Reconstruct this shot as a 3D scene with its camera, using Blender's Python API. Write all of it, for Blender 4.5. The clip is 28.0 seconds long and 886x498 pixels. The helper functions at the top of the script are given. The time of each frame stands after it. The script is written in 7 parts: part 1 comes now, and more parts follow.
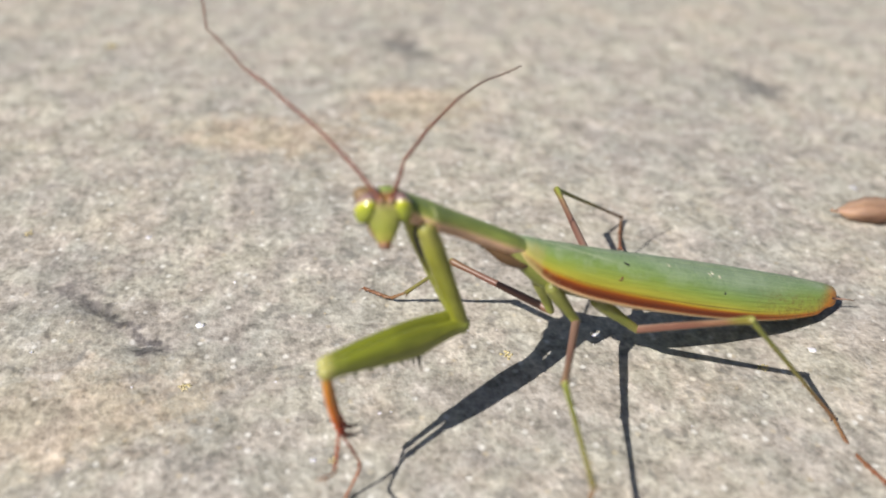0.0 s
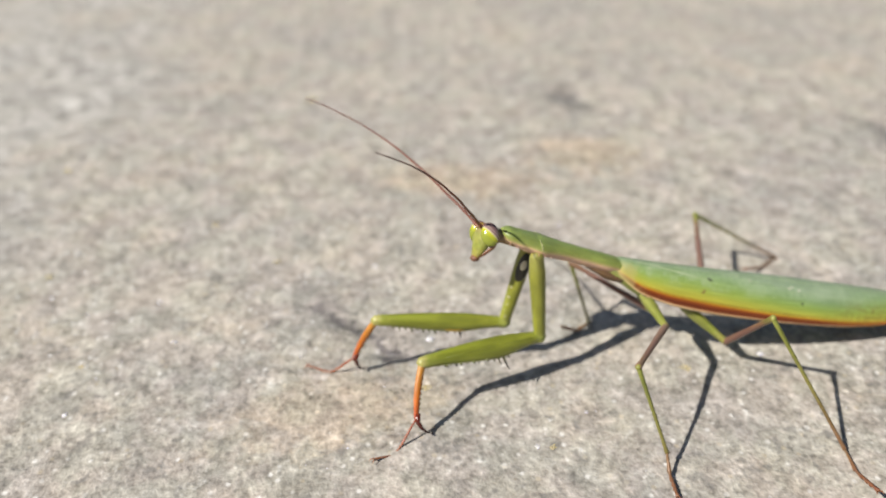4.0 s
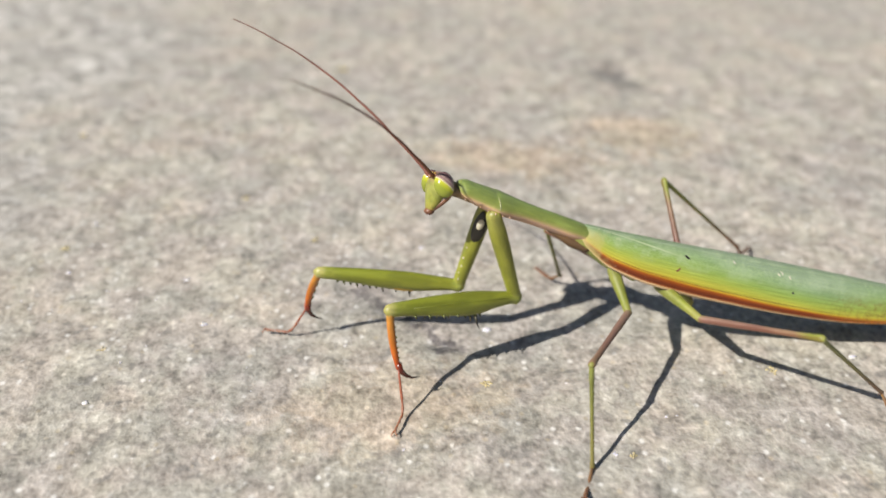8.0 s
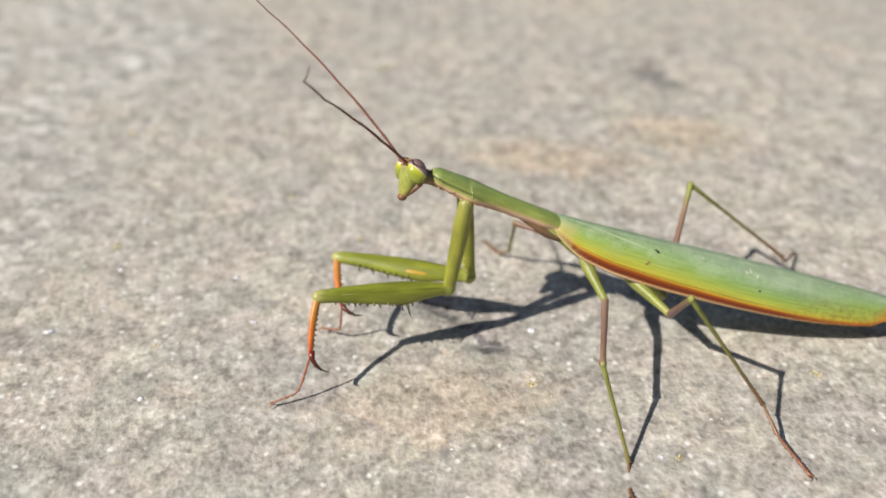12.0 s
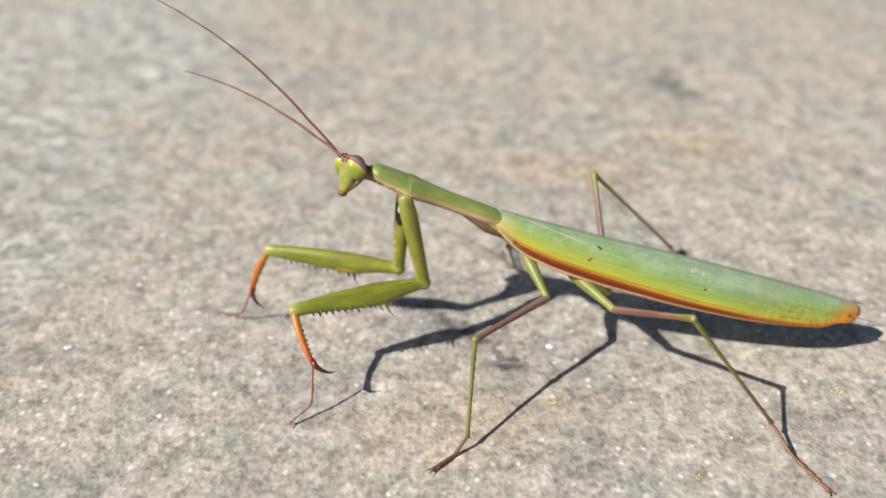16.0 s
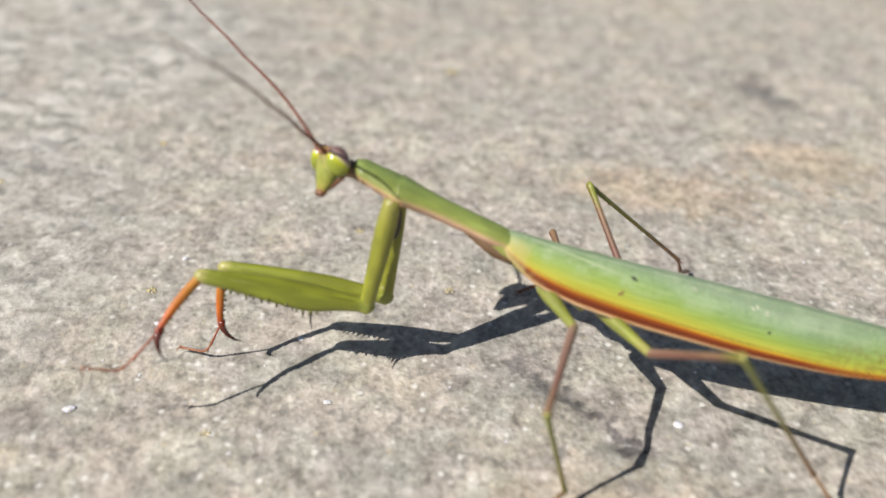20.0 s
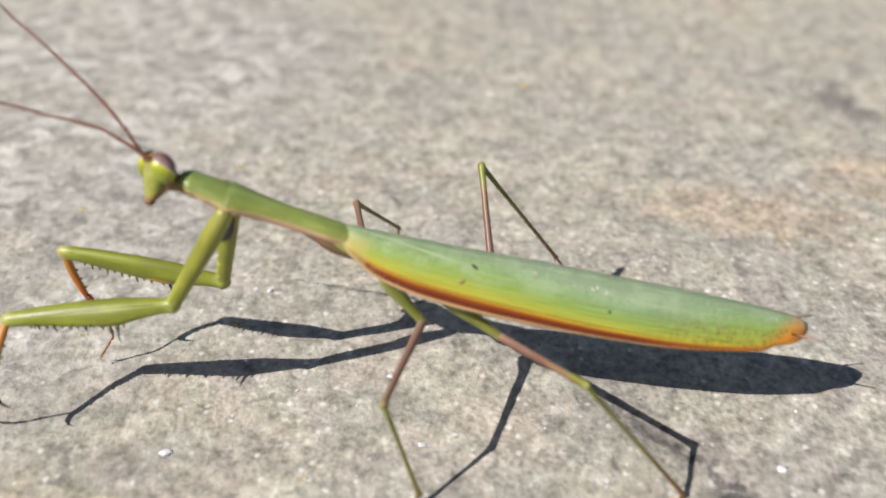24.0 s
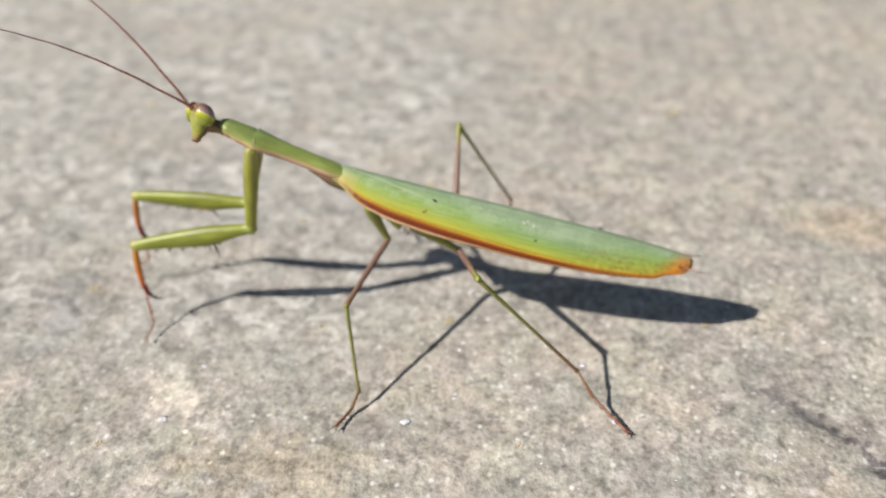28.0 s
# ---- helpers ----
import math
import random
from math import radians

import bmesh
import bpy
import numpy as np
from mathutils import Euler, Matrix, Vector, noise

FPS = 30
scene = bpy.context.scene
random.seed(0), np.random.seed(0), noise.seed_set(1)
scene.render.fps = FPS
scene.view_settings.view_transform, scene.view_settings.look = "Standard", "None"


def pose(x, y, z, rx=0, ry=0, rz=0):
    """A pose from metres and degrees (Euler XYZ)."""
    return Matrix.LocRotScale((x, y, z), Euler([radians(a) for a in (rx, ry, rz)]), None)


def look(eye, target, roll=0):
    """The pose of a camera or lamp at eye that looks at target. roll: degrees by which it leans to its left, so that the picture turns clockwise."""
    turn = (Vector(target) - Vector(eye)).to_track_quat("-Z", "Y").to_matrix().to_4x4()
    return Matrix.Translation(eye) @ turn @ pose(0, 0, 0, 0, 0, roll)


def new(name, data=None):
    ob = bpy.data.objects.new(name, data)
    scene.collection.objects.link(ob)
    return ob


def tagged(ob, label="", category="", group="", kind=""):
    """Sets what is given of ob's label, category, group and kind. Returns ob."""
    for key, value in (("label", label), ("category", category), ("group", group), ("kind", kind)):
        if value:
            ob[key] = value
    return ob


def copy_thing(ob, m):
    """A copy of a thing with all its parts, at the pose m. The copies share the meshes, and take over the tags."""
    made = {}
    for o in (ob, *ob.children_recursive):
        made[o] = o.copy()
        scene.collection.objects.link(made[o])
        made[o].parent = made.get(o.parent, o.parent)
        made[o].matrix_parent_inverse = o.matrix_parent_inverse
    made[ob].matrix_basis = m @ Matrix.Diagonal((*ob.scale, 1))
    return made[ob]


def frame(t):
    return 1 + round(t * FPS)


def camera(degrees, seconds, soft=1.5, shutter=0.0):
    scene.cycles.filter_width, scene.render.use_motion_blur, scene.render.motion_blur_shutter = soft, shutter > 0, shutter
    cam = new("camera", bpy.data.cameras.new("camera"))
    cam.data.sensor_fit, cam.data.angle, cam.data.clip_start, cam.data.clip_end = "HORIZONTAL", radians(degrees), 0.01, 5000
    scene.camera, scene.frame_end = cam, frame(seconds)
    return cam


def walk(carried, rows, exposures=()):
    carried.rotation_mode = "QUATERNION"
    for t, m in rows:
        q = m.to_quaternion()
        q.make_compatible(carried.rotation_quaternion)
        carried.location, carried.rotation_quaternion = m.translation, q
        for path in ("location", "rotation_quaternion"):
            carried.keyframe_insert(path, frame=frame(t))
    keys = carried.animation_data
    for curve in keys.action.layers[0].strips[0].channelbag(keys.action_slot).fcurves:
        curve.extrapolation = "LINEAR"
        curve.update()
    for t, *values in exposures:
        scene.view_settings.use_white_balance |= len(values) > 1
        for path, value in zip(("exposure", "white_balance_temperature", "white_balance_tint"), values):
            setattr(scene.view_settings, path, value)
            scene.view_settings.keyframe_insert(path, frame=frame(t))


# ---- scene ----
# A praying mantis walks over a sunlit stone slab; a hand-held camera follows it from close by.
MM = 0.001


def mm(v):
    return Vector(v) * MM


# camera: seconds, eye, target (millimetres), roll
cam = camera(46.04, 28.0, soft=1.78)
cam.data.dof.use_dof = True
cam.data.dof.focus_distance = 0.108
cam.data.dof.aperture_fstop = 19.0
PATH = [
    (0, (24.31, 8.08, 62.49), (38.57, 102.17, 7.32), 1.53),
    (0.5, (23.91, 2.78, 63.13), (37.76, 96.73, 7.63), 1.62),
    (1, (20.62, 1.82, 61.49), (34.17, 96.2, 6.64), 1.95),
    (1.5, (15.44, -0.32, 61.65), (27.21, 94.48, 7.11), 2.66),
    (2, (11.07, -4.1, 62.82), (21.39, 91.4, 9.21), 2.97),
    (2.5, (8.96, -4.98, 62.91), (17.72, 90.75, 9.44), 2.98),
    (3, (11.14, -6.18, 66.56), (19.42, 89.53, 12.99), 2.19),
    (3.5, (10.08, -9.26, 73.01), (16.63, 86.58, 19.43), 0.78),
    (4, (10.2, -11.36, 74.51), (14.05, 85.18, 21.93), -0.90),
    (4.5, (10.63, -9.82, 72.15), (15.34, 86.67, 19.55), -0.28),
    (6.5, (11.4, -7.23, 69.67), (17.13, 88.56, 15.89), 0.75),
    (7, (11.13, -4.23, 70.22), (16.75, 91.44, 16.23), 0.71),
    (7.5, (5.88, -0.93, 68.56), (11.36, 94.83, 14.72), 0.85),
    (8, (2.55, -0.24, 68.02), (7.2, 95.53, 14.11), 1.10),
    (8.5, (2.29, -0.84, 68.83), (6.03, 95.03, 15.03), 0.99),
    (9, (0.33, -2.64, 69.38), (3.15, 93.15, 15.37), 1.10),
    (9.5, (-0.07, -1.48, 69.75), (2.16, 94.37, 15.82), 0.92),
    (10, (-1.81, -2.24, 69.52), (-0.27, 93.58, 15.52), 0.96),
    (10.5, (-2.99, -0.43, 69.94), (-1.76, 95.36, 15.88), 1.00),
    (11, (-2.39, 0.47, 69.47), (-1.45, 96.29, 15.46), 1.09),
    (11.5, (0.59, -0.59, 67.51), (1.99, 95.22, 13.49), 0.87),
    (12, (0.48, -1.02, 69.78), (2.04, 94.39, 15.05), 0.64),
    (12.5, (1.3, -0.31, 70.14), (2.11, 94.96, 15.17), 0.17),
    (14.5, (-0.09, -0.48, 70.77), (0.08, 94.99, 16.14), 0.24),
    (15, (0.07, -0.27, 70.95), (0.2, 95.32, 16.51), 0.22),
    (15.5, (0.25, -0.1, 70.85), (0.39, 95.56, 16.55), 0.14),
    (16, (0.03, -0.03, 71.29), (0.07, 95.41, 16.59), 0.14),
    (16.5, (-0.07, -0.07, 70.75), (0.03, 95.46, 16.22), 0.15),
    (17, (0, 0, 71.11), (0, 95.41, 16.36), 0.09),
    (17.5, (-0.18, 0, 70.96), (-0.03, 95.42, 16.23), 0.26),
    (18, (-1, 0.36, 70.18), (-0.62, 95.84, 15.57), 0.37),
    (18.5, (-3.47, 11.52, 70), (-3.11, 106.9, 15.19), 0.45),
    (19, (-12.84, 16.46, 67.14), (-12.28, 112.12, 12.83), 1.78),
    (19.5, (-14.14, 20.63, 65.59), (-13.2, 116.44, 11.55), 2.47),
    (20, (-11.91, 25.25, 63.03), (-9.74, 120.04, 7.26), 2.68),
    (20.5, (-14.15, 28.62, 63.09), (-12, 122.94, 6.53), 2.79),
    (21, (-16.74, 30.12, 62.87), (-15.17, 124.49, 6.38), 2.71),
    (21.5, (-16.71, 29.43, 62.92), (-15.38, 123.74, 6.32), 2.70),
    (22, (-17.89, 28.08, 62.62), (-16.79, 122.15, 5.61), 2.92),
    (22.5, (-20.99, 24.81, 63.04), (-20.34, 118.89, 6.04), 3.14),
    (24.5, (-16.23, 30.07, 68.78), (-19.81, 123.73, 11.2), 0.03),
    (25, (-18.8, 26.6, 71.66), (-23.56, 119.98, 13.72), -0.69),
    (25.5, (-23.35, 19.38, 73.82), (-31.01, 113.32, 17.09), -0.73),
    (26, (-24.75, 16.72, 73.8), (-33.44, 110.66, 17.24), -0.72),
    (26.5, (-26.26, 14.12, 74.57), (-35.79, 108.01, 18.06), -0.64),
    (27, (-26.59, 13.22, 76.12), (-37.13, 106.92, 19.47), -0.98),
    (27.5, (-26.59, 11.7, 77.62), (-38.45, 105.31, 21.07), -1.56),
    (28, (-27.44, 10.67, 77.37), (-39.78, 104.33, 21.01), -1.41),
]
walk(cam, [(t, look(mm(eye), mm(target), roll)) for t, eye, target, roll in PATH], [(0, 0.37), (12, 0.36), (22, 0.345), (28, 0.33)])

# ---- daylight ----
SUN = Vector((-0.5937, -0.4344, 0.6774))
world = bpy.data.worlds.new("sky")
scene.world = world
world.use_nodes = True
sky = world.node_tree.nodes.new("ShaderNodeTexSky")
sky.sky_type = "NISHITA"
sky.sun_disc = False
sky.sun_elevation = radians(42.6)
sky.sun_rotation = -2.2025
back = world.node_tree.nodes["Background"]
back.inputs["Strength"].default_value = 0.042
world.node_tree.links.new(sky.outputs[0], back.inputs["Color"])
sun = bpy.data.lights.new("sun", "SUN")
sun.energy = 4.6
sun.angle = radians(0.53)
sun.color = (1.0, 0.955, 0.89)
lamp = new("sun", sun)
lamp.matrix_world = look(SUN, (0, 0, 0))


# ---- materials ----
class Nodes:
    """A short way to write a node material."""

    def __init__(self, name, rough=0.5, spec=0.5):
        self.mat = bpy.data.materials.new(name)
        self.mat.use_nodes = True
        self.tree = self.mat.node_tree
        self.bsdf = self.tree.nodes["Principled BSDF"]
        self.bsdf.inputs["Roughness"].default_value = rough
        self.bsdf.inputs["Specular IOR Level"].default_value = spec

    def link(self, value, socket):
        if isinstance(value, bpy.types.NodeSocket):
            self.tree.links.new(value, socket)
        elif isinstance(value, tuple) and len(value) == 3 and socket.type == "RGBA":
            socket.default_value = (*value, 1)
        else:
            socket.default_value = value

    def node(self, kind, out=0, **inputs):
        n = self.tree.nodes.new("ShaderNode" + kind)
        for key, value in inputs.items():
            self.link(value, n.inputs[key.replace("_", " ")])
        return n.outputs[out]

    def coords(self, which="Object"):
        return self.tree.nodes.new("ShaderNodeTexCoord").outputs[which]

    def noise(self, scale, detail=3.0, rough=0.55, at=None, out=0):
        return self.node("TexNoise", out, Vector=at or self.coords(), Scale=scale, Detail=detail, Roughness=rough)

    def ramp(self, fac, stops, ease="LINEAR"):
        n = self.tree.nodes.new("ShaderNodeValToRGB")
        n.color_ramp.interpolation = ease
        while len(n.color_ramp.elements) < len(stops):
            n.color_ramp.elements.new(0.5)
        for e, (at, c) in zip(n.color_ramp.elements, stops):
            e.position = at
            e.color = (*c, 1) if isinstance(c, tuple) else (c, c, c, 1)
        self.link(fac, n.inputs[0])
        return n.outputs[0]

    def mix(self, fac, a, b, how="MIX"):
        n = self.tree.nodes.new("ShaderNodeMix")
        n.data_type, n.blend_type = "RGBA", how
        for i, value in ((0, fac), (6, a), (7, b)):
            self.link(value, n.inputs[i])
        return n.outputs[2]

    def math(self, how, a, b=0.0, clamp=False):
        n = self.tree.nodes.new("ShaderNodeMath")
        n.operation, n.use_clamp = how, clamp
        self.link(a, n.inputs[0])
        self.link(b, n.inputs[1])
        return n.outputs[0]

    def axis(self, vector, k):
        n = self.tree.nodes.new("ShaderNodeSeparateXYZ")
        self.link(vector, n.inputs[0])
        return n.outputs[k]

    def span(self, value, lo, hi):
        """0 at lo, 1 at hi."""
        n = self.tree.nodes.new("ShaderNodeMapRange")
        n.interpolation_type = "SMOOTHSTEP"
        for i, x in enumerate((value, lo, hi)):
            self.link(x, n.inputs[i])
        return n.outputs[0]

    def blob(self, at, x, y, rx, ry, turn=0.0):
        """1 inside a ragged patch (millimetres on the ground), 0 outside."""
        n = self.tree.nodes.new("ShaderNodeMapping")
        n.vector_type = "TEXTURE"
        n.inputs["Location"].default_value = ((x + 5) * MM, (y + 5) * MM, 0)
        n.inputs["Rotation"].default_value = (0, 0, radians(turn))
        n.inputs["Scale"].default_value = (rx * MM, ry * MM, 1)
        self.link(at, n.inputs[0])
        self.node("VectorMath", 1)
        vm = self.tree.nodes[-1]
        vm.operation = "LENGTH"
        self.tree.links.new(n.outputs[0], vm.inputs[0])
        rag = self.math("MULTIPLY", self.math("SUBTRACT", self.noise(420, 4, 0.65, at), 0.5), 2.2)
        return self.span(self.math("ADD", vm.outputs["Value"], rag), 1.2, 0.35)

    def done(self, colour, bump=None, strength=0.3, distance=0.0002):
        self.link(colour, self.bsdf.inputs["Base Color"])
        if bump is not None:
            n = self.tree.nodes.new("ShaderNodeBump")
            n.inputs["Strength"].default_value = strength
            n.inputs["Distance"].default_value = distance
            self.link(bump, n.inputs["Height"])
            self.tree.links.new(n.outputs[0], self.bsdf.inputs["Normal"])
        return self.mat


def stone():
    m = Nodes("weathered_stone", rough=0.9, spec=0.25)
    at = m.coords()
    m.node("VectorMath", 0)
    vm = m.tree.nodes[-1]
    vm.operation = "MULTIPLY_ADD"
    m.link(m.noise(260, 4, at=at, out=1), vm.inputs[0])
    vm.inputs[1].default_value = (0.010, 0.010, 0.0)
    m.link(at, vm.inputs[2])
    bent = vm.outputs[0]
    grains = m.tree.nodes.new("ShaderNodeMapping")
    grains.inputs["Scale"].default_value = (1.0, 0.8, 1.0)
    m.link(at, grains.inputs[0])
    at = grains.outputs[0]
    # grain, clots and blotches
    fine = m.noise(2100, 2, 0.5, at)
    clots = m.noise(1000, 2, 0.55, at)
    blotch = m.noise(330, 4, 0.65, at)
    tone = m.math("ADD", m.math("MULTIPLY", fine, 0.22), m.math("ADD", m.math("MULTIPLY", clots, 0.35), m.math("MULTIPLY", blotch, 0.43)))
    colour = m.ramp(tone, [(0.34, (0.167, 0.153, 0.134)), (0.425, (0.298, 0.274, 0.241)), (0.49, (0.394, 0.364, 0.322)), (0.555, (0.480, 0.446, 0.398)), (0.645, (0.646, 0.608, 0.554))])
    for scale, lo, hi, dark, light in ((210, 0.40, 0.60, (0.93, 0.93, 0.925), (1.065, 1.05, 1.04)), (140, 0.42, 0.58, (0.985, 1.008, 0.985), (1.018, 0.994, 0.995)), (95, 0.38, 0.62, (0.915, 0.925, 0.94), (1.055, 1.055, 1.04)), (30, 0.38, 0.62, (0.925, 0.93, 0.945), (1.03, 1.02, 1.0))):
        much = m.span(m.noise(scale, 6, 0.68, at), lo, hi)
        colour = m.mix(much, m.mix(1.0, colour, dark, "MULTIPLY"), m.mix(1.0, colour, light, "MULTIPLY"))
    colour = m.mix(m.math("MULTIPLY", m.span(m.noise(60, 5, 0.65, bent), 0.50, 0.70), 0.7), colour, m.mix(1.0, colour, (1.025, 0.985, 0.93), "MULTIPLY"))
    # chalky clots, pale and soft-edged
    chalk = m.math("MULTIPLY", m.span(m.noise(430, 5, 0.7, bent), 0.57, 0.66), m.span(m.noise(45, 3, 0.5, at), 0.40, 0.62))
    colour = m.mix(m.math("MULTIPLY", chalk, 0.42), colour, (0.66, 0.635, 0.595))
    # single mineral grains
    cells = m.tree.nodes.new("ShaderNodeTexVoronoi")
    cells.inputs["Scale"].default_value = 1150
    m.link(at, cells.inputs["Vector"])
    tone = m.axis(cells.outputs["Color"], 0)
    near = m.span(cells.outputs["Distance"], 0.50, 0.15)
    colour = m.mix(m.math("MULTIPLY", near, m.math("MULTIPLY", m.span(tone, 0.90, 0.94), 0.65)), colour, (0.80, 0.78, 0.74))
    colour = m.mix(m.math("MULTIPLY", near, m.math("MULTIPLY", m.span(tone, 0.19, 0.12), 0.55)), colour, (0.18, 0.168, 0.15))
    hue = m.axis(cells.outputs["Color"], 1)
    colour = m.mix(m.math("MULTIPLY", near, m.math("MULTIPLY", m.span(hue, 0.94, 0.97), 0.35)), colour, (0.56, 0.46, 0.30))
    # pits where grains have fallen out, drawn only as shade in the colour
    holes = m.tree.nodes.new("ShaderNodeTexVoronoi")
    holes.inputs["Scale"].default_value = 380
    m.link(bent, holes.inputs["Vector"])
    pick = m.axis(holes.outputs["Color"], 2)
    pit_shade = m.math("MULTIPLY", m.span(m.math("ADD", holes.outputs["Distance"], m.math("MULTIPLY", m.math("SUBTRACT", clots, 0.5), 0.9)), 0.42, 0.06), m.span(pick, 0.62, 0.80))
    colour = m.mix(m.math("MULTIPLY", pit_shade, 0.55), colour, (0.215, 0.205, 0.19))
    # a rough crust towards one end of the slab
    x = m.axis(at, 0)
    crusty = m.math("MULTIPLY", m.span(m.math("ADD", x, m.math("MULTIPLY", m.math("SUBTRACT", m.noise(28, 4, 0.6, at), 0.5), 0.06)), -0.034, -0.056), m.math("MULTIPLY", m.span(m.axis(at, 1), 0.078, 0.098), m.span(m.noise(40, 4, 0.6, at), 0.34, 0.56)))
    flakes = m.noise(300, 6, 0.66, bent)
    crust = m.ramp(flakes, [(0.40, (0.19, 0.190, 0.177)), (0.46, (0.32, 0.308, 0.284)), (0.525, (0.45, 0.430, 0.394)), (0.585, (0.66, 0.64, 0.605))])
    colour = m.mix(m.math("MULTIPLY", crusty, 0.7), colour, crust)
    # stains with a shape of their own, and painted shade of crack and ledge
    for x, y, rx, ry, turn, tint, much in (
        (43.3, 188.2, 4.0, 11, 12, (0.50, 0.51, 0.54), 0.9),
        (99.8, 165.7, 3.4, 10, 10, (0.46, 0.47, 0.50), 0.9),
        (19.8, 150.6, 17, 8, -8, (1.07, 0.96, 0.84), 0.9),
        (43.3, 160.0, 12, 10, 0, (1.05, 0.95, 0.82), 0.8),
        (2.9, 105.0, 13, 5.5, -44, (0.76, 0.76, 0.78), 0.85),
        # crack line and two pits in it: shade put into the colour
        (4.0, 103.6, 13, 1.5, -45, (0.55, 0.55, 0.58), 0.85),
        (4.2, 103.9, 1.0, 3.6, 38, (0.55, 0.55, 0.57), 0.85),
        (7.7, 99.4, 0.8, 3.0, 30, (0.50, 0.50, 0.53), 0.85),
        # one row: a ledge's shade, painted as a thin dark line
        (32.0, 80.0, 0.6, 6.5, 14, (0.72, 0.72, 0.73), 0.7),
        (1.9, 87.4, 15, 8, 15, (1.06, 0.98, 0.885), 0.85),
        (-58.0, 92.0, 13, 6, 0, (1.05, 1.0, 0.88), 0.85),
        (-75.0, 106.0, 3, 3, 0, (1.30, 1.29, 1.28), 0.85),
        (-71.0, 102.0, 6.5, 3.0, -45, (1.55, 1.54, 1.53), 0.9),
        (-48.0, 101.0, 7, 3.5, 20, (0.78, 0.79, 0.82), 0.85),
        (-85.0, 97.0, 6, 8, 0, (0.88, 0.91, 0.88), 0.8),
        (-62.0, 143.0, 16, 20, 20, (0.90, 0.905, 0.92), 0.9),
        (-92.2, 120.5, 6, 12, 10, (0.76, 0.77, 0.80), 0.85),
        (-23.5, 155.3, 9, 3, -35, (0.87, 0.87, 0.88), 0.8),
    ):
        colour = m.mix(m.math("MULTIPLY", m.blob(bent, x, y, rx, ry, turn), much), colour, m.mix(1.0, colour, tint, "MULTIPLY"))
    relief = m.math("ADD", m.math("MULTIPLY", fine, 0.30), m.math("ADD", m.math("MULTIPLY", clots, 0.8), m.math("MULTIPLY", m.math("MULTIPLY", flakes, crusty), 0.6)))
    return m.done(colour, relief, 0.44, 0.0006)


def chitin(name, stops, rough=0.44, axis=0, lo=0.0, hi=1.0, speck=0.10, bump=0.12):
    """Insect skin whose colour runs along one of its axes, from lo to hi millimetres."""
    m = Nodes(name, rough=rough, spec=0.5)
    at = m.coords()
    along = m.tree.nodes.new("ShaderNodeMapping")
    along.inputs["Scale"].default_value = (0.22, 1, 1)
    m.link(at, along.inputs[0])
    n = m.noise(520, 4, 0.6, along.outputs[0])
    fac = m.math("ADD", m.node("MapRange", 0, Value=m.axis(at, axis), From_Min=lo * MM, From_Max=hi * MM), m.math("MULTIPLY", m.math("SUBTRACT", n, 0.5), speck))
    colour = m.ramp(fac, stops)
    colour = m.mix(m.span(m.noise(900, 3, 0.6, along.outputs[0]), 0.35, 0.66), m.mix(1.0, colour, (0.78, 0.76, 0.80), "MULTIPLY"), m.mix(1.0, colour, (1.10, 1.07, 1.12), "MULTIPLY"))
    spots = m.noise(1500, 2, 0.5, at)
    colour = m.mix(m.span(spots, 0.60, 0.74), colour, m.mix(1.0, colour, (1.15, 1.13, 1.2), "MULTIPLY"))
    m.bsdf.inputs["Coat Weight"].default_value = 0.05
    m.bsdf.inputs["Coat Roughness"].default_value = 0.3
    m.bsdf.inputs["Subsurface Weight"].default_value = 0.15
    m.bsdf.inputs["Subsurface Radius"].default_value = (1.0, 0.8, 0.3)
    m.bsdf.inputs["Subsurface Scale"].default_value = 0.0005
    return m.done(colour, m.math("ADD", n, m.math("MULTIPLY", spots, 0.5)), bump, 0.00015)


def streaked(name, stops, hi):
    """Leg skin, darker and redder along its lower side."""
    m = Nodes(name, rough=0.42, spec=0.45)
    at = m.coords()
    along = m.tree.nodes.new("ShaderNodeMapping")
    along.inputs["Scale"].default_value = (0.15, 1, 1)
    m.link(at, along.inputs[0])
    n = m.noise(900, 4, 0.6, along.outputs[0])
    fac = m.node("MapRange", 0, Value=m.axis(at, 0), From_Min=0.0, From_Max=hi * MM)
    colour = m.ramp(m.math("ADD", fac, m.math("MULTIPLY", m.math("SUBTRACT", n, 0.5), 0.08)), stops)
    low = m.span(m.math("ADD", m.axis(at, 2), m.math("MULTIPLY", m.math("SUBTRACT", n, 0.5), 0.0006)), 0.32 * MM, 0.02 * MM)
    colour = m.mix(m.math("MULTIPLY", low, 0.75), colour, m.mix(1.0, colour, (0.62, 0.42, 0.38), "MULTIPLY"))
    colour = m.mix(m.span(n, 0.55, 0.70), colour, m.mix(1.0, colour, (1.25, 1.25, 1.3), "MULTIPLY"))
    return m.done(colour, n, 0.2, 0.00015)


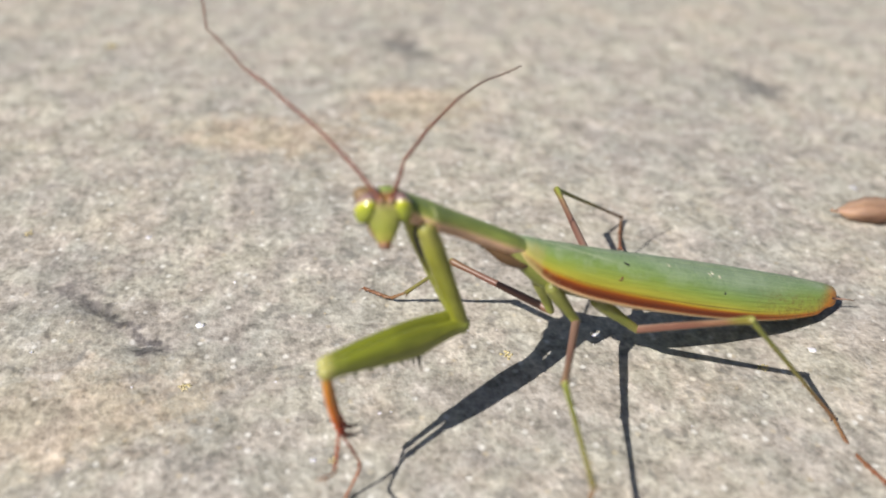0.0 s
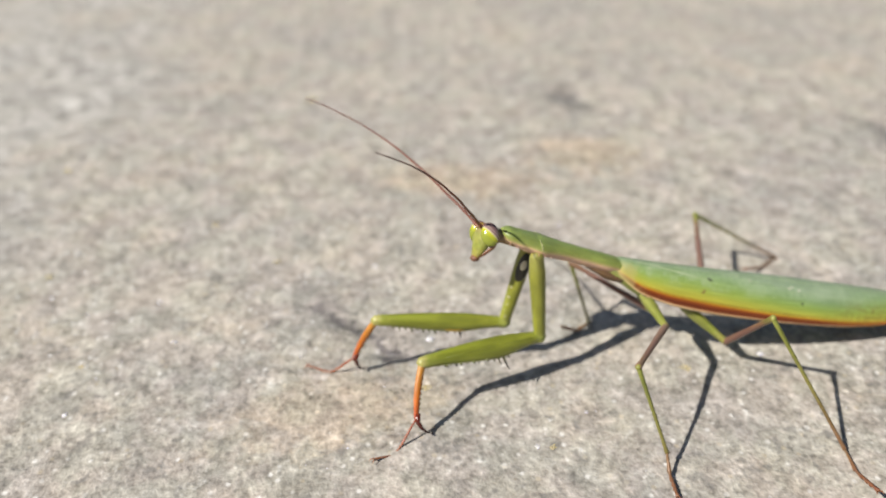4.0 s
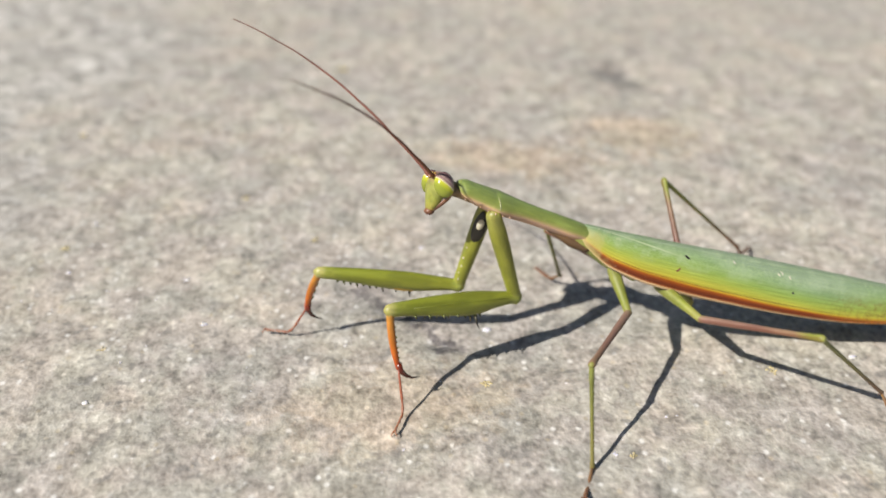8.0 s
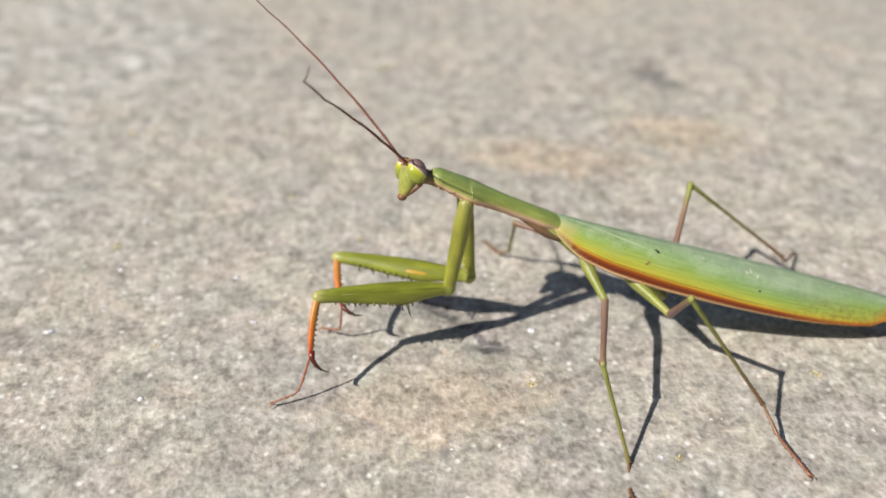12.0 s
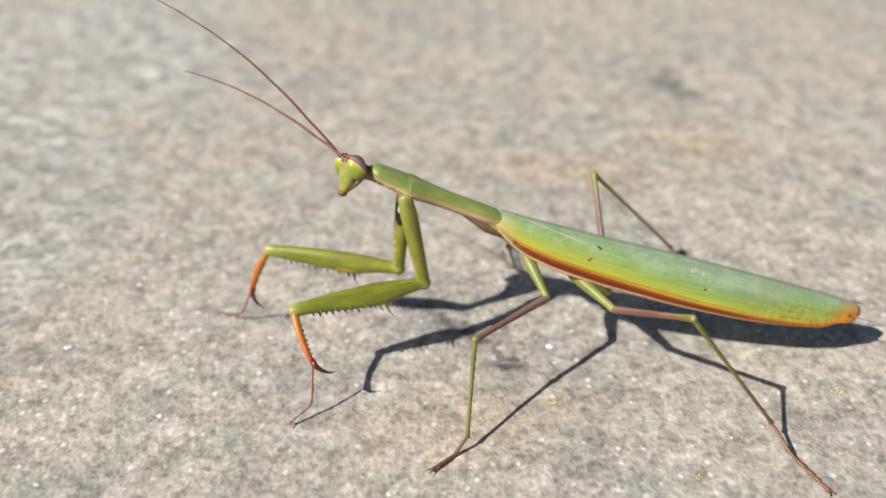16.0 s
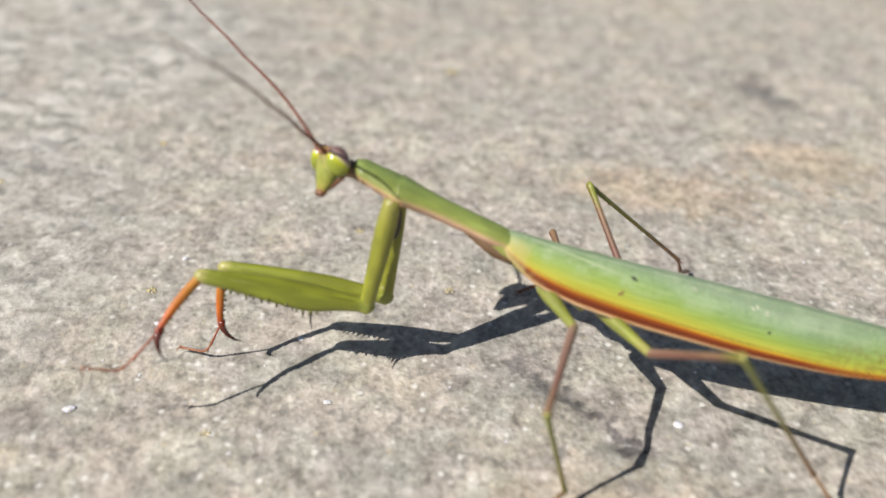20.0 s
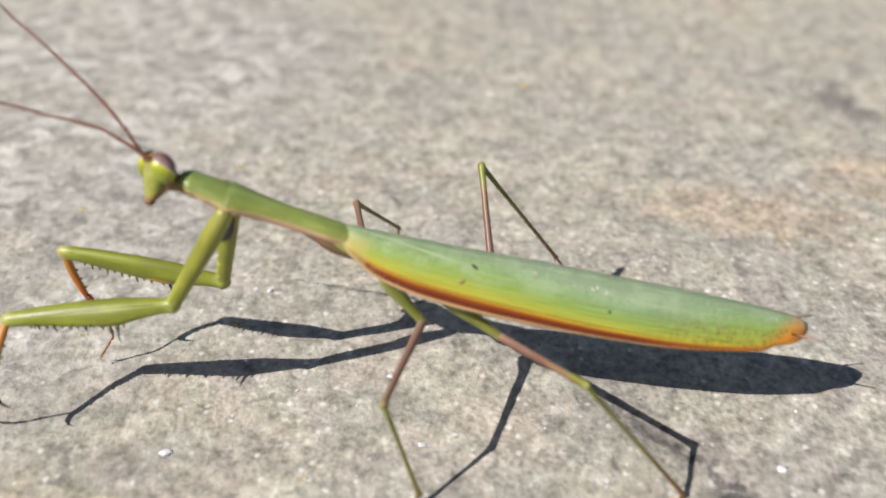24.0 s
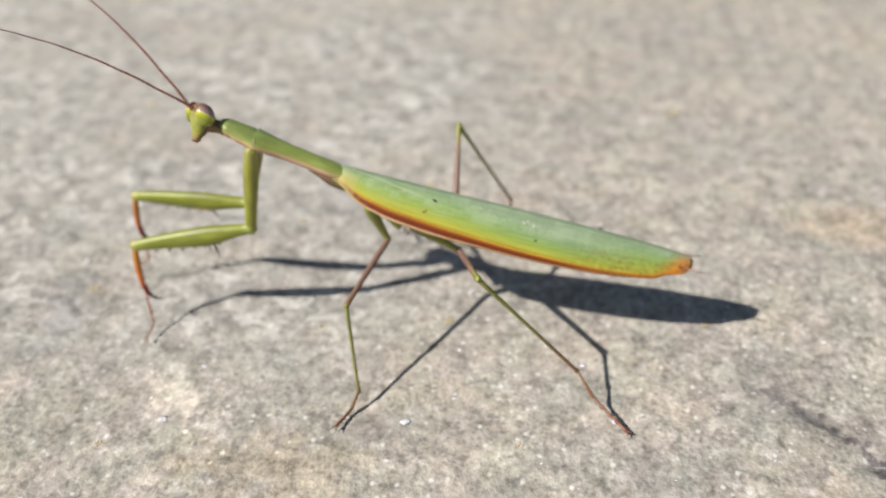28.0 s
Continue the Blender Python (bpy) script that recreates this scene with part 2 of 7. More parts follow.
def wing_skin():
    m = Nodes("wing_cover", rough=0.46, spec=0.4)
    uv = m.coords("UV")
    u, v = m.axis(uv, 0), m.axis(uv, 1)
    at = m.coords()
    streak = m.tree.nodes.new("ShaderNodeMapping")
    streak.inputs["Scale"].default_value = (5, 26, 1)
    m.link(uv, streak.inputs[0])
    veins = m.noise(1.6, 4, 0.65, streak.outputs[0])
    w = m.math("ADD", v, m.math("MULTIPLY", m.math("SUBTRACT", veins, 0.5), 0.018))
    # the bands crowd towards the edge along the wing
    near = m.math("SUBTRACT", 1.0, m.math("MULTIPLY", m.math("SUBTRACT", 1.0, w), m.math("ADD", 1.0, m.math("MULTIPLY", m.span(u, 0.18, 0.75), 0.85))))
    green, lime, yellow = (0.20, 0.30, 0.135), (0.235, 0.335, 0.075), (0.44, 0.40, 0.045)
    brown, dark, edge = (0.27, 0.062, 0.006), (0.105, 0.018, 0.004), (0.62, 0.42, 0.22)
    front = m.ramp(near, [(0.0, (0.24, 0.315, 0.205)), (0.26, green), (0.50, lime), (0.63, (0.32, 0.38, 0.06)), (0.765, yellow), (0.81, (0.48, 0.28, 0.02)), (0.835, (0.32, 0.085, 0.008)), (0.855, brown), (0.88, (0.17, 0.032, 0.005)), (0.93, dark), (0.95, (0.30, 0.09, 0.025)), (0.972, edge), (1.0, (0.70, 0.52, 0.34))])
    rear = m.ramp(w, [(0.0, (0.235, 0.30, 0.20)), (0.35, green), (0.58, lime), (0.80, (0.34, 0.37, 0.055)), (0.89, yellow), (0.925, (0.56, 0.27, 0.02)), (0.95, (0.33, 0.07, 0.008)), (0.975, (0.55, 0.19, 0.025)), (1.0, (0.62, 0.27, 0.06))])
    colour = m.mix(m.span(u, 0.62, 0.90), front, rear)
    colour = m.mix(m.span(veins, 0.36, 0.64), m.mix(1.0, colour, (0.84, 0.86, 0.82), "MULTIPLY"), m.mix(1.0, colour, (1.10, 1.08, 1.12), "MULTIPLY"))
    seam = m.math("MULTIPLY", m.span(m.math("ABSOLUTE", m.math("SUBTRACT", v, m.math("ADD", 0.10, m.math("MULTIPLY", u, 1.15)))), 0.020, 0.006), m.math("MULTIPLY", m.span(u, 0.01, 0.04), m.span(u, 0.28, 0.18)))
    colour = m.mix(m.math("MULTIPLY", seam, 0.85), colour, (0.56, 0.60, 0.40))
    orange = m.mix(m.span(v, 0.1, 0.9), (0.50, 0.20, 0.06), (0.66, 0.24, 0.025))
    tip = m.math("ADD", m.math("ADD", u, m.math("MULTIPLY", m.math("SUBTRACT", v, 0.5), 0.07)), m.math("MULTIPLY", m.math("SUBTRACT", m.noise(300, 3, 0.6, at), 0.5), 0.06))
    colour = m.mix(m.span(tip, 0.90, 0.985), colour, orange)
    base = m.math("MULTIPLY", m.span(m.math("ADD", u, m.math("MULTIPLY", m.math("SUBTRACT", m.noise(900, 4, 0.7, at), 0.5), 0.14)), 0.080, 0.018), m.span(v, 0.15, 0.5))
    colour = m.mix(m.math("MULTIPLY", base, 0.7), colour, (0.46, 0.39, 0.15))
    wax = m.math("MULTIPLY", m.span(m.noise(380, 5, 0.7, at), 0.46, 0.66), m.span(v, 0.72, 0.45))
    colour = m.mix(m.math("MULTIPLY", wax, 0.36), colour, (0.42, 0.50, 0.33))
    fleck = m.math("MULTIPLY", m.span(m.noise(1400, 3, 0.6, at), 0.64, 0.72), m.span(u, 0.22, 0.03))
    colour = m.mix(m.math("MULTIPLY", fleck, 0.6), colour, (0.62, 0.58, 0.40))
    vein = m.math("MULTIPLY", m.span(m.math("ABSOLUTE", m.math("SUBTRACT", w, m.math("SUBTRACT", 0.775, m.math("MULTIPLY", u, -0.13)))), 0.010, 0.003), m.math("MULTIPLY", m.span(u, 0.05, 0.10), m.span(u, 0.78, 0.55)))
    colour = m.mix(m.math("MULTIPLY", vein, 0.7), colour, (0.12, 0.055, 0.012))
    # net of fine veins, brown towards the tip
    net = m.tree.nodes.new("ShaderNodeTexVoronoi")
    net.feature = "DISTANCE_TO_EDGE"
    grid = m.tree.nodes.new("ShaderNodeMapping")
    grid.inputs["Scale"].default_value = (110, 30, 1)
    m.link(uv, grid.inputs[0])
    m.link(grid.outputs[0], net.inputs["Vector"])
    net.inputs["Scale"].default_value = 1.0
    line = m.span(net.outputs["Distance"], 0.13, 0.03)
    rearward = m.math("MULTIPLY", m.span(u, 0.60, 0.80), m.math("MULTIPLY", m.span(v, 0.42, 0.66), m.span(m.noise(1500, 2, 0.5, at), 0.38, 0.58)))
    colour = m.mix(m.math("MULTIPLY", line, m.math("MULTIPLY", rearward, 0.75)), colour, (0.16, 0.085, 0.02))
    colour = m.mix(m.math("MULTIPLY", line, m.math("MULTIPLY", m.span(v, 0.62, 0.45), 0.30)), colour, (0.42, 0.55, 0.25))
    scuff = m.math("MULTIPLY", m.span(m.noise(900, 3, 0.6, at), 0.66, 0.72), m.span(v, 0.6, 0.3))
    colour = m.mix(m.math("MULTIPLY", scuff, 0.35), colour, (0.50, 0.58, 0.42))
    m.node("TexWave", 1, Vector=uv, Scale=1.0)
    wave = m.tree.nodes[-1]
    wave.bands_direction = "Y"
    wave.inputs["Scale"].default_value = 5.0
    wave.inputs["Distortion"].default_value = 1.2
    relief = m.math("ADD", m.math("MULTIPLY", line, 0.35), m.math("ADD", m.math("MULTIPLY", wave.outputs["Fac"], 0.45), veins))
    return m.done(colour, relief, 0.30, 0.00022)


def eye_skin():
    m = Nodes("compound_eye", rough=0.16, spec=0.6)
    at = m.coords()
    x, z = m.axis(at, 0), m.axis(at, 2)
    fac = m.node("MapRange", 0, Value=m.math("ADD", m.math("MULTIPLY", x, 0.85), m.math("MULTIPLY", z, 0.80)), From_Min=-1.4 * MM, From_Max=1.4 * MM)
    fac = m.math("ADD", fac, m.math("MULTIPLY", m.math("SUBTRACT", m.noise(700, 2, 0.5, at), 0.5), 0.05))
    colour = m.ramp(fac, [(0.0, (0.20, 0.23, 0.03)), (0.26, (0.25, 0.28, 0.03)), (0.38, (0.38, 0.40, 0.025)), (0.47, (0.48, 0.47, 0.05)), (0.515, (0.62, 0.57, 0.36)), (0.545, (0.30, 0.20, 0.18)), (0.62, (0.22, 0.13, 0.125)), (0.66, (0.34, 0.26, 0.22)), (0.70, (0.21, 0.125, 0.12)), (1.0, (0.12, 0.06, 0.055))])
    dots = m.tree.nodes.new("ShaderNodeTexVoronoi")
    dots.inputs["Scale"].default_value = 7000
    m.link(at, dots.inputs["Vector"])
    return m.done(colour, dots.outputs["Distance"], 0.12, 0.00003)


STONE = stone()
WING = wing_skin()
EYE = eye_skin()
PRONOTUM = chitin("pronotum_skin", [(0.0, (0.20, 0.09, 0.055)), (0.10, (0.42, 0.24, 0.14)), (0.46, (0.66, 0.44, 0.29)), (0.545, (0.56, 0.42, 0.20)), (0.62, (0.33, 0.34, 0.09)), (0.72, (0.25, 0.305, 0.065)), (1.0, (0.215, 0.285, 0.075))], axis=2, lo=-1.25, hi=1.1, speck=0.10)
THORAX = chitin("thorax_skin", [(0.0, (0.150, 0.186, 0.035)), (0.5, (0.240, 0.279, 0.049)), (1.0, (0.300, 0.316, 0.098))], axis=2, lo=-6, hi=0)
ABDOMEN = chitin("abdomen_skin", [(0.0, (0.24, 0.32, 0.06)), (1.0, (0.30, 0.30, 0.09))], axis=0, lo=5, hi=44)
PALE_EDGE = chitin("pale_edge", [(0.0, (0.42, 0.44, 0.20)), (1.0, (0.46, 0.48, 0.24))])
FOLD = chitin("skin_fold", [(0.0, (0.10, 0.055, 0.02)), (1.0, (0.17, 0.10, 0.045))], axis=2, lo=-1.8, hi=-0.4, rough=0.6)
NECK = chitin("neck_membrane", [(0.0, (0.23, 0.145, 0.07)), (1.0, (0.20, 0.135, 0.06))], axis=2, lo=-1.5, hi=0.4, rough=0.6)
HEAD = chitin("head_skin", [(0.0, (0.36, 0.20, 0.04)), (0.12, (0.27, 0.25, 0.045)), (0.35, (0.23, 0.255, 0.04)), (0.70, (0.28, 0.29, 0.065)), (0.80, (0.33, 0.27, 0.11)), (0.90, (0.36, 0.19, 0.12)), (1.0, (0.27, 0.14, 0.09))], axis=2, lo=-2.7, hi=1.45)
GENA = chitin("cheek_skin", [(0.0, (0.13, 0.05, 0.03)), (0.5, (0.24, 0.12, 0.06)), (1.0, (0.30, 0.17, 0.10))], axis=2, lo=-2.6, hi=0.6, speck=0.4)
MOUTH = chitin("mouth_skin", [(0.0, (0.12, 0.045, 0.025)), (0.6, (0.24, 0.11, 0.05)), (1.0, (0.45, 0.38, 0.10))], axis=2, lo=-3.0, hi=-2.0)
ANTENNA = chitin("antenna_skin", [(0.0, (0.19, 0.055, 0.028)), (1.0, (0.155, 0.050, 0.03))], axis=0, lo=0, hi=6, rough=0.55)
ANTENNA_TIP = chitin("antenna_tip_skin", [(0.0, (0.15, 0.052, 0.032)), (1.0, (0.11, 0.055, 0.038))], axis=0, lo=0, hi=6, rough=0.55)
COXA = chitin("fore_coxa_skin", [(0.0, (0.28, 0.28, 0.06)), (0.2, (0.235, 0.245, 0.032)), (0.9, (0.245, 0.262, 0.030)), (1.0, (0.29, 0.31, 0.07))], axis=0, lo=0, hi=11.4)
FEMUR = chitin("fore_femur_skin", [(0.0, (0.28, 0.32, 0.06)), (0.07, (0.222, 0.246, 0.026)), (0.85, (0.198, 0.230, 0.020)), (0.965, (0.25, 0.28, 0.04)), (1.0, (0.36, 0.35, 0.10))], axis=0, lo=0, hi=15.5)
TROCHANTER = chitin("trochanter_skin", [(0.0, (0.27, 0.30, 0.06)), (1.0, (0.30, 0.33, 0.08))], axis=0, lo=-1, hi=1)
TIBIA = chitin("fore_tibia_skin", [(0.0, (0.36, 0.33, 0.09)), (0.09, (0.48, 0.22, 0.03)), (0.5, (0.55, 0.15, 0.012)), (0.75, (0.34, 0.055, 0.010)), (1.0, (0.10, 0.015, 0.008))], axis=0, lo=0, hi=7.8)
FORE_TARSUS = chitin("fore_tarsus_skin", [(0.0, (0.27, 0.06, 0.025)), (0.5, (0.30, 0.12, 0.06)), (1.0, (0.24, 0.13, 0.07))], axis=0, lo=0, hi=9.4)
CLAW = chitin("claw_skin", [(0.0, (0.16, 0.025, 0.01)), (1.0, (0.015, 0.01, 0.01))], axis=0, lo=0, hi=2.2, rough=0.25)
SPINE = chitin("spine_skin", [(0.0, (0.15, 0.18, 0.035)), (0.35, (0.055, 0.05, 0.02)), (1.0, (0.02, 0.018, 0.015))], axis=0, lo=0, hi=0.8)
BLACK = chitin("eyespot_black", [(0.0, (0.012, 0.011, 0.010)), (1.0, (0.02, 0.018, 0.015))], rough=0.3)
IVORY = chitin("eyespot_ivory", [(0.0, (0.46, 0.43, 0.30)), (1.0, (0.54, 0.51, 0.38))])
AMBER = chitin("femur_spot", [(0.0, (0.50, 0.30, 0.02)), (1.0, (0.52, 0.34, 0.03))])
LEG_COXA = chitin("coxa_skin", [(0.0, (0.200, 0.214, 0.049)), (0.7, (0.235, 0.270, 0.042)), (1.0, (0.280, 0.279, 0.070))], axis=0, lo=0, hi=6)
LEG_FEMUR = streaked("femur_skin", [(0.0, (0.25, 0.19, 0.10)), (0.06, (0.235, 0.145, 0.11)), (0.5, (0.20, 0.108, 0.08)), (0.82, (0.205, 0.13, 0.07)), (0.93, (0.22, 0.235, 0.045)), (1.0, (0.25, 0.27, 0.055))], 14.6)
LEG_TIBIA = chitin("tibia_skin", [(0.0, (0.221, 0.246, 0.045)), (0.12, (0.152, 0.167, 0.030)), (0.6, (0.161, 0.145, 0.035)), (1.0, (0.184, 0.101, 0.045))], axis=0, lo=0, hi=15)
KNEE = chitin("knee_skin", [(0.0, (0.220, 0.242, 0.048)), (1.0, (0.260, 0.270, 0.060))])
OCHRE = chitin("ochre_grain", [(0.0, (0.44, 0.38, 0.27)), (1.0, (0.50, 0.43, 0.30))], rough=0.9)
LEG_TARSUS = chitin("tarsus_skin", [(0.0, (0.20, 0.12, 0.05)), (0.4, (0.185, 0.088, 0.04)), (1.0, (0.19, 0.075, 0.035))], axis=0, lo=0, hi=8)
CERCUS = chitin("cercus_skin", [(0.0, (0.03, 0.018, 0.015)), (0.35, (0.06, 0.03, 0.02)), (0.55, (0.34, 0.20, 0.14)), (1.0, (0.40, 0.27, 0.19))], axis=0, lo=0, hi=4.5)
LICHEN = chitin("yellow_lichen", [(0.0, (0.50, 0.42, 0.18)), (1.0, (0.62, 0.53, 0.29))], rough=0.9, axis=0, lo=-1, hi=1, speck=0.8, bump=0.6)
QUARTZ = chitin("white_quartz", [(0.0, (0.70, 0.69, 0.67)), (1.0, (0.82, 0.81, 0.79))], rough=0.75, axis=0, lo=-1, hi=1, speck=0.6)
HUSK = chitin("dry_husk", [(0.0, (0.13, 0.065, 0.035)), (0.3, (0.34, 0.21, 0.13)), (0.6, (0.38, 0.25, 0.16)), (0.8, (0.24, 0.13, 0.075)), (1.0, (0.13, 0.07, 0.04))], rough=0.7, axis=1, lo=-2, hi=2, speck=0.7, bump=0.5)


# ---- building ----
def part(name, bm, material, parent=None, label="", smooth=True):
    """Links a bmesh, drawn in millimetres, as one mesh object under a thing or a part."""
    bmesh.ops.recalc_face_normals(bm, faces=bm.faces)
    for p in bm.verts:
        p.co *= MM
    mesh = bpy.data.meshes.new(name)
    for f in bm.faces:
        f.smooth = smooth
    bm.to_mesh(mesh)
    bm.free()
    mesh.materials.append(material)
    ob = new(name, mesh)
    ob.parent = parent
    return tagged(ob, label)


def skin(bm, rings, close=True):
    """Joins rings of equally many points into a skin, with both ends capped."""
    rows = [[bm.verts.new(p) for p in ring] for ring in rings]
    n = len(rows[0])
    for a, b in zip(rows, rows[1:]):
        for k in range(n):
            bm.faces.new((a[k], a[(k + 1) % n], b[(k + 1) % n], b[k]))
    if close:
        bm.faces.new(rows[0][::-1])
        bm.faces.new(rows[-1])
    return bm


def smoothed(profile, steps):
    """Interpolates rows of numbers (the first is the parameter) with Catmull-Rom splines."""
    rows = np.array(profile, float)
    xs = rows[:, 0]
    out = []
    slopes = np.gradient(rows, xs, axis=0)
    for x in np.linspace(xs[0], xs[-1], steps):
        k = min(max(int(np.searchsorted(xs, x)) - 1, 0), len(xs) - 2)
        h = xs[k + 1] - xs[k]
        s = (x - xs[k]) / h
        p = (2 * s**3 - 3 * s**2 + 1) * rows[k] + (s**3 - 2 * s**2 + s) * h * slopes[k] + (3 * s**2 - 2 * s**3) * rows[k + 1] + (s**3 - s**2) * h * slopes[k + 1]
        p[0] = x
        out.append(p)
    return out


def limb(profile, steps=28, n=14, bm=None):
    """A tapered body along x. profile rows: x, y, z of its middle, half width in y, half height in z."""
    rings = []
    for x, y, z, ry, rz in smoothed(profile, steps):
        ry, rz = max(ry, 0.02), max(rz, 0.02)
        rings.append([(x, y + ry * math.cos(a), z + rz * math.sin(a)) for a in (2 * math.pi * k / n for k in range(n))])
    return skin(bm or bmesh.new(), rings)


def rod(length, radii, steps=24, n=10, bow=0.0, flat=1.0, knob=0.0, tip=0.0):
    """A leg segment along x from 0 to length: radii at even steps, a knob at the start and at the end."""
    r = np.interp(np.linspace(0, 1, 40), np.linspace(0, 1, len(radii)), radii)
    rows = []
    for k, s in enumerate(np.linspace(0, 1, 40)):
        x = s * length
        q = r[k] + knob * math.exp(-(((x) / (radii[0] * 1.6)) ** 2)) + tip * math.exp(-(((x - length) / (radii[-1] * 2.2)) ** 2))
        rows.append((x, 0, bow * math.sin(math.pi * s), q * flat, q))
    a, b = rows[0], rows[-1]
    rows = [(-0.8 * a[4], 0, 0, 0.15 * a[3], 0.15 * a[4]), (-0.5 * a[4], 0, 0, 0.8 * a[3], 0.8 * a[4])] + rows + [(length + 0.5 * b[4], 0, 0, 0.8 * b[3], 0.8 * b[4]), (length + 0.8 * b[4], 0, 0, 0.15 * b[3], 0.15 * b[4])]
    rings = [[(x, y + ry * math.cos(t), z + rz * math.sin(t)) for t in (2 * math.pi * k / n for k in range(n))] for x, y, z, ry, rz in rows]
    return skin(bmesh.new(), rings)


def sweep(path, radii, n=8, bm=None):
    """A round tube along a list of points."""
    pts = [Vector(p) for p in path]
    rings = []
    for k, p in enumerate(pts):
        d = (pts[min(k + 1, len(pts) - 1)] - pts[max(k - 1, 0)]).normalized()
        side = d.orthogonal().normalized() if k == 0 else (side - d * side.dot(d)).normalized()
        up = d.cross(side)
        r = np.interp(k / (len(pts) - 1), np.linspace(0, 1, len(radii)), radii)
        rings.append([p + side * r * math.cos(a) + up * r * math.sin(a) for a in (2 * math.pi * j / n for j in range(n))])
    return skin(bm or bmesh.new(), rings)


def ball(c, r, u=18, v=12, bm=None):
    bm = bm or bmesh.new()
    bmesh.ops.create_uvsphere(bm, u_segments=u, v_segments=v, radius=1.0, matrix=Matrix.LocRotScale(Vector(c), None, Vector(r)))
    return bm


def patch(length, width, thick, at, turn=None):
    """A thin oval that lies on a skin, domed."""
    bm = bmesh.new()
    m = Matrix.Translation(at) @ (turn or Matrix.Identity(4)) @ Matrix.Diagonal((length / 2, thick, width / 2, 1))
    bmesh.ops.create_uvsphere(bm, u_segments=18, v_segments=10, radius=1.0, matrix=m)
    return bm


def lumps(x, y, seed):
    """Smooth noise between -1 and 1 over arrays of places, one lump to a unit."""
    i, j = np.floor(x).astype(int), np.floor(y).astype(int)
    fx, fy = x - i, y - j
    fx, fy = fx * fx * (3 - 2 * fx), fy * fy * (3 - 2 * fy)

    def at(a, b):
        h = (a * 374761393 + b * 668265263 + seed * 974711) & 0xFFFFFFFF
        h = ((h ^ (h >> 13)) * 1274126177) & 0xFFFFFFFF
        return ((h ^ (h >> 16)) & 0xFFFF) / 32767.5 - 1

    return (at(i, j) * (1 - fx) + at(i + 1, j) * fx) * (1 - fy) + (at(i, j + 1) * (1 - fx) + at(i + 1, j + 1) * fx) * fy


def height(x, y):
    """The stone's relief in millimetres at places in millimetres."""
    z = 0.30 * lumps(x / 34, y / 34, 1) + 0.22 * lumps(x / 13, y / 13, 2) + 0.15 * lumps(x / 5, y / 5, 3) + 0.13 * lumps(x / 2.1, y / 2.1, 4) + 0.08 * lumps(x / 1.0, y / 1.0, 5) + 0.03 * lumps(x / 0.6, y / 0.6, 6)
    # flat flakes that end in small ledges
    flake = lumps(x / 9 + 0.4 * lumps(x / 4, y / 4, 11), y / 9 + 0.4 * lumps(x / 4, y / 4, 12), 10)
    z += 0.16 * np.clip((flake - 0.15) * 3, 0, 1) + 0.12 * np.clip((-flake - 0.35) * 3, -1, 0)
    # the rough crust
    crust = np.clip((-38 - x) / 14, 0, 1) * np.clip((y - 78) / 12, 0, 1)
    z += crust * (0.08 * lumps(x / 2.8, y / 2.8, 13) + 0.12 * lumps(x / 1.3, y / 1.3, 14))
    # a worn crack across the slab
    c, s = math.cos(radians(-45)), math.sin(radians(-45))
    a, b = (x - 3.5) * c + (y - 104.3) * s, -(x - 3.5) * s + (y - 104.3) * c + 1.3 * lumps(x / 5, y / 5, 7) + 0.6 * lumps(x / 1.8, y / 1.8, 9)
    z -= 0.8 * np.exp(-((a / 11) ** 2) - (b / 1.2) ** 2) * np.clip(0.6 + 1.1 * lumps(x / 2.2, y / 2.2, 8), 0, 1.6)
    for cx, cy, r, deep in ((43.3, 188.2, 6, 0.5), (99.8, 165.6, 5, 0.5), (7.5, 99.3, 1.8, 0.9), (3.0, 105.6, 1.9, 0.8), (-49, 162.8, 3, 0.4)):
        z -= deep * np.exp(-((x - cx) ** 2 + (y - cy) ** 2) / r**2) * (1 + 0.4 * lumps(x / 1.3, y / 1.3, 15))
    return 0.55 * z - 0.12


def ground():
    """One sheet of stone, finely divided where the camera passes, that reaches the horizon."""
    def lines(lo, hi, step):
        inner = np.arange(lo, hi + step / 2, step)
        out, d, x = [], step, hi
        while x < 6e5:
            d *= 1.45
            x += d
            out.append(x)
        left, d, x = [], step, lo
        while x > -6e5:
            d *= 1.45
            x -= d
            left.append(x)
        return np.array(left[::-1] + list(inner) + out)

    xs, ys = lines(-128, 112, 0.45), lines(62, 196, 0.45)
    gx, gy = np.meshgrid(xs, ys)
    near = np.clip((320 - np.hypot(gx, gy - 170)) / 60, 0, 1)
    gz = height(gx, gy) * near
    nx, ny = len(xs), len(ys)
    verts = np.stack([gx, gy, gz], -1).reshape(-1, 3) * MM
    k = (np.arange(ny - 1)[:, None] * nx + np.arange(nx - 1)[None]).ravel()
    faces = np.stack([k, k + 1, k + 1 + nx, k + nx], 1)
    mesh = bpy.data.meshes.new("ground")
    mesh.vertices.add(len(verts))
    mesh.vertices.foreach_set("co", verts.ravel())
    mesh.loops.add(faces.size)
    mesh.loops.foreach_set("vertex_index", faces.ravel())
    mesh.polygons.add(len(faces))
    mesh.polygons.foreach_set("loop_start", np.arange(len(faces)) * 4)
    mesh.polygons.foreach_set("use_smooth", np.ones(len(faces), bool))
    mesh.update(calc_edges=True)
    mesh.materials.append(STONE)
    tagged(new("ground", mesh), "weathered pale grey stone slab with sandy grain", "ground", kind="structure")


def rest(x, y):
    return float(height(np.array([float(x)]), np.array([float(y)]))[0])


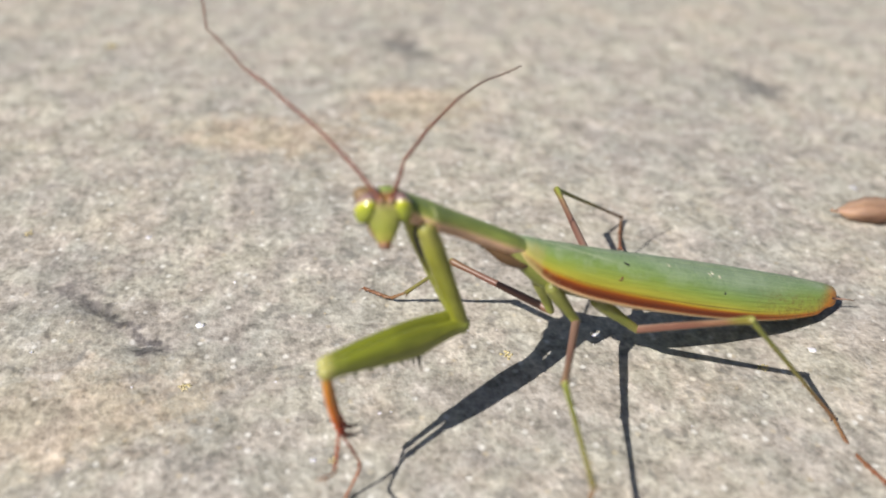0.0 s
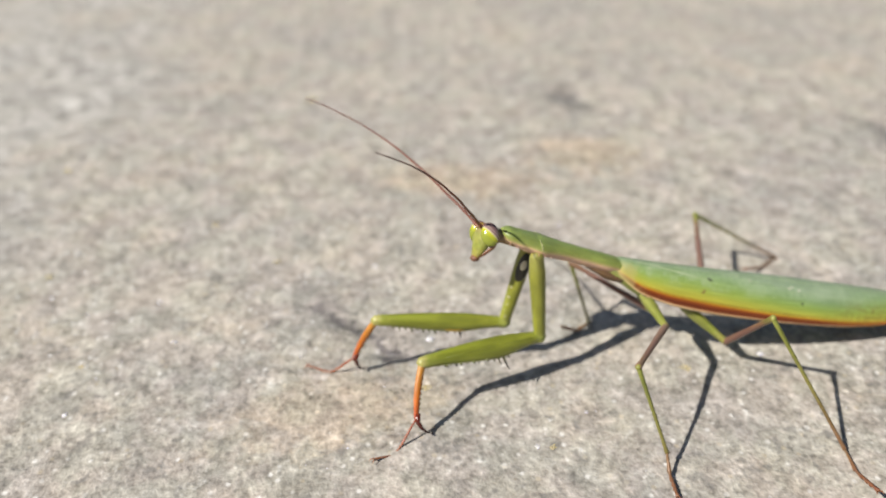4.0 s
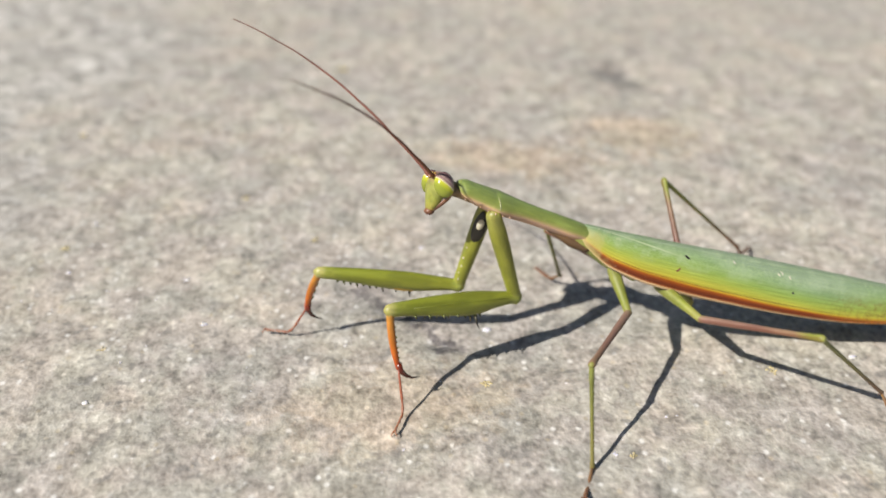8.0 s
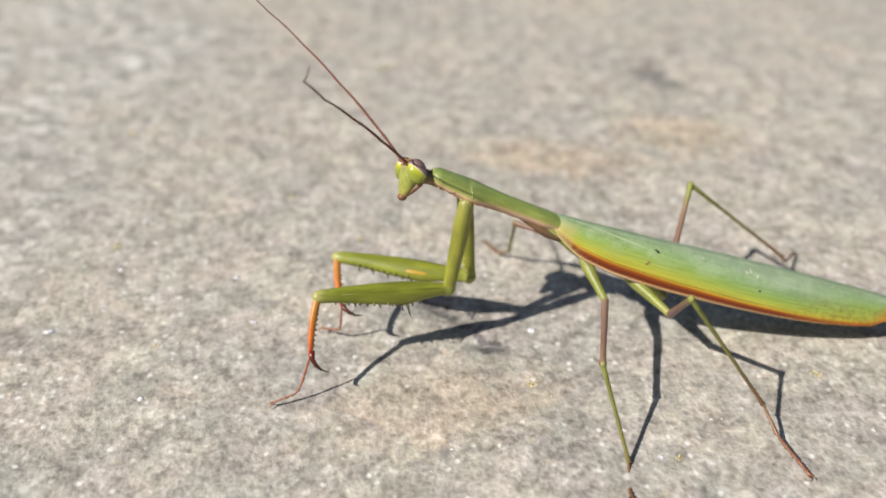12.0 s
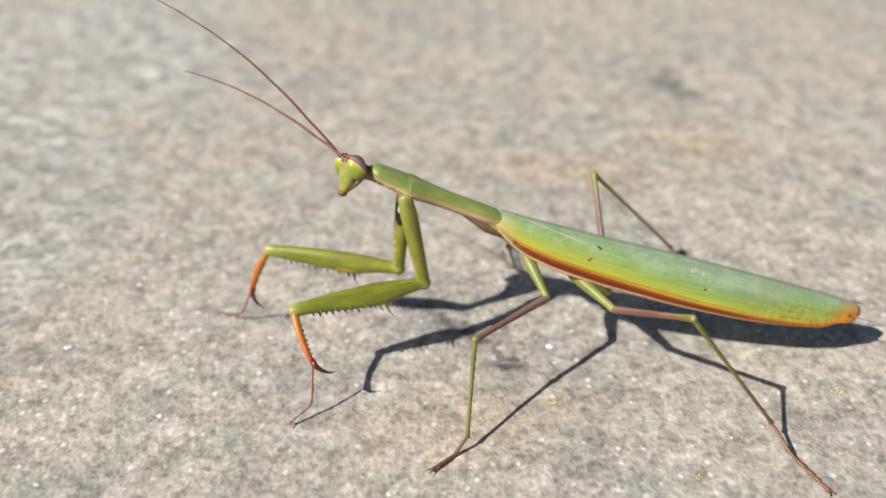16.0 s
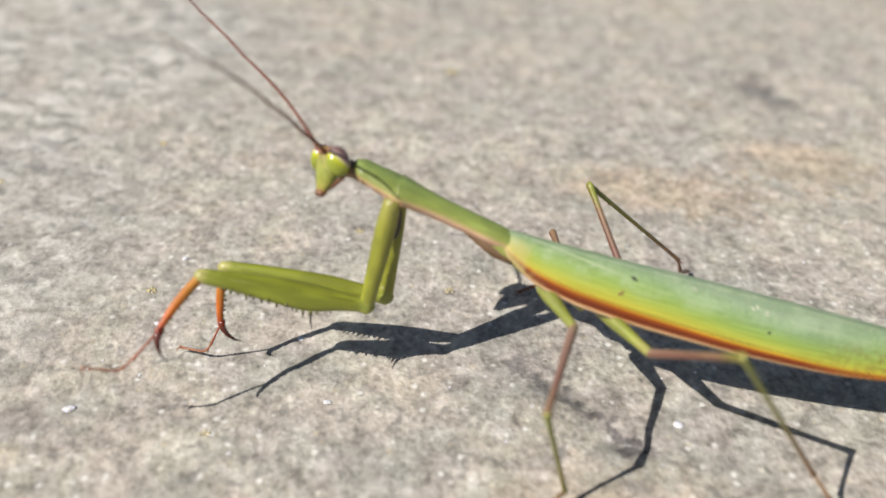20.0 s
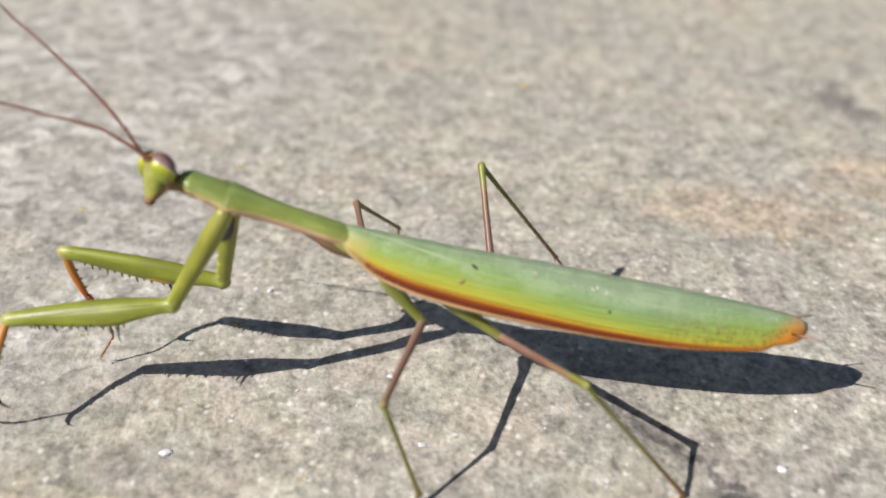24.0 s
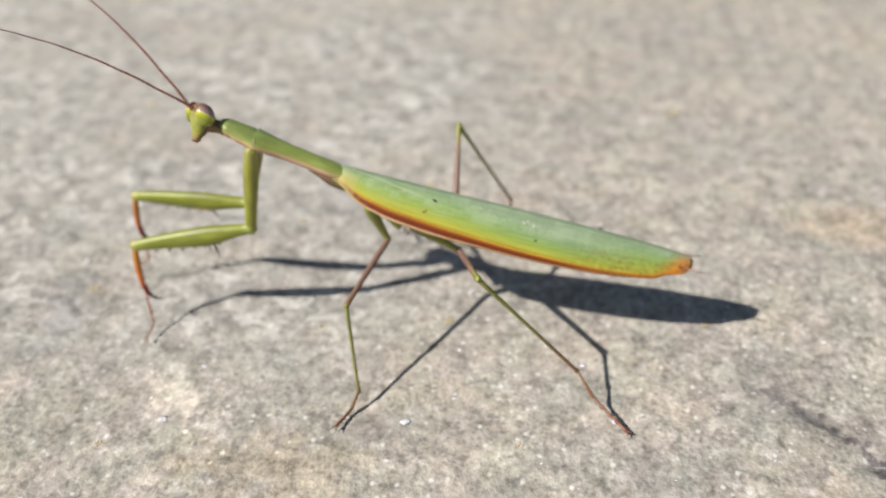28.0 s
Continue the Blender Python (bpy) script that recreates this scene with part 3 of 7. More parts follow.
def pebble(name, material, size, seed, flat, label, category, group):
    rnd = random.Random(seed)
    bm = bmesh.new()
    bmesh.ops.create_icosphere(bm, subdivisions=2, radius=size)
    for p in bm.verts:
        p.co *= 0.8 + 0.45 * noise.noise(p.co * 2.2 / size + Vector((seed, 0, 0)))
        p.co.z *= flat
    return tagged(part(name, bm, material, smooth=rnd.random() < 0.5), label, category, group)


def lichen_speck(seed):
    """A ragged crust of small scales that lie side by side."""
    rnd = random.Random(seed)
    bm = bmesh.new()
    for _ in range(16):
        a, d, r = rnd.uniform(0, 6.28), 0.62 * math.sqrt(rnd.random()), rnd.uniform(0.10, 0.26)
        m = Matrix.LocRotScale(Vector((d * math.cos(a), d * math.sin(a), 0)), Euler((rnd.uniform(-0.2, 0.2), rnd.uniform(-0.2, 0.2), a)), Vector((r, r * 0.8, 0.07)))
        bmesh.ops.create_icosphere(bm, subdivisions=1, radius=1.0, matrix=m)
    return tagged(part("lichen_speck", bm, LICHEN), "small yellow lichen speck on the stone", "lichen", "lichen on the slab")


def specks():
    """Lichen dots and quartz grains that lie in the stone, each where it is seen."""
    lichen = [lichen_speck(s) for s in (1, 2, 3)]
    spots = ((12, 91, 1), (44, 92.7, 1.15), (25.8, 79.1, 0.7), (-41.5, 121.7, 1), (-31.1, 98.4, 0.75), (-57.7, 118.9, 0.7), (-19.6, 136.2, 0.9), (-11.2, 69.6, 0.8), (-48.9, 159.3, 1.25), (-8, 191.3, 1.5), (-8.7, 123.5, 0.95), (-91.4, 125.1, 1.2), (-106.7, 188.6, 1.7), (-77.7, 94.2, 0.8), (-66.8, 146, 1), (69.5, 87.9, 1))
    for k, (x, y, size) in enumerate(spots):
        m = Matrix.LocRotScale(mm((x, y, rest(x, y) + 0.03)), Euler((0, 0, k * 1.7)), None)
        if k < 3:
            lichen[k].matrix_basis = m
            ob = lichen[k]
        else:
            ob = copy_thing(lichen[k % 3], m)
        ob.scale = (size, size * 0.85, size)
    quartz = [pebble("quartz_grain", QUARTZ, 0.48, s + 10, 0.16, "small white quartz grain set in the stone", "stone grain", "quartz grains in the slab") for s in (1, 2, 3)]
    spots = ((-24.2, 113.7, 1), (-20.5, 103.6, 1.15), (-30.4, 88.5, 0.9), (5.6, 120.9, 1), (-44.2, 101.2, 1.5), (12.8, 101.6, 1.3), (24, 79.3, 0.8), (54.1, 95.3, 1.2), (75.8, 90.2, 1.2), (98.4, 126, 1.3), (-39.2, 128.3, 0.9), (-39.5, 115.7, 0.8), (-72, 98.9, 1.5), (-95.2, 132, 1.1), (-70.5, 109.3, 0.9))
    for k, (x, y, size) in enumerate(spots):
        m = Matrix.LocRotScale(mm((x, y, rest(x, y) + 0.01)), Euler((0.1, 0.05, k * 2.3)), None)
        if k < 3:
            quartz[k].matrix_basis = m
            ob = quartz[k]
        else:
            ob = copy_thing(quartz[k % 3], m)
        ob.scale = (size, size, size)


def scatter(name, material, count, lo, hi, seed, label):
    """Grains that nobody could count, as one object."""
    rnd = random.Random(seed)
    verts, faces = [], []
    for _ in range(count):
        x, y = rnd.uniform(-140, 120), rnd.uniform(64, 235)
        r = lo + (hi - lo) * rnd.random() ** 3
        z, turn, base = rest(x, y), rnd.uniform(0, 6.28), len(verts)
        for k in range(6):
            a, q = turn + k * math.pi / 3, r * rnd.uniform(0.7, 1.15)
            verts.append((x + q * math.cos(a), y + q * math.sin(a), z - 0.1))
        for k in range(6):
            a, q = turn + 0.3 + k * math.pi / 3, r * rnd.uniform(0.45, 0.8)
            verts.append((x + q * math.cos(a), y + q * math.sin(a), z + r * rnd.uniform(0.12, 0.4)))
        faces += [(base + k, base + (k + 1) % 6, base + 6 + (k + 1) % 6, base + 6 + k) for k in range(6)] + [tuple(range(base + 6, base + 12))]
    mesh = bpy.data.meshes.new(name)
    mesh.from_pydata([tuple(c * MM for c in p) for p in verts], [], faces)
    mesh.materials.append(material)
    tagged(new(name, mesh), label, "grains", kind="stuff")


def husk():
    """The dry brown husk that lies on the slab behind the mantis."""
    thing = new("dry_husk")
    bm = limb([(0, 0, 0, 0.1, 0.1), (0.7, 0, 0, 0.75, 0.6), (2.5, 0, 0.1, 1.7, 1.25), (6, 0.2, 0.1, 2.3, 1.55), (9, 0.3, 0, 1.9, 1.25), (12.5, 0.2, -0.1, 0.4, 0.3)], 30, 18)
    for p in bm.verts:
        p.co += Vector((0, 1, 1)) * 0.16 * noise.noise(p.co * 0.9)
    part("shell", bm, HUSK, thing)
    part("ridge", sweep([(0.6, -0.4, 0.4), (3, -1.1, 1.05), (6, -1.0, 1.3), (9, -0.6, 1.05), (12.2, 0.1, 0.1)], (0.1, 0.2, 0.2, 0.08)), HUSK, thing, "raised paler seam")
    for side, z in ((0.9, 0.9), (0.25, 1.35), (-1.6, 0.45)):
        part("seam", sweep([(1.4, side * 0.6, z * 0.7), (4, side, z * 1.05), (7.5, side, z), (11, side * 0.4, z * 0.4)], (0.05, 0.11, 0.1, 0.04)), HUSK, thing, "thin raised seam")
    part("stalk", sweep([(0.2, 0, 0), (-0.5, -0.1, 0.1), (-0.8, -0.1, 0.25)], (0.22, 0.16)), HUSK, thing, "dark broken stalk")
    thing.matrix_basis = pose(91.6 * MM, 117.6 * MM, (rest(94, 117) + 1.1) * MM, 0, 0, -8)
    tagged(thing, "dry brown seed husk lying on the stone", "husk")


# ---- the mantis: it faces -x in its own space, the origin lies where neck shield and wings meet ----
def half_wing(side, lift):
    """A leathery wing cover, folded like one half of a roof over the back."""
    prof = smoothed([(-0.9, 0.75, 0.0, 0.9), (-0.5, 1.2, 0.06, 1.5), (0.6, 1.6, 0.06, 2.3), (2, 2.0, -0.05, 3.0), (5, 2.55, -0.2, 3.7), (10, 2.9, -0.38, 4.2), (17, 3.1, -0.48, 4.45), (25, 3.15, -0.68, 4.35), (32, 2.95, -0.92, 3.9), (36.5, 2.6, -1.12, 3.2), (38.6, 2.3, -1.24, 2.75), (39.8, 1.9, -1.32, 2.15), (41.4, 1.5, -1.45, 1.75), (42.3, 1.0, -1.65, 1.15), (42.7, 0.5, -1.85, 0.5)], 72)
    nv = 26
    outer = []
    for x, w, top, deep in prof:
        row = []
        for k in range(nv + 1):
            s = k / nv
            a = radians(-9 + s * 98)
            y = w * math.sin(a) * (1 + 0.04 * s)
            z = top - deep * (1 - math.cos(a)) + lift
            rib = 0.05 * math.exp(-(((s - 0.70) / 0.025) ** 2)) * min(1, (43 - x) / 12) + 0.07 * math.exp(-(((s - 1.0) / 0.03) ** 2))
            y += rib * math.sin(a)
            z += rib * math.cos(a)
            row.append(Vector((x, side * y, z)))
        outer.append(row)
    bm = bmesh.new()
    uv = bm.loops.layers.uv.new("UVMap")
    top = [[bm.verts.new(p) for p in row] for row in outer]
    low = []
    for i, row in enumerate(outer):
        x, w, crest, deep = prof[i]
        mid = Vector((x, 0, crest - deep * 0.8 + lift))
        low.append([bm.verts.new(p + (mid - p).normalized() * 0.09) for p in row])
    n = len(top)
    place = {}
    for g in (top, low):
        for i in range(n):
            for k in range(nv + 1):
                place[g[i][k]] = (i / (n - 1), k / nv)
    def face(*vs):
        f = bm.faces.new(vs)
        for lp in f.loops:
            lp[uv].uv = place[lp.vert]
    for i in range(n - 1):
        for k in range(nv):
            face(top[i][k], top[i + 1][k], top[i + 1][k + 1], top[i][k + 1])
            face(low[i][k], low[i][k + 1], low[i + 1][k + 1], low[i + 1][k])
        face(top[i][0], low[i][0], low[i + 1][0], top[i + 1][0])
        face(top[i][nv], top[i + 1][nv], low[i + 1][nv], low[i][nv])
    for i in (0, n - 1):
        for k in range(nv):
            face(top[i][k], top[i][k + 1], low[i][k + 1], low[i][k])
    return bm


def on_wing(x, angle, out=0.05):
    """A place on the near wing, x back from its base and so many degrees down its side."""
    w, top, deep = (np.interp(x, (0, 2, 5, 10, 17, 25, 32, 37), q) for q in ((1.3, 2.0, 2.55, 2.9, 3.1, 3.15, 2.95, 2.55), (0.05, -0.05, -0.2, -0.40, -0.48, -0.68, -0.92, -1.15), (1.9, 3.0, 3.7, 4.15, 4.45, 4.35, 3.9, 3.05)))
    a = radians(angle)
    return (x, -(w + out) * math.sin(a) * 1.02, top - deep * (1 - math.cos(a)) + out * math.cos(a))


def build_body(mantis):
    part("wing_cover", half_wing(-1, 0.0), WING, mantis, "green folded wing cover with a red-brown edge")
    part("wing_cover", half_wing(1, 0.06), WING, mantis, "green folded wing cover with a red-brown edge")
    # marks on the near wing
    near = mantis.children[0]
    for x, angle, size, turn, label in ((11.1, 29, (0.72, 0.28), 35, "black fleck"), (10.3, 53, (0.45, 0.2), -50, "brown fleck"), (10.1, 56, (0.32, 0.2), 10, "brown fleck"), (23.7, 55, (0.3, 0.28), 0, "black dot")):
        m = Matrix.Rotation(radians(-(90 - angle)), 4, "X") @ Matrix.Rotation(radians(turn), 4, "Y")
        part("wing_mark", patch(size[0], size[1], 0.06, on_wing(x, angle, 0.02), m), BLACK if "black" in label else LEG_TARSUS, near, label)
    for x, angle, turn in ((16.6, 20, 60), (22.3, 24, 70), (23.2, 30, 80), (21.9, 28, 50)):
        m = Matrix.Rotation(radians(-(90 - angle)), 4, "X") @ Matrix.Rotation(radians(turn), 4, "Y")
        part("scuff", patch(0.55, 0.16, 0.04, on_wing(x, angle, 0.015), m), IVORY, near, "pale scuff")
    rows = [(5, 0, -3.2, 1.2, 1.0)]
    for k in range(8):
        x = 7 + k * 4
        r = np.interp(x, (5, 12, 26, 36, 41), (1.1, 1.8, 2.0, 1.4, 0.6))
        drop = np.interp(x, (5, 20, 36, 41), (-3.2, -3.5, -3.1, -2.6))
        rows += [(x, 0, drop, r, r * 0.62), (x + 3.3, 0, drop + 0.03, r * 0.97, r * 0.60), (x + 3.6, 0, drop + 0.05, r * 0.88, r * 0.54)]
    rows.append((40.0, 0, -2.6, 0.3, 0.25))
    rings = [[(x, ry * math.cos(a), z + rz * math.sin(a)) for a in (2 * math.pi * j / 18 for j in range(18))] for x, _, z, ry, rz in rows]
    part("abdomen", skin(bmesh.new(), rings), ABDOMEN, mantis)
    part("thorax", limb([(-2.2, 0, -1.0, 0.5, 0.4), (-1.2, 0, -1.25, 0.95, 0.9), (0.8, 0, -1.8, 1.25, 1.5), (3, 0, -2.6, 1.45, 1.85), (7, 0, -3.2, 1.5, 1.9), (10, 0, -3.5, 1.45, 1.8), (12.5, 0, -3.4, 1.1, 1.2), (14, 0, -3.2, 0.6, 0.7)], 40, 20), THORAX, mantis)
    for side in (-1, 1):
        part("cercus", sweep([(0, 0, 0), (1.5, 0.1 * side, 0.05), (3.0, 0.3 * side, 0.1), (4.4, 0.55 * side, 0.1)], (0.17, 0.11, 0.05), 8), CERCUS, mantis, "thin pinkish tail feeler").matrix_basis = pose(39.6 * MM, 1.15 * side * MM, -2.55 * MM, 0, -4, 5 * side)


def build_pronotum(mantis):
    # heights are about its middle line, which rises towards the head
    rows = [(0.9, 0, 0, 0.6, 0.5), (0.4, 0, 0, 0.95, 0.8), (-1.0, 0, 0, 1.2, 0.96), (-4, 0, 0, 1.2, 1.0), (-7, 0, 0, 1.3, 1.0), (-9.4, 0, 0, 1.7, 1.08), (-11.0, 0, 0, 2.1, 1.15), (-12.4, 0, 0.05, 1.85, 1.08), (-14.0, 0, 0.2, 1.5, 0.96), (-15.2, 0, 0.4, 1.15, 0.72), (-15.8, 0, 0.52, 0.5, 0.32)]
    bm = limb([(-x, y, z, ry, rz) for x, y, z, ry, rz in rows], 60, 22)
    for p in bm.verts:
        x = -p.co.x
        p.co.x = x
        groove = math.exp(-(((x + 11.6) / 0.22) ** 2)) * 0.09
        p.co.z -= groove * max(p.co.z, 0)
        if p.co.z > 0:
            p.co.z += 0.14 * math.exp(-((p.co.y / 0.22) ** 2)) * math.sin(math.pi * min(1, -min(x, 0) / 16))
        if p.co.z < -0.2:
            p.co.y *= 0.86
    ob = part("pronotum", bm, PRONOTUM, mantis, "long green neck shield with a pinkish lower margin")
    for k in range(14):
        for side in (-1, 1):
            x = -9.6 - k * 0.42
            w = np.interp(-x, (9.4, 11, 12.4, 14, 15.3), (1.7, 2.1, 1.8, 1.3, 0.95))
            if k % 2 == 0:
                part("tooth", sweep([(x, side * (w - 0.05), -0.35), (x - 0.05, side * (w + 0.12), -0.42)], (0.09, 0.03), 6), PRONOTUM, ob)
    for side in (-1, 1):
        arc = [(-11.55 + 0.5 * math.cos(a) ** 2, side * 2.13 * math.cos(a), 0.04 + 1.10 * math.sin(a)) for a in (0.1, 0.35, 0.6, 0.85, 1.1)]
        part("groove_edge", sweep(arc, (0.03, 0.05, 0.055, 0.05, 0.03), 7), PALE_EDGE, ob, "pale raised edge of a groove")
    part("neck", limb([(12.6, 0, -0.35, 0.5, 0.35), (13.6, 0, -0.3, 0.9, 0.6), (15.0, 0, -0.12, 1.0, 0.74), (15.6, 0, -0.16, 0.92, 0.72), (16.3, 0, -0.25, 1.0, 0.82), (17.2, 0, -0.35, 0.95, 0.78), (17.8, 0, -0.3, 0.3, 0.3)], 26, 16), NECK, ob, "brown wrinkled neck skin").matrix_basis = Matrix.Rotation(math.pi, 4, "Z")
    part("fold", limb([(0.6, 0, -1.1, 1.15, 0.8), (-1.2, 0, -1.2, 1.0, 0.75), (-3.0, 0, -1.0, 0.7, 0.45), (-4.6, 0, -0.8, 0.3, 0.25)][::-1], 14, 12), FOLD, ob, "brown skin fold")
    return ob


def build_head(mantis):
    rings = []
    for z, wide, deep, x in smoothed([(-3.4, 0.45, 0.4, -2.5), (-3.0, 0.75, 0.65, -2.35), (-2.2, 1.15, 0.95, -2.1), (-1.2, 1.55, 1.15, -1.9), (-0.2, 1.9, 1.25, -1.75), (0.6, 2.0, 1.2, -1.6), (1.2, 1.9, 1.0, -1.45), (1.62, 1.55, 0.72, -1.35), (1.85, 0.8, 0.4, -1.3)], 34):
        ring = []
        for k in range(22):
            a = 2 * math.pi * k / 22
            c, s = math.cos(a), math.sin(a)
            face = 0.82 if c < 0 else 1.0
            ring.append((x + deep * c * face, wide * math.copysign(abs(s) ** 0.85, s), z))
        rings.append(ring)
    def small(bm):
        for p in bm.verts:
            p.co = (p.co.x * 0.86, p.co.y * 0.86, p.co.z * 0.78)
        return bm

    ob = part("head", small(skin(bmesh.new(), rings)), HEAD, mantis, "small triangular green head")
    for side in (-1, 1):
        eye = part("eye", ball((0, 0, 0), (1.06, 0.78, 1.34), 28, 20), EYE, ob, "yellow-green eye with a purplish-brown crown")
        eye.matrix_basis = pose(-1.42 * MM, side * 1.5 * MM, 0.26 * MM, side * 14, -10, side * 10)
        part("antenna_socket", small(ball((-2.5, side * 0.5, 1.22), (0.3, 0.32, 0.3), 12, 8)), HEAD, ob)
        part("palp", small(sweep([(-2.6, side * 0.25, -3.1), (-2.85, side * 0.38, -3.5), (-2.6, side * 0.34, -3.85)], (0.13, 0.1, 0.07), 7)), MOUTH, ob, "short brown palp")
        part("cheek_line", small(sweep([(-0.75, side * 1.75, 1.35), (-0.6, side * 2.1, 0.2), (-0.9, side * 1.75, -0.9), (-1.6, side * 1.15, -1.8)], (0.07, 0.12, 0.06), 7)), IVORY, ob, "pale line behind the eye")
    for side in (-1, 1):
        part("gena", small(sweep([(-0.55, side * 1.5, 0.6), (-0.5, side * 1.6, -0.3), (-0.85, side * 1.3, -1.4), (-1.6, side * 0.85, -2.4), (-2.2, side * 0.5, -3.1)], (0.2, 0.36, 0.40, 0.34, 0.22), 9)), GENA, ob, "brown cheek")
    for y, z in ((-0.3, 1.75), (0.3, 1.75), (0, 1.5)):
        part("ocellus", small(ball((-2.2 + 0.25 * (y == 0) * -1, y, z - 0.05), (0.14, 0.14, 0.14), 10, 7)), AMBER, ob, "tiny bead eye")
    part("mouth", small(ball((-2.5, 0, -3.35), (0.62, 0.66, 0.52), 14, 10)), MOUTH, ob, "orange-brown mouth tip")
    return ob


def build_antenna(mantis, length):
    """A ringed feeler in five pieces, so that it can bend."""
    pieces = []
    for k, name in enumerate(("antenna_base", "antenna_shaft", "antenna_shaft", "antenna_shaft", "antenna_tip")):
        l, rings = length / 5, []
        for j in range(21):
            s = j / 20
            r = (0.155 - 0.10 * (k + s) / 5) * (1.0 + 0.12 * (j % 2)) * (1.35 if k == 0 and j < 3 else 1.0)
            bow = 0.02 * l * math.sin(math.pi * s)
            rings.append([(-0.05 + (l + 0.1) * s, r * math.cos(a), bow + r * math.sin(a)) for a in (2 * math.pi * i / 8 for i in range(8))])
        pieces.append(part(name, skin(bmesh.new(), rings), ANTENNA if k < 3 else ANTENNA_TIP, mantis, "thin reddish-brown feeler" if k == 0 else ""))
    return pieces


def spine(parent, x, y, z, size, lean, out=0.0, label=""):
    bm = sweep([(0, 0, 0), (size * 0.55, 0, 0), (size, 0, 0.1 * size)], (0.13 + 0.05 * size, 0.10, 0.02), 6)
    ob = part("spine", bm, SPINE, parent, label)
    d = Vector((lean, out, -1)).normalized()
    ob.matrix_basis = Matrix.Translation(mm((x, y, z))) @ d.to_track_quat("X", "Z").to_matrix().to_4x4()
    return ob


def build_fore_leg(mantis, side):
    """coxa, femur, tibia and tarsus of a grasping leg; side -1 is the one with its outer face to the camera."""
    coxa = part("fore_coxa", rod(11.29, (0.82, 0.95, 0.92, 0.84, 0.76, 0.70), flat=0.86, n=14), COXA, mantis, "long green upper segment of a grasping leg")
    r = 0.86
    part("eyespot", patch(4.3, 1.55, 0.24, (2.9, side * 0.67, 0.1)), BLACK, coxa, "black eyespot")
    part("eyespot_centre", patch(1.5, 0.85, 0.22, (2.5, side * 0.80, 0.16)), IVORY, coxa, "ivory spot inside the black one")
    for j, (x, z) in enumerate(((5.3, 0.35), (5.9, 0.62), (6.6, 0.28), (7.3, 0.58), (8.4, 0.45), (9.3, 0.55), (10.1, 0.3))):
        q = 0.13 - 0.03 * (j % 3)
        part("wart", ball((x, side * 0.56 * r, z), (q * 1.3, q, q), 8, 6), IVORY, coxa, "pale wart")
    femur = part("fore_femur", limb([(-0.75, 0, 0.0, 0.2, 0.2), (-0.4, 0, 0, 0.6, 0.7), (0.6, 0, 0, 0.66, 0.72), (2.5, 0, -0.04, 0.76, 0.92), (5.0, 0, -0.16, 0.84, 1.28), (8.5, 0, -0.10, 0.8, 1.2), (11.5, 0, 0.0, 0.72, 0.98), (14, 0, 0.02, 0.62, 0.78), (15.3, 0, 0, 0.58, 0.68), (15.9, 0, 0, 0.42, 0.45), (16.1, 0, 0, 0.15, 0.15)], 48, 18), FEMUR, mantis, "thick green spiny segment of a grasping leg")
    part("trochanter", ball((0.0, 0, 0.02), (0.82, 0.68, 0.76), 14, 10), TROCHANTER, femur, "paler rounded joint")
    part("crease", sweep([(1.5, -0.74 * side, 0.1), (5, -0.805 * side, 0.12), (9, -0.785 * side, 0.1), (13, -0.64 * side, 0.05)], (0.03, 0.06, 0.03), 7), FEMUR, femur)
    part("femur_spot", patch(3.0, 0.9, 0.15, (6.0, side * 0.64, -0.62)), AMBER, femur, "orange-yellow spot")
    for x, size in ((4.6, 0.4), (5.2, 1.75), (5.9, 0.9), (6.5, 0.45)):
        spine(femur, x, -0.05 * side, -np.interp(x, (4, 5.5, 8), (1.35, 1.42, 1.22)), size, -0.15, -0.1 * side, "dark spine")
    for j in range(10):
        x = 6.9 + 0.72 * j
        spine(femur, x, side * 0.3, -np.interp(x, (6, 8.5, 11.5, 14), (1.2, 1.16, 0.88, 0.68)), (0.5, 0.3, 0.62, 0.36)[j % 4], -0.3, side * 0.3)
    for j in range(4):
        x = 7.6 + 1.7 * j
        spine(femur, x, -side * 0.4, -np.interp(x, (6, 8.5, 11.5, 14), (1.2, 1.12, 0.86, 0.66)), 0.45, -0.2, -side * 0.45)
    tibia = part("fore_tibia", rod(6.23, (0.40, 0.43, 0.42, 0.39, 0.34, 0.27), flat=0.8, n=12, knob=0.06, bow=0.22), TIBIA, mantis, "orange shin of a grasping leg")
    claw = [(6.23 - 0.5, 0, -0.05), (6.23 + 0.4, 0, -0.25), (6.23 + 1.0, 0, -0.75), (6.23 + 1.4, 0, -1.4), (6.23 + 1.55, 0, -2.3)]
    base = Vector(claw[0])
    hook = part("claw", sweep([Vector(p) - base for p in claw], (0.36, 0.3, 0.22, 0.12, 0.02), 9), CLAW, tibia, "black hooked claw")
    hook.location = base * MM
    for j in range(7):
        spine(tibia, 1.8 + 0.55 * j, 0.1 * (-1) ** j, -0.20, 0.16 + 0.06 * (j % 2), 0.9)
    tarsus = build_tarsus(mantis, "fore_tarsus", 6.65, (0.46, 0.16, 0.12, 0.09, 0.17), 0.145, FORE_TARSUS, "thin reddish foot of a grasping leg", -1.6, 0.62)
    return coxa, femur, tibia, tarsus


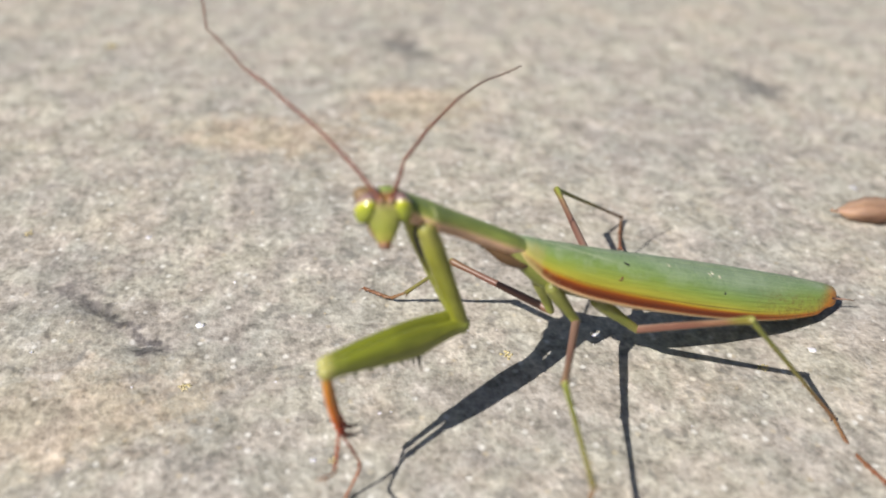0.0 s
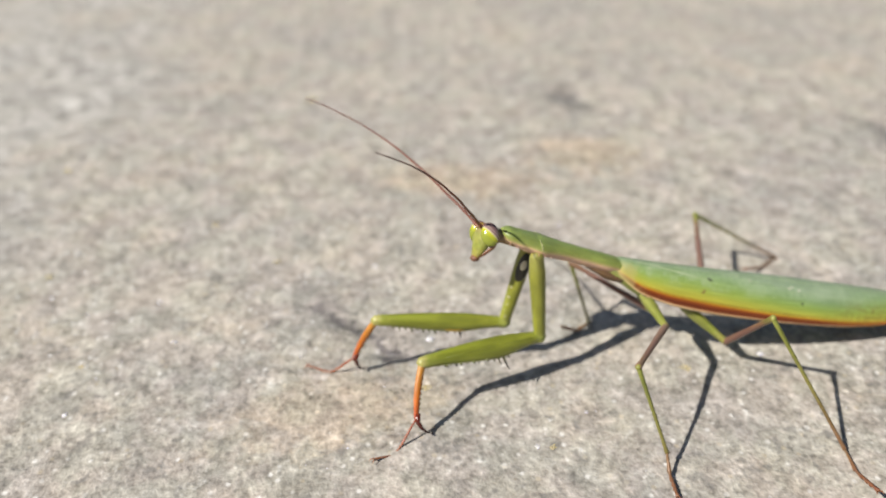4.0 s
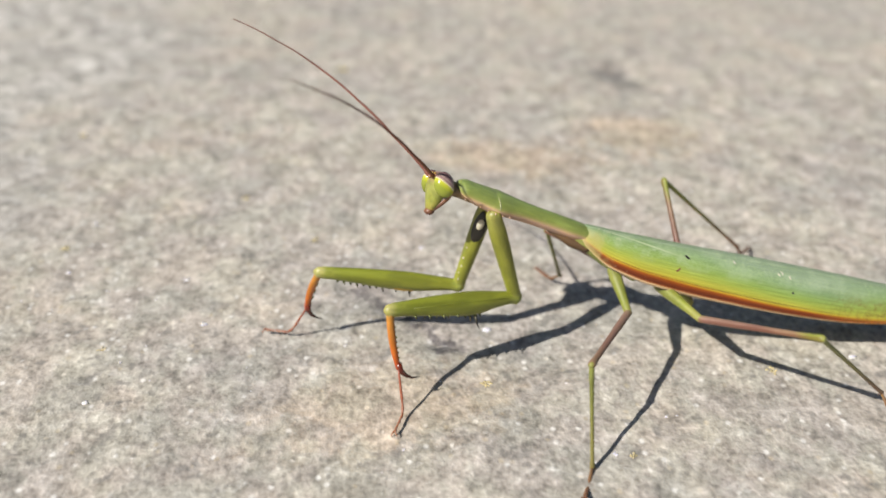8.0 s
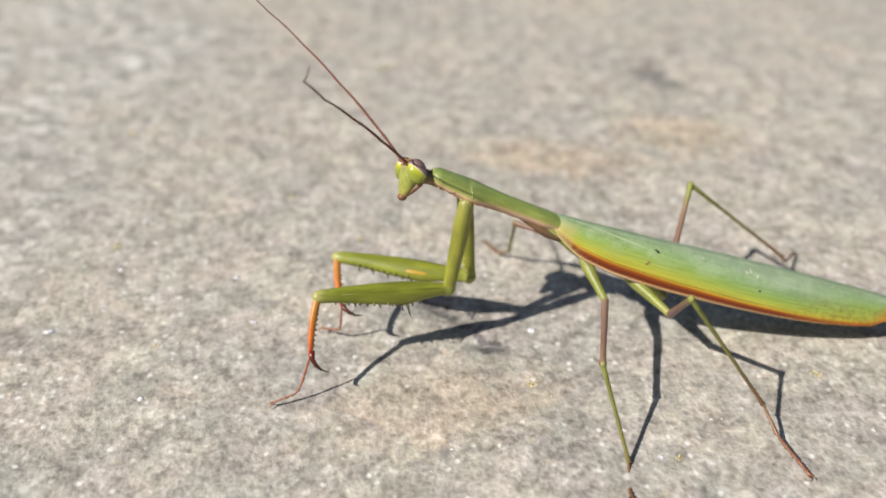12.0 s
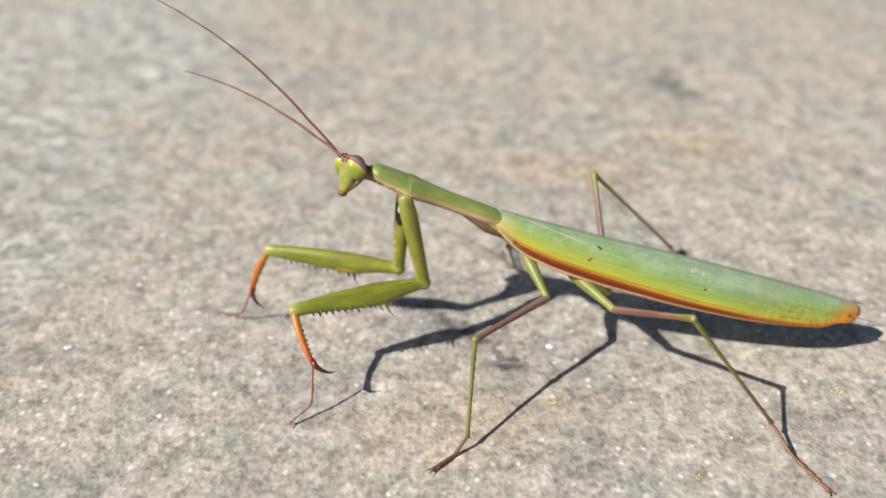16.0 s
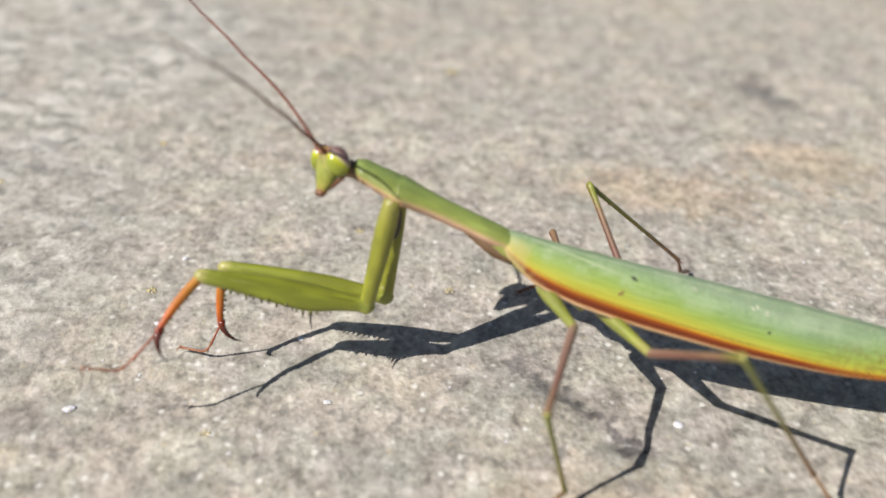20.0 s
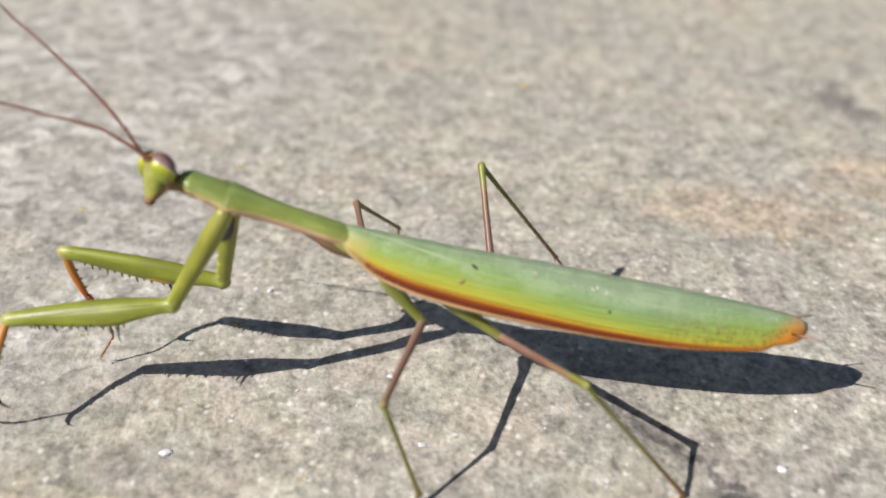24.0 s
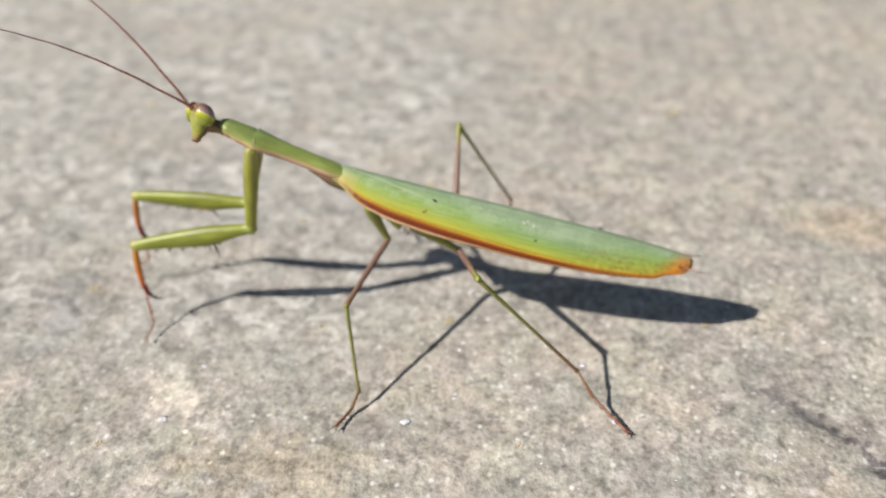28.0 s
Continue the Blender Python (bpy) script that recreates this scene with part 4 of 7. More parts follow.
def build_tarsus(mantis, name, length, shares, r, material, label, sag, knee):
    """A foot of five joints with two small claws."""
    bm = bmesh.new()
    x, rows = 0.0, [(-0.15, 0, 0, 0.05, 0.05)]
    for share in shares:
        d = share * length
        rows += [(x + 0.05, 0, 0, 0.75 * r, 0.75 * r), (x + 0.5 * d, 0, 0, 0.85 * r, 0.85 * r), (x + 0.93 * d, 0, -0.03, 1.15 * r, 1.2 * r)]
        x += d
    rows.append((x + 0.02, 0, 0, 0.3 * r, 0.3 * r))
    bend = lambda q: sag * float(np.interp(q / length, (0, 0.5 * knee, knee - 0.06, knee + 0.06, 1), (0, 0.55, 0.97, 0.95, 0)))
    rings = [[(q, y + ry * math.cos(a), z + bend(q) + rz * math.sin(a)) for a in (2 * math.pi * k / 9 for k in range(9))] for q, y, z, ry, rz in rows]
    ob = part(name, skin(bm, rings), material, mantis, label)
    for side in (-1, 1):
        part("foot_claw", sweep([(length - 0.1, side * 0.05, 0), (length + 0.25, side * 0.28, 0.1), (length + 0.5, side * 0.36, -0.12)], (0.09, 0.07, 0.02), 6), material, ob)
    return ob


def build_leg(mantis, kind, lengths):
    """coxa, femur, tibia and tarsus of a walking leg."""
    c, f, t, s = lengths
    coxa = part(kind + "_coxa", rod(c, (0.64, 0.70, 0.63, 0.53, 0.45, 0.42), n=12, knob=0.04), LEG_COXA, mantis, "green hip segment of a walking leg")
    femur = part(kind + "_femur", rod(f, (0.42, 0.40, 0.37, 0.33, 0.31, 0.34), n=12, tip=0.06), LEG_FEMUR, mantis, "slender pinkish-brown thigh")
    part("knee", ball((f, 0, 0), (0.42, 0.34, 0.38), 12, 9), KNEE, femur, "greenish knee")
    tibia = part(kind + "_tibia", rod(t, (0.29, 0.235, 0.21, 0.20, 0.20, 0.22), n=10, tip=0.05), LEG_TIBIA, mantis, "thin olive-green shin")
    for side in (-1, 1):
        part("spur", sweep([(t - 0.1, side * 0.1, -0.1), (t + 0.35, side * 0.25, -0.4)], (0.09, 0.02), 6), LEG_TARSUS, tibia)
    for j in range(8):
        part("bristle", sweep([(t * (0.2 + 0.09 * j), 0.1 * (-1) ** j, -0.2), (t * (0.2 + 0.09 * j) + 0.2, 0.14 * (-1) ** j, -0.42)], (0.045, 0.012), 5), LEG_TARSUS, tibia)
    tarsus = build_tarsus(mantis, kind + "_tarsus", s, (0.38, 0.2, 0.14, 0.1, 0.18), 0.21, LEG_TARSUS, "brown jointed foot of a walking leg", -0.8, 0.42)
    return coxa, femur, tibia, tarsus


def build_mantis():
    mantis = tagged(new("praying_mantis"), "slender green praying mantis with folded wings standing on stone", "insect")
    mantis.rotation_mode = "QUATERNION"
    build_body(mantis)
    limbs = {"pronotum": build_pronotum(mantis), "head": build_head(mantis)}
    limbs["antenna_far"], limbs["antenna_near"] = build_antenna(mantis, 27.5), build_antenna(mantis, 24)
    limbs["fore_near"], limbs["fore_far"] = build_fore_leg(mantis, -1), build_fore_leg(mantis, 1)
    for name, kind, lengths in (("mid_near", "mid", (5.46, 11.28, 10.02, 5.46)), ("mid_far", "mid", (5.46, 11.28, 10.02, 5.46)), ("hind_near", "hind", (6.73, 14.58, 16.76, 8.93)), ("hind_far", "hind", (6.73, 14.58, 16.76, 8.93))):
        limbs[name] = build_leg(mantis, kind, lengths)
    return mantis, limbs


ground()
specks()
scatter("pale_grains", QUARTZ, 350, 0.06, 0.30, 3, "fine pale mineral grains strewn over the stone")
scatter("ochre_grains", OCHRE, 40, 0.10, 0.34, 4, "fine ochre grains strewn over the stone")
husk()
MANTIS, PIECES = build_mantis()


# ---- what moves ----
def bone(a, b, up):
    """The pose of a segment from joint a to joint b (millimetres), its upper side towards up."""
    a, b = Vector(a), Vector(b)
    x = (b - a).normalized()
    z = Vector(up)
    z = (z - x * z.dot(x)).normalized()
    return Matrix.Translation(a * MM) @ Matrix((x, z.cross(x), z)).transposed().to_4x4()


def chained(rows, lengths):
    """Joints at every eighth of a second, each one bone's length from the last."""
    times = np.array([r[0] for r in rows])
    joints = np.array([r[1:] for r in rows], float)
    step = np.diff(joints, axis=0) / np.diff(times)[:, None, None]
    slope = np.zeros_like(joints)
    slope[1:-1] = np.where(step[1:] * step[:-1] > 0, 2 * step[1:] * step[:-1] / (step[1:] + step[:-1] + 1e-12), 0)
    out = []
    for t in np.arange(0, 28.01, 0.125):
        k = min(max(int(np.searchsorted(times, t)) - 1, 0), len(times) - 2)
        h = times[k + 1] - times[k]
        s = (t - times[k]) / h
        q = (2 * s**3 - 3 * s**2 + 1) * joints[k] + (s**3 - 2 * s**2 + s) * h * slope[k] + (3 * s**2 - 2 * s**3) * joints[k + 1] + (s**3 - s**2) * h * slope[k + 1]
        chain = [Vector(q[0])]
        for p, length in zip(q[1:], lengths):
            chain.append(chain[-1] + (Vector(p) - chain[-1]).normalized() * length)
        out.append((float(t), *chain))
    return out


def carried(rows, up):
    """Poses of a segment that swings without rolling about its own length: rows are seconds and two joints."""
    out = []
    for t, a, b in reversed(rows):
        m = bone(a, b, up)
        up = m.col[2].to_3d()
        out.append((t, m))
    return out[::-1]


def move_antenna(pieces, length, rows):
    rows = chained(rows, [length / 5] * 5)
    for k, piece in enumerate(pieces):
        walk(piece, carried([(r[0], r[1 + k], r[2 + k]) for r in rows], (0.3, 0, 1)))


def move_fore_leg(parts, rows):
    rows = chained(rows, (11.29, 15.43, 6.23, 6.65))
    coxa, femur, tibia, tarsus = parts
    walk(coxa, [(t, bone(r, a, (-1, 0, 0.2))) for t, r, a, b, c, d in rows])
    walk(femur, [(t, bone(a, b, Vector(b) - Vector(c))) for t, r, a, b, c, d in rows])
    walk(tibia, [(t, bone(b, c, Vector(b) - Vector(a))) for t, r, a, b, c, d in rows])
    walk(tarsus, [(t, bone(c, d, (-0.6, 0, 1))) for t, r, a, b, c, d in rows])


def move_leg(parts, rows, lengths):
    rows = chained(rows, lengths)
    coxa, femur, tibia, tarsus = parts
    walk(coxa, carried([(t, r, a) for t, r, a, b, c, d in rows], (-1, 0, 0.3)))
    walk(femur, [(t, bone(a, b, (0.1, 0, 1))) for t, r, a, b, c, d in rows])
    walk(tibia, [(t, bone(b, c, Vector(b) - Vector(a))) for t, r, a, b, c, d in rows])
    walk(tarsus, [(t, bone(c, d, (-0.2, 0, 1))) for t, r, a, b, c, d in rows])


def motions():
    """Seconds and places in millimetres: the body on the stone, then each part in the mantis's own space."""
    walk(MANTIS, [(t, pose(*mm(at), *turn)) for t, at, turn in [
        (0, (43.58, 86.61, 17.19), (-3.78, 18.39, 17.27)),
        (0.5, (43.86, 84.84, 17.47), (-1.54, 19.14, 18.16)),
        (1, (41.01, 86.51, 17.11), (-2.5, 17.76, 18.74)),
        (1.5, (40.89, 88.38, 16.41), (3.15, 17.81, 18.83)),
        (2, (38.11, 91.69, 15.64), (3.57, 16.03, 14.41)),
        (2.5, (42.39, 88.18, 15.11), (0.83, 17.03, 16.25)),
        (3, (38.85, 89.65, 14.86), (3.08, 14.39, 13.29)),
        (3.5, (37.06, 91.7, 15.2), (-1.15, 15.05, 10.93)),
        (4, (35.33, 93.85, 15.07), (0.21, 12.63, 8.46)),
        (4.5, (34.57, 93.54, 14.69), (2.82, 13.01, 5.8)),
        (6.5, (25.05, 93.6, 16.65), (0.05, 12.09, 4.46)),
        (7, (22.9, 96.52, 16.25), (-0.49, 12.28, 3.47)),
        (7.5, (21.68, 97.65, 16.14), (0.58, 12.55, 3.68)),
        (8, (22.95, 97.37, 15.73), (0.35, 11.82, 1.66)),
        (8.5, (22.55, 97.61, 15.51), (0.45, 13.4, 1.46)),
        (9, (20.54, 98.2, 15.94), (0.79, 12.28, 0.99)),
        (9.5, (20.04, 98.04, 15.96), (0.38, 13.43, 1.22)),
        (10, (20.32, 97.55, 15.95), (1.03, 12.11, 0.6)),
        (10.5, (20.26, 97.15, 16.2), (1.71, 13.47, 1.43)),
        (11, (20.63, 97.99, 15.89), (2.55, 12.66, 1.53)),
        (11.5, (14.72, 96.68, 17.69), (5.47, 16.24, 4.15)),
        (12, (15.28, 99.82, 16.02), (1.92, 13.93, 1.12)),
        (12.5, (15.37, 99.81, 15.99), (1.78, 14.2, 1.18)),
        (14.5, (7.48, 101.52, 17.56), (0.28, 13.57, -1.78)),
        (15, (7.32, 101.43, 17.61), (0.35, 13.39, -1.82)),
        (16, (6.84, 101.6, 17.69), (-0.37, 13.35, -1.65)),
        (16.5, (7.64, 100.07, 17.78), (0.72, 15.44, -0.02)),
        (17, (4.43, 102.19, 18.1), (-0.75, 12.43, -2.08)),
        (17.5, (5.31, 101.12, 18.05), (1.85, 13.96, 0.22)),
        (18, (5.23, 101.47, 17.98), (0.37, 13.34, -2.37)),
        (18.5, (4.21, 101.74, 18.5), (-1.2, 14.99, -1.6)),
        (19, (1.63, 100.73, 18.85), (-1.28, 12.98, -4.03)),
        (19.5, (1.52, 100.01, 18.62), (-2.01, 12.95, -3.32)),
        (20, (-3.69, 105.95, 17.39), (-2.06, 8.98, -6.67)),
        (20.5, (-2.69, 102.92, 17.96), (-2.27, 11.23, -2.5)),
        (21, (-4.28, 105.03, 17.19), (-3.15, 8.96, -3.73)),
        (21.5, (-7.02, 104.63, 18.16), (-2.27, 11.21, -1.63)),
        (22, (-9.6, 106.71, 17.49), (-0.83, 9.51, -2.05)),
        (22.5, (-10.65, 106.26, 17.46), (-0.33, 10.98, -1.64)),
        (24.5, (-31.12, 111.08, 20.46), (-0.77, 9.68, 0.93)),
        (25, (-33.04, 113.43, 20.43), (-3.05, 9.63, -4.01)),
        (25.5, (-36.94, 113.62, 19.84), (-1.12, 8.12, -2.77)),
        (26, (-40.55, 117.36, 21.09), (-0.67, 9.18, -3.91)),
        (26.5, (-42.77, 116.19, 21.56), (-1.01, 10.72, -4.06)),
        (27, (-48.66, 115.89, 23.25), (2.32, 11.75, -1.96)),
        (28, (-53.07, 119.52, 22.56), (-1.17, 12.05, -0.2)),
    ]])
    walk(PIECES["pronotum"], [(t, pose(0, 0, -1.0 * MM, 0, tilt + 10.35, turn)) for t, tilt, turn in [
        (0, 0.8, 0.5),
        (0.5, 1, 1.8),
        (1, -0.1, 2.0),
        (1.5, -2.3, 2.2),
        (2, -2.1, -0.1),
        (2.5, -1, -3.6),
        (3, 0.6, -3.4),
        (3.5, -0.5, -1.7),
        (4, -0.7, 0.6),
        (4.5, -1.2, -0.2),
        (6.5, 0.9, 4.7),
        (7, 1.1, 5.1),
        (7.5, 0.9, 0.9),
        (8, 1.5, 3.8),
        (8.5, 0.5, 2.6),
        (9, 0.1, 1.2),
        (9.5, -0.5, 1.5),
        (10, 0.6, 2.0),
        (10.5, 0.6, 2),
        (11, 0.8, 1.6),
        (11.5, 0.2, 4.4),
        (12, -0.5, 2.1),
        (12.5, -0.9, 1.0),
        (14.5, -0.9, 3.9),
        (15, -0.6, 3.9),
        (16, -0.6, 3.7),
        (16.5, -0.9, 1.2),
        (17, -0.1, 4.7),
        (17.5, -0.8, 0.6),
        (18, -0.7, 3.3),
        (18.5, -1.4, 1.9),
        (19, 0.9, 4.2),
        (19.5, 0.2, 1.5),
        (20, 1.4, -3.7),
        (20.5, 0.7, 0.1),
        (21, 1.5, 1.5),
        (21.5, 2.1, 1.1),
        (22, 0.6, -2.9),
        (22.5, -1.0, -4.5),
        (24.5, -1.1, -0.4),
        (25, -3.5, -1.7),
        (25.5, -2.9, -5.3),
        (26, -2.7, -2.0),
        (26.5, -2.5, -2.6),
        (27, -0.5, -0.7),
        (28, 0.0, 1.4),
    ]])
    walk(PIECES["head"], [(t, pose(*mm(at), *turn)) for t, at, turn in [
        (0, (-14.85, 0.07, 1.14), (-13.1, 8.64, 74.81)),
        (0.5, (-14.81, -0.19, 1.21), (-15.89, 10.01, 73.37)),
        (1, (-14.96, -0.21, 1.01), (-13.21, 9.4, 74.43)),
        (1.5, (-15.21, -0.2, 0.44), (-16.04, 5.14, 40.24)),
        (2, (-15.46, 0.6, 0.52), (-23.15, -3.13, 0.1)),
        (2.5, (-15.3, 1.52, 0.96), (-24.39, -4.19, -1.98)),
        (3, (-15.38, 1.41, 1.29), (-23.69, 1.64, -0.07)),
        (3.5, (-15.62, 1.03, 1.07), (-24.81, 0.23, 4.02)),
        (4, (-15.85, 0.47, 1.01), (-21.69, 4.91, 9.19)),
        (4.5, (-15.92, 0.54, 0.83), (-24.92, 4.57, 11.03)),
        (6.5, (-15.96, -0.57, 1.74), (-22.27, 0.49, 21.6)),
        (7, (-15.89, -0.68, 1.88), (-21.25, 2.32, 21.54)),
        (7.5, (-15.97, 0.52, 1.83), (-23.79, -0.09, 14.54)),
        (8, (-15.94, -0.3, 1.99), (-22.32, 1.71, 21.05)),
        (8.5, (-16.09, -0.02, 1.7), (-21.83, 2.73, 21.8)),
        (9, (-16.19, 0.35, 1.56), (-23.37, 3.28, 20.36)),
        (9.5, (-16.08, 0.3, 1.48), (-23.28, 1.86, 20.64)),
        (10, (-15.91, 0.17, 1.82), (-24.24, 3.02, 21.35)),
        (10.5, (-15.91, 0.16, 1.77), (-25.31, 3.26, 20.25)),
        (11, (-16.02, 0.26, 1.8), (-25.69, 3.63, 19.17)),
        (11.5, (-16.14, -0.58, 1.63), (-26.65, -0.44, 27.25)),
        (12, (-16.34, 0.09, 1.5), (-25.62, 2.39, 23.57)),
        (12.5, (-16.33, 0.38, 1.42), (-25.62, 2.17, 24.17)),
        (14.5, (-16.2, -0.47, 1.38), (-23.51, 2.97, 30.25)),
        (15, (-16.28, -0.47, 1.47), (-23.89, 2.67, 30.51)),
        (16, (-16.33, -0.42, 1.53), (-23.4, 2.99, 30.45)),
        (16.5, (-16.27, 0.33, 1.51), (-27.8, -1.01, 25.58)),
        (17, (-16.15, -0.61, 1.78), (-22.07, 3.66, 30.89)),
        (17.5, (-16.13, 0.5, 1.49), (-25.81, -1.24, 26.26)),
        (18, (-16.08, -0.27, 1.5), (-23.82, 1.51, 32.92)),
        (18.5, (-16.27, 0.1, 1.24), (-30.37, -2.82, 30.46)),
        (19, (-16.28, -0.56, 1.88), (-25.06, 0.75, 29.87)),
        (19.5, (-16.26, 0.12, 1.78), (-24.07, -2.12, 35.52)),
        (20, (-16.37, 1.51, 2.21), (-21.61, 5.32, 38.87)),
        (20.5, (-16.29, 0.57, 2.03), (-21.66, 2.61, 35.56)),
        (21, (-16.35, 0.32, 2.29), (-23.16, 5.9, 32.89)),
        (21.5, (-16.43, 0.39, 2.52), (-23.64, -3.59, 39.78)),
        (22, (-16.62, 1.49, 2.32), (-23.4, 1.03, 36.13)),
        (22.5, (-16.4, 1.98, 1.87), (-24.35, -0.13, 32.67)),
        (24.5, (-16.46, 0.9, 2.28), (-20.7, 4.95, 41.56)),
        (25, (-17.17, 1.03, 1.75), (-20.32, 5.6, 44.85)),
        (25.5, (-17.02, 2.13, 2), (-20.89, 4.4, 42.98)),
        (26, (-16.99, 1.2, 1.96), (-20.37, 5.7, 43.63)),
        (26.5, (-16.94, 1.3, 1.87), (-22.87, 2.47, 39.79)),
        (27, (-16.84, 0.7, 2.3), (-23.1, 1.63, 45.7)),
        (28, (-16.85, 0.32, 2.68), (-19.56, -1.4, 44.85)),
    ]])
    move_antenna(PIECES["antenna_far"], 27.5, [
        (0, (-15.99, -1.7, 2.28), (-18.83, 2.28, 4.81), (-21.89, 6.45, 6.66), (-24.86, 10.87, 8.04), (-27.08, 15.6, 9.77), (-27.41, 20.05, 12.99)),
        (0.5, (-16.03, -1.9, 2.37), (-19.99, 0.07, 5.63), (-24.58, 2.06, 7.92), (-29.29, 4.05, 9.94), (-33.46, 6.07, 12.91), (-37.61, 8.1, 15.89)),
        (1, (-16.11, -1.95, 2.18), (-20.31, -0.24, 5.28), (-25.01, 1.48, 7.55), (-29.52, 3.23, 10.18), (-33.58, 5.03, 13.42), (-37.68, 6.86, 16.61)),
        (1.5, (-17.23, -1.02, 1.42), (-21.53, 0.93, 4.23), (-26.29, 2.89, 6.19), (-31.09, 4.87, 7.98), (-35.74, 6.95, 10.08), (-40.36, 9.05, 12.18)),
        (2, (-17.65, 1.37, 1.11), (-21.63, 3.26, 4.4), (-26.34, 5.06, 6.59), (-31.32, 6.8, 8.14), (-36.24, 8.62, 9.78), (-41.12, 10.48, 11.52)),
        (2.5, (-17.47, 2.38, 1.48), (-21.2, 5.42, 4.13), (-25.32, 8.5, 6.1), (-29.56, 11.59, 7.73), (-33.8, 14.72, 9.3), (-38.03, 17.87, 10.87)),
        (3, (-17.51, 2.19, 2.05), (-20.7, 6.03, 4.36), (-24.49, 9.77, 5.71), (-28.41, 13.49, 6.76), (-32.35, 17.21, 7.68), (-36.18, 21.01, 8.78)),
        (3.5, (-17.82, 1.67, 1.76), (-21.09, 5.45, 4.04), (-24.86, 9.12, 5.64), (-28.8, 12.74, 6.93), (-32.81, 16.35, 8), (-37.03, 19.85, 8.48)),
        (4, (-18.02, 0.88, 1.92), (-21.45, 4.67, 3.94), (-24.99, 8.49, 5.72), (-28.74, 12.32, 6.96), (-32.67, 16.12, 7.55), (-36.71, 19.84, 7.61)),
        (4.5, (-18.12, 0.92, 1.68), (-21.56, 4.67, 3.76), (-25.12, 8.44, 5.6), (-28.88, 12.24, 6.91), (-32.83, 16, 7.55), (-36.9, 19.7, 7.68)),
        (6.5, (-18.23, -0.65, 2.47), (-21.76, 2.86, 4.82), (-25.4, 6.4, 6.93), (-29.27, 9.97, 8.51), (-33.36, 13.53, 9.43), (-37.57, 17.05, 9.84)),
        (7, (-18.13, -0.76, 2.7), (-21.89, 2.49, 5.05), (-25.77, 5.77, 7.16), (-29.87, 9.07, 8.74), (-34.18, 12.37, 9.67), (-38.6, 15.61, 10.07)),
        (7.5, (-18.24, 0.73, 2.53), (-21.92, 4.07, 4.88), (-26.02, 7.25, 6.72), (-30.37, 10.3, 8.14), (-34.81, 13.32, 9.31), (-39.55, 16.1, 9.67)),
        (8, (-18.2, -0.36, 2.77), (-22.34, 2.3, 5.23), (-26.6, 4.98, 7.45), (-31.08, 7.68, 9.14), (-35.77, 10.36, 10.18), (-40.56, 13.01, 10.69)),
        (8.5, (-18.33, -0.11, 2.53), (-22.17, 2.68, 5.31), (-26.53, 5.33, 7.36), (-31.19, 7.89, 8.78), (-36.02, 10.39, 9.61), (-41.01, 12.69, 9.53)),
        (9, (-18.43, 0.34, 2.38), (-22.39, 2.71, 5.38), (-26.96, 4.84, 7.57), (-31.67, 6.97, 9.46), (-36.48, 9.14, 11), (-41.59, 11.12, 11.47)),
        (9.5, (-18.34, 0.27, 2.25), (-22.34, 2.8, 5.06), (-26.87, 5.14, 7.13), (-31.57, 7.43, 8.84), (-36.3, 9.82, 10.29), (-41.37, 11.95, 10.37)),
        (10, (-18.16, 0.13, 2.62), (-22.24, 2.84, 5.13), (-26.44, 5.56, 7.41), (-30.87, 8.32, 9.15), (-35.5, 11.06, 10.25), (-40.26, 13.77, 10.81)),
        (10.5, (-18.16, 0.17, 2.57), (-22, 3.07, 5.25), (-26.37, 5.75, 7.23), (-30.93, 8.38, 8.82), (-35.68, 10.94, 9.9), (-40.65, 13.29, 10.07)),
        (11, (-18.27, 0.32, 2.6), (-22.01, 3.52, 5.06), (-25.88, 6.74, 7.28), (-29.98, 9.99, 8.97), (-34.3, 13.23, 10.01), (-38.74, 16.43, 10.53)),
        (11.5, (-18.43, -0.84, 2.27), (-21.5, 3.04, 4.65), (-25.53, 6.46, 6.17), (-29.68, 9.79, 7.57), (-33.55, 13.32, 9.26), (-37.26, 16.95, 11.07)),
        (12, (-18.6, -0.03, 2.26), (-22.61, 2.59, 4.96), (-26.88, 5.15, 7.32), (-31.22, 7.74, 9.48), (-35.71, 10.33, 11.32), (-40.26, 12.92, 13)),
        (12.5, (-18.59, 0.24, 2.17), (-22.7, 2.3, 5.19), (-26.95, 4.39, 7.99), (-31.47, 6.53, 10.28), (-36.25, 8.69, 11.93), (-41.18, 10.85, 13.07)),
        (14.5, (-18.41, -0.87, 2.19), (-22.63, 1.19, 5.06), (-27.12, 3.15, 7.57), (-31.35, 5.36, 10.3), (-35.54, 7.71, 12.98), (-39.74, 10.12, 15.59)),
        (15, (-18.5, -0.87, 2.26), (-22.37, 1.59, 5.29), (-26.83, 3.83, 7.61), (-31.49, 6.02, 9.55), (-36.34, 8.13, 11.05), (-41.53, 9.85, 11.65)),
        (16, (-18.54, -0.82, 2.34), (-22.98, 0.78, 5.17), (-27.55, 2.4, 7.77), (-32.36, 4.05, 9.85), (-37.41, 5.71, 11.28), (-42.57, 7.37, 12.18)),
        (16.5, (-18.58, 0.14, 2.11), (-22.29, 2.59, 5.35), (-26.78, 4.68, 7.73), (-31.55, 6.64, 9.63), (-36.49, 8.53, 11.14), (-41.46, 10.45, 12.54)),
        (17, (-18.34, -1.04, 2.63), (-22.07, 1.22, 5.98), (-26.5, 3.14, 8.62), (-31.23, 4.89, 10.82), (-36.15, 6.57, 12.6), (-41.19, 8.2, 14.1)),
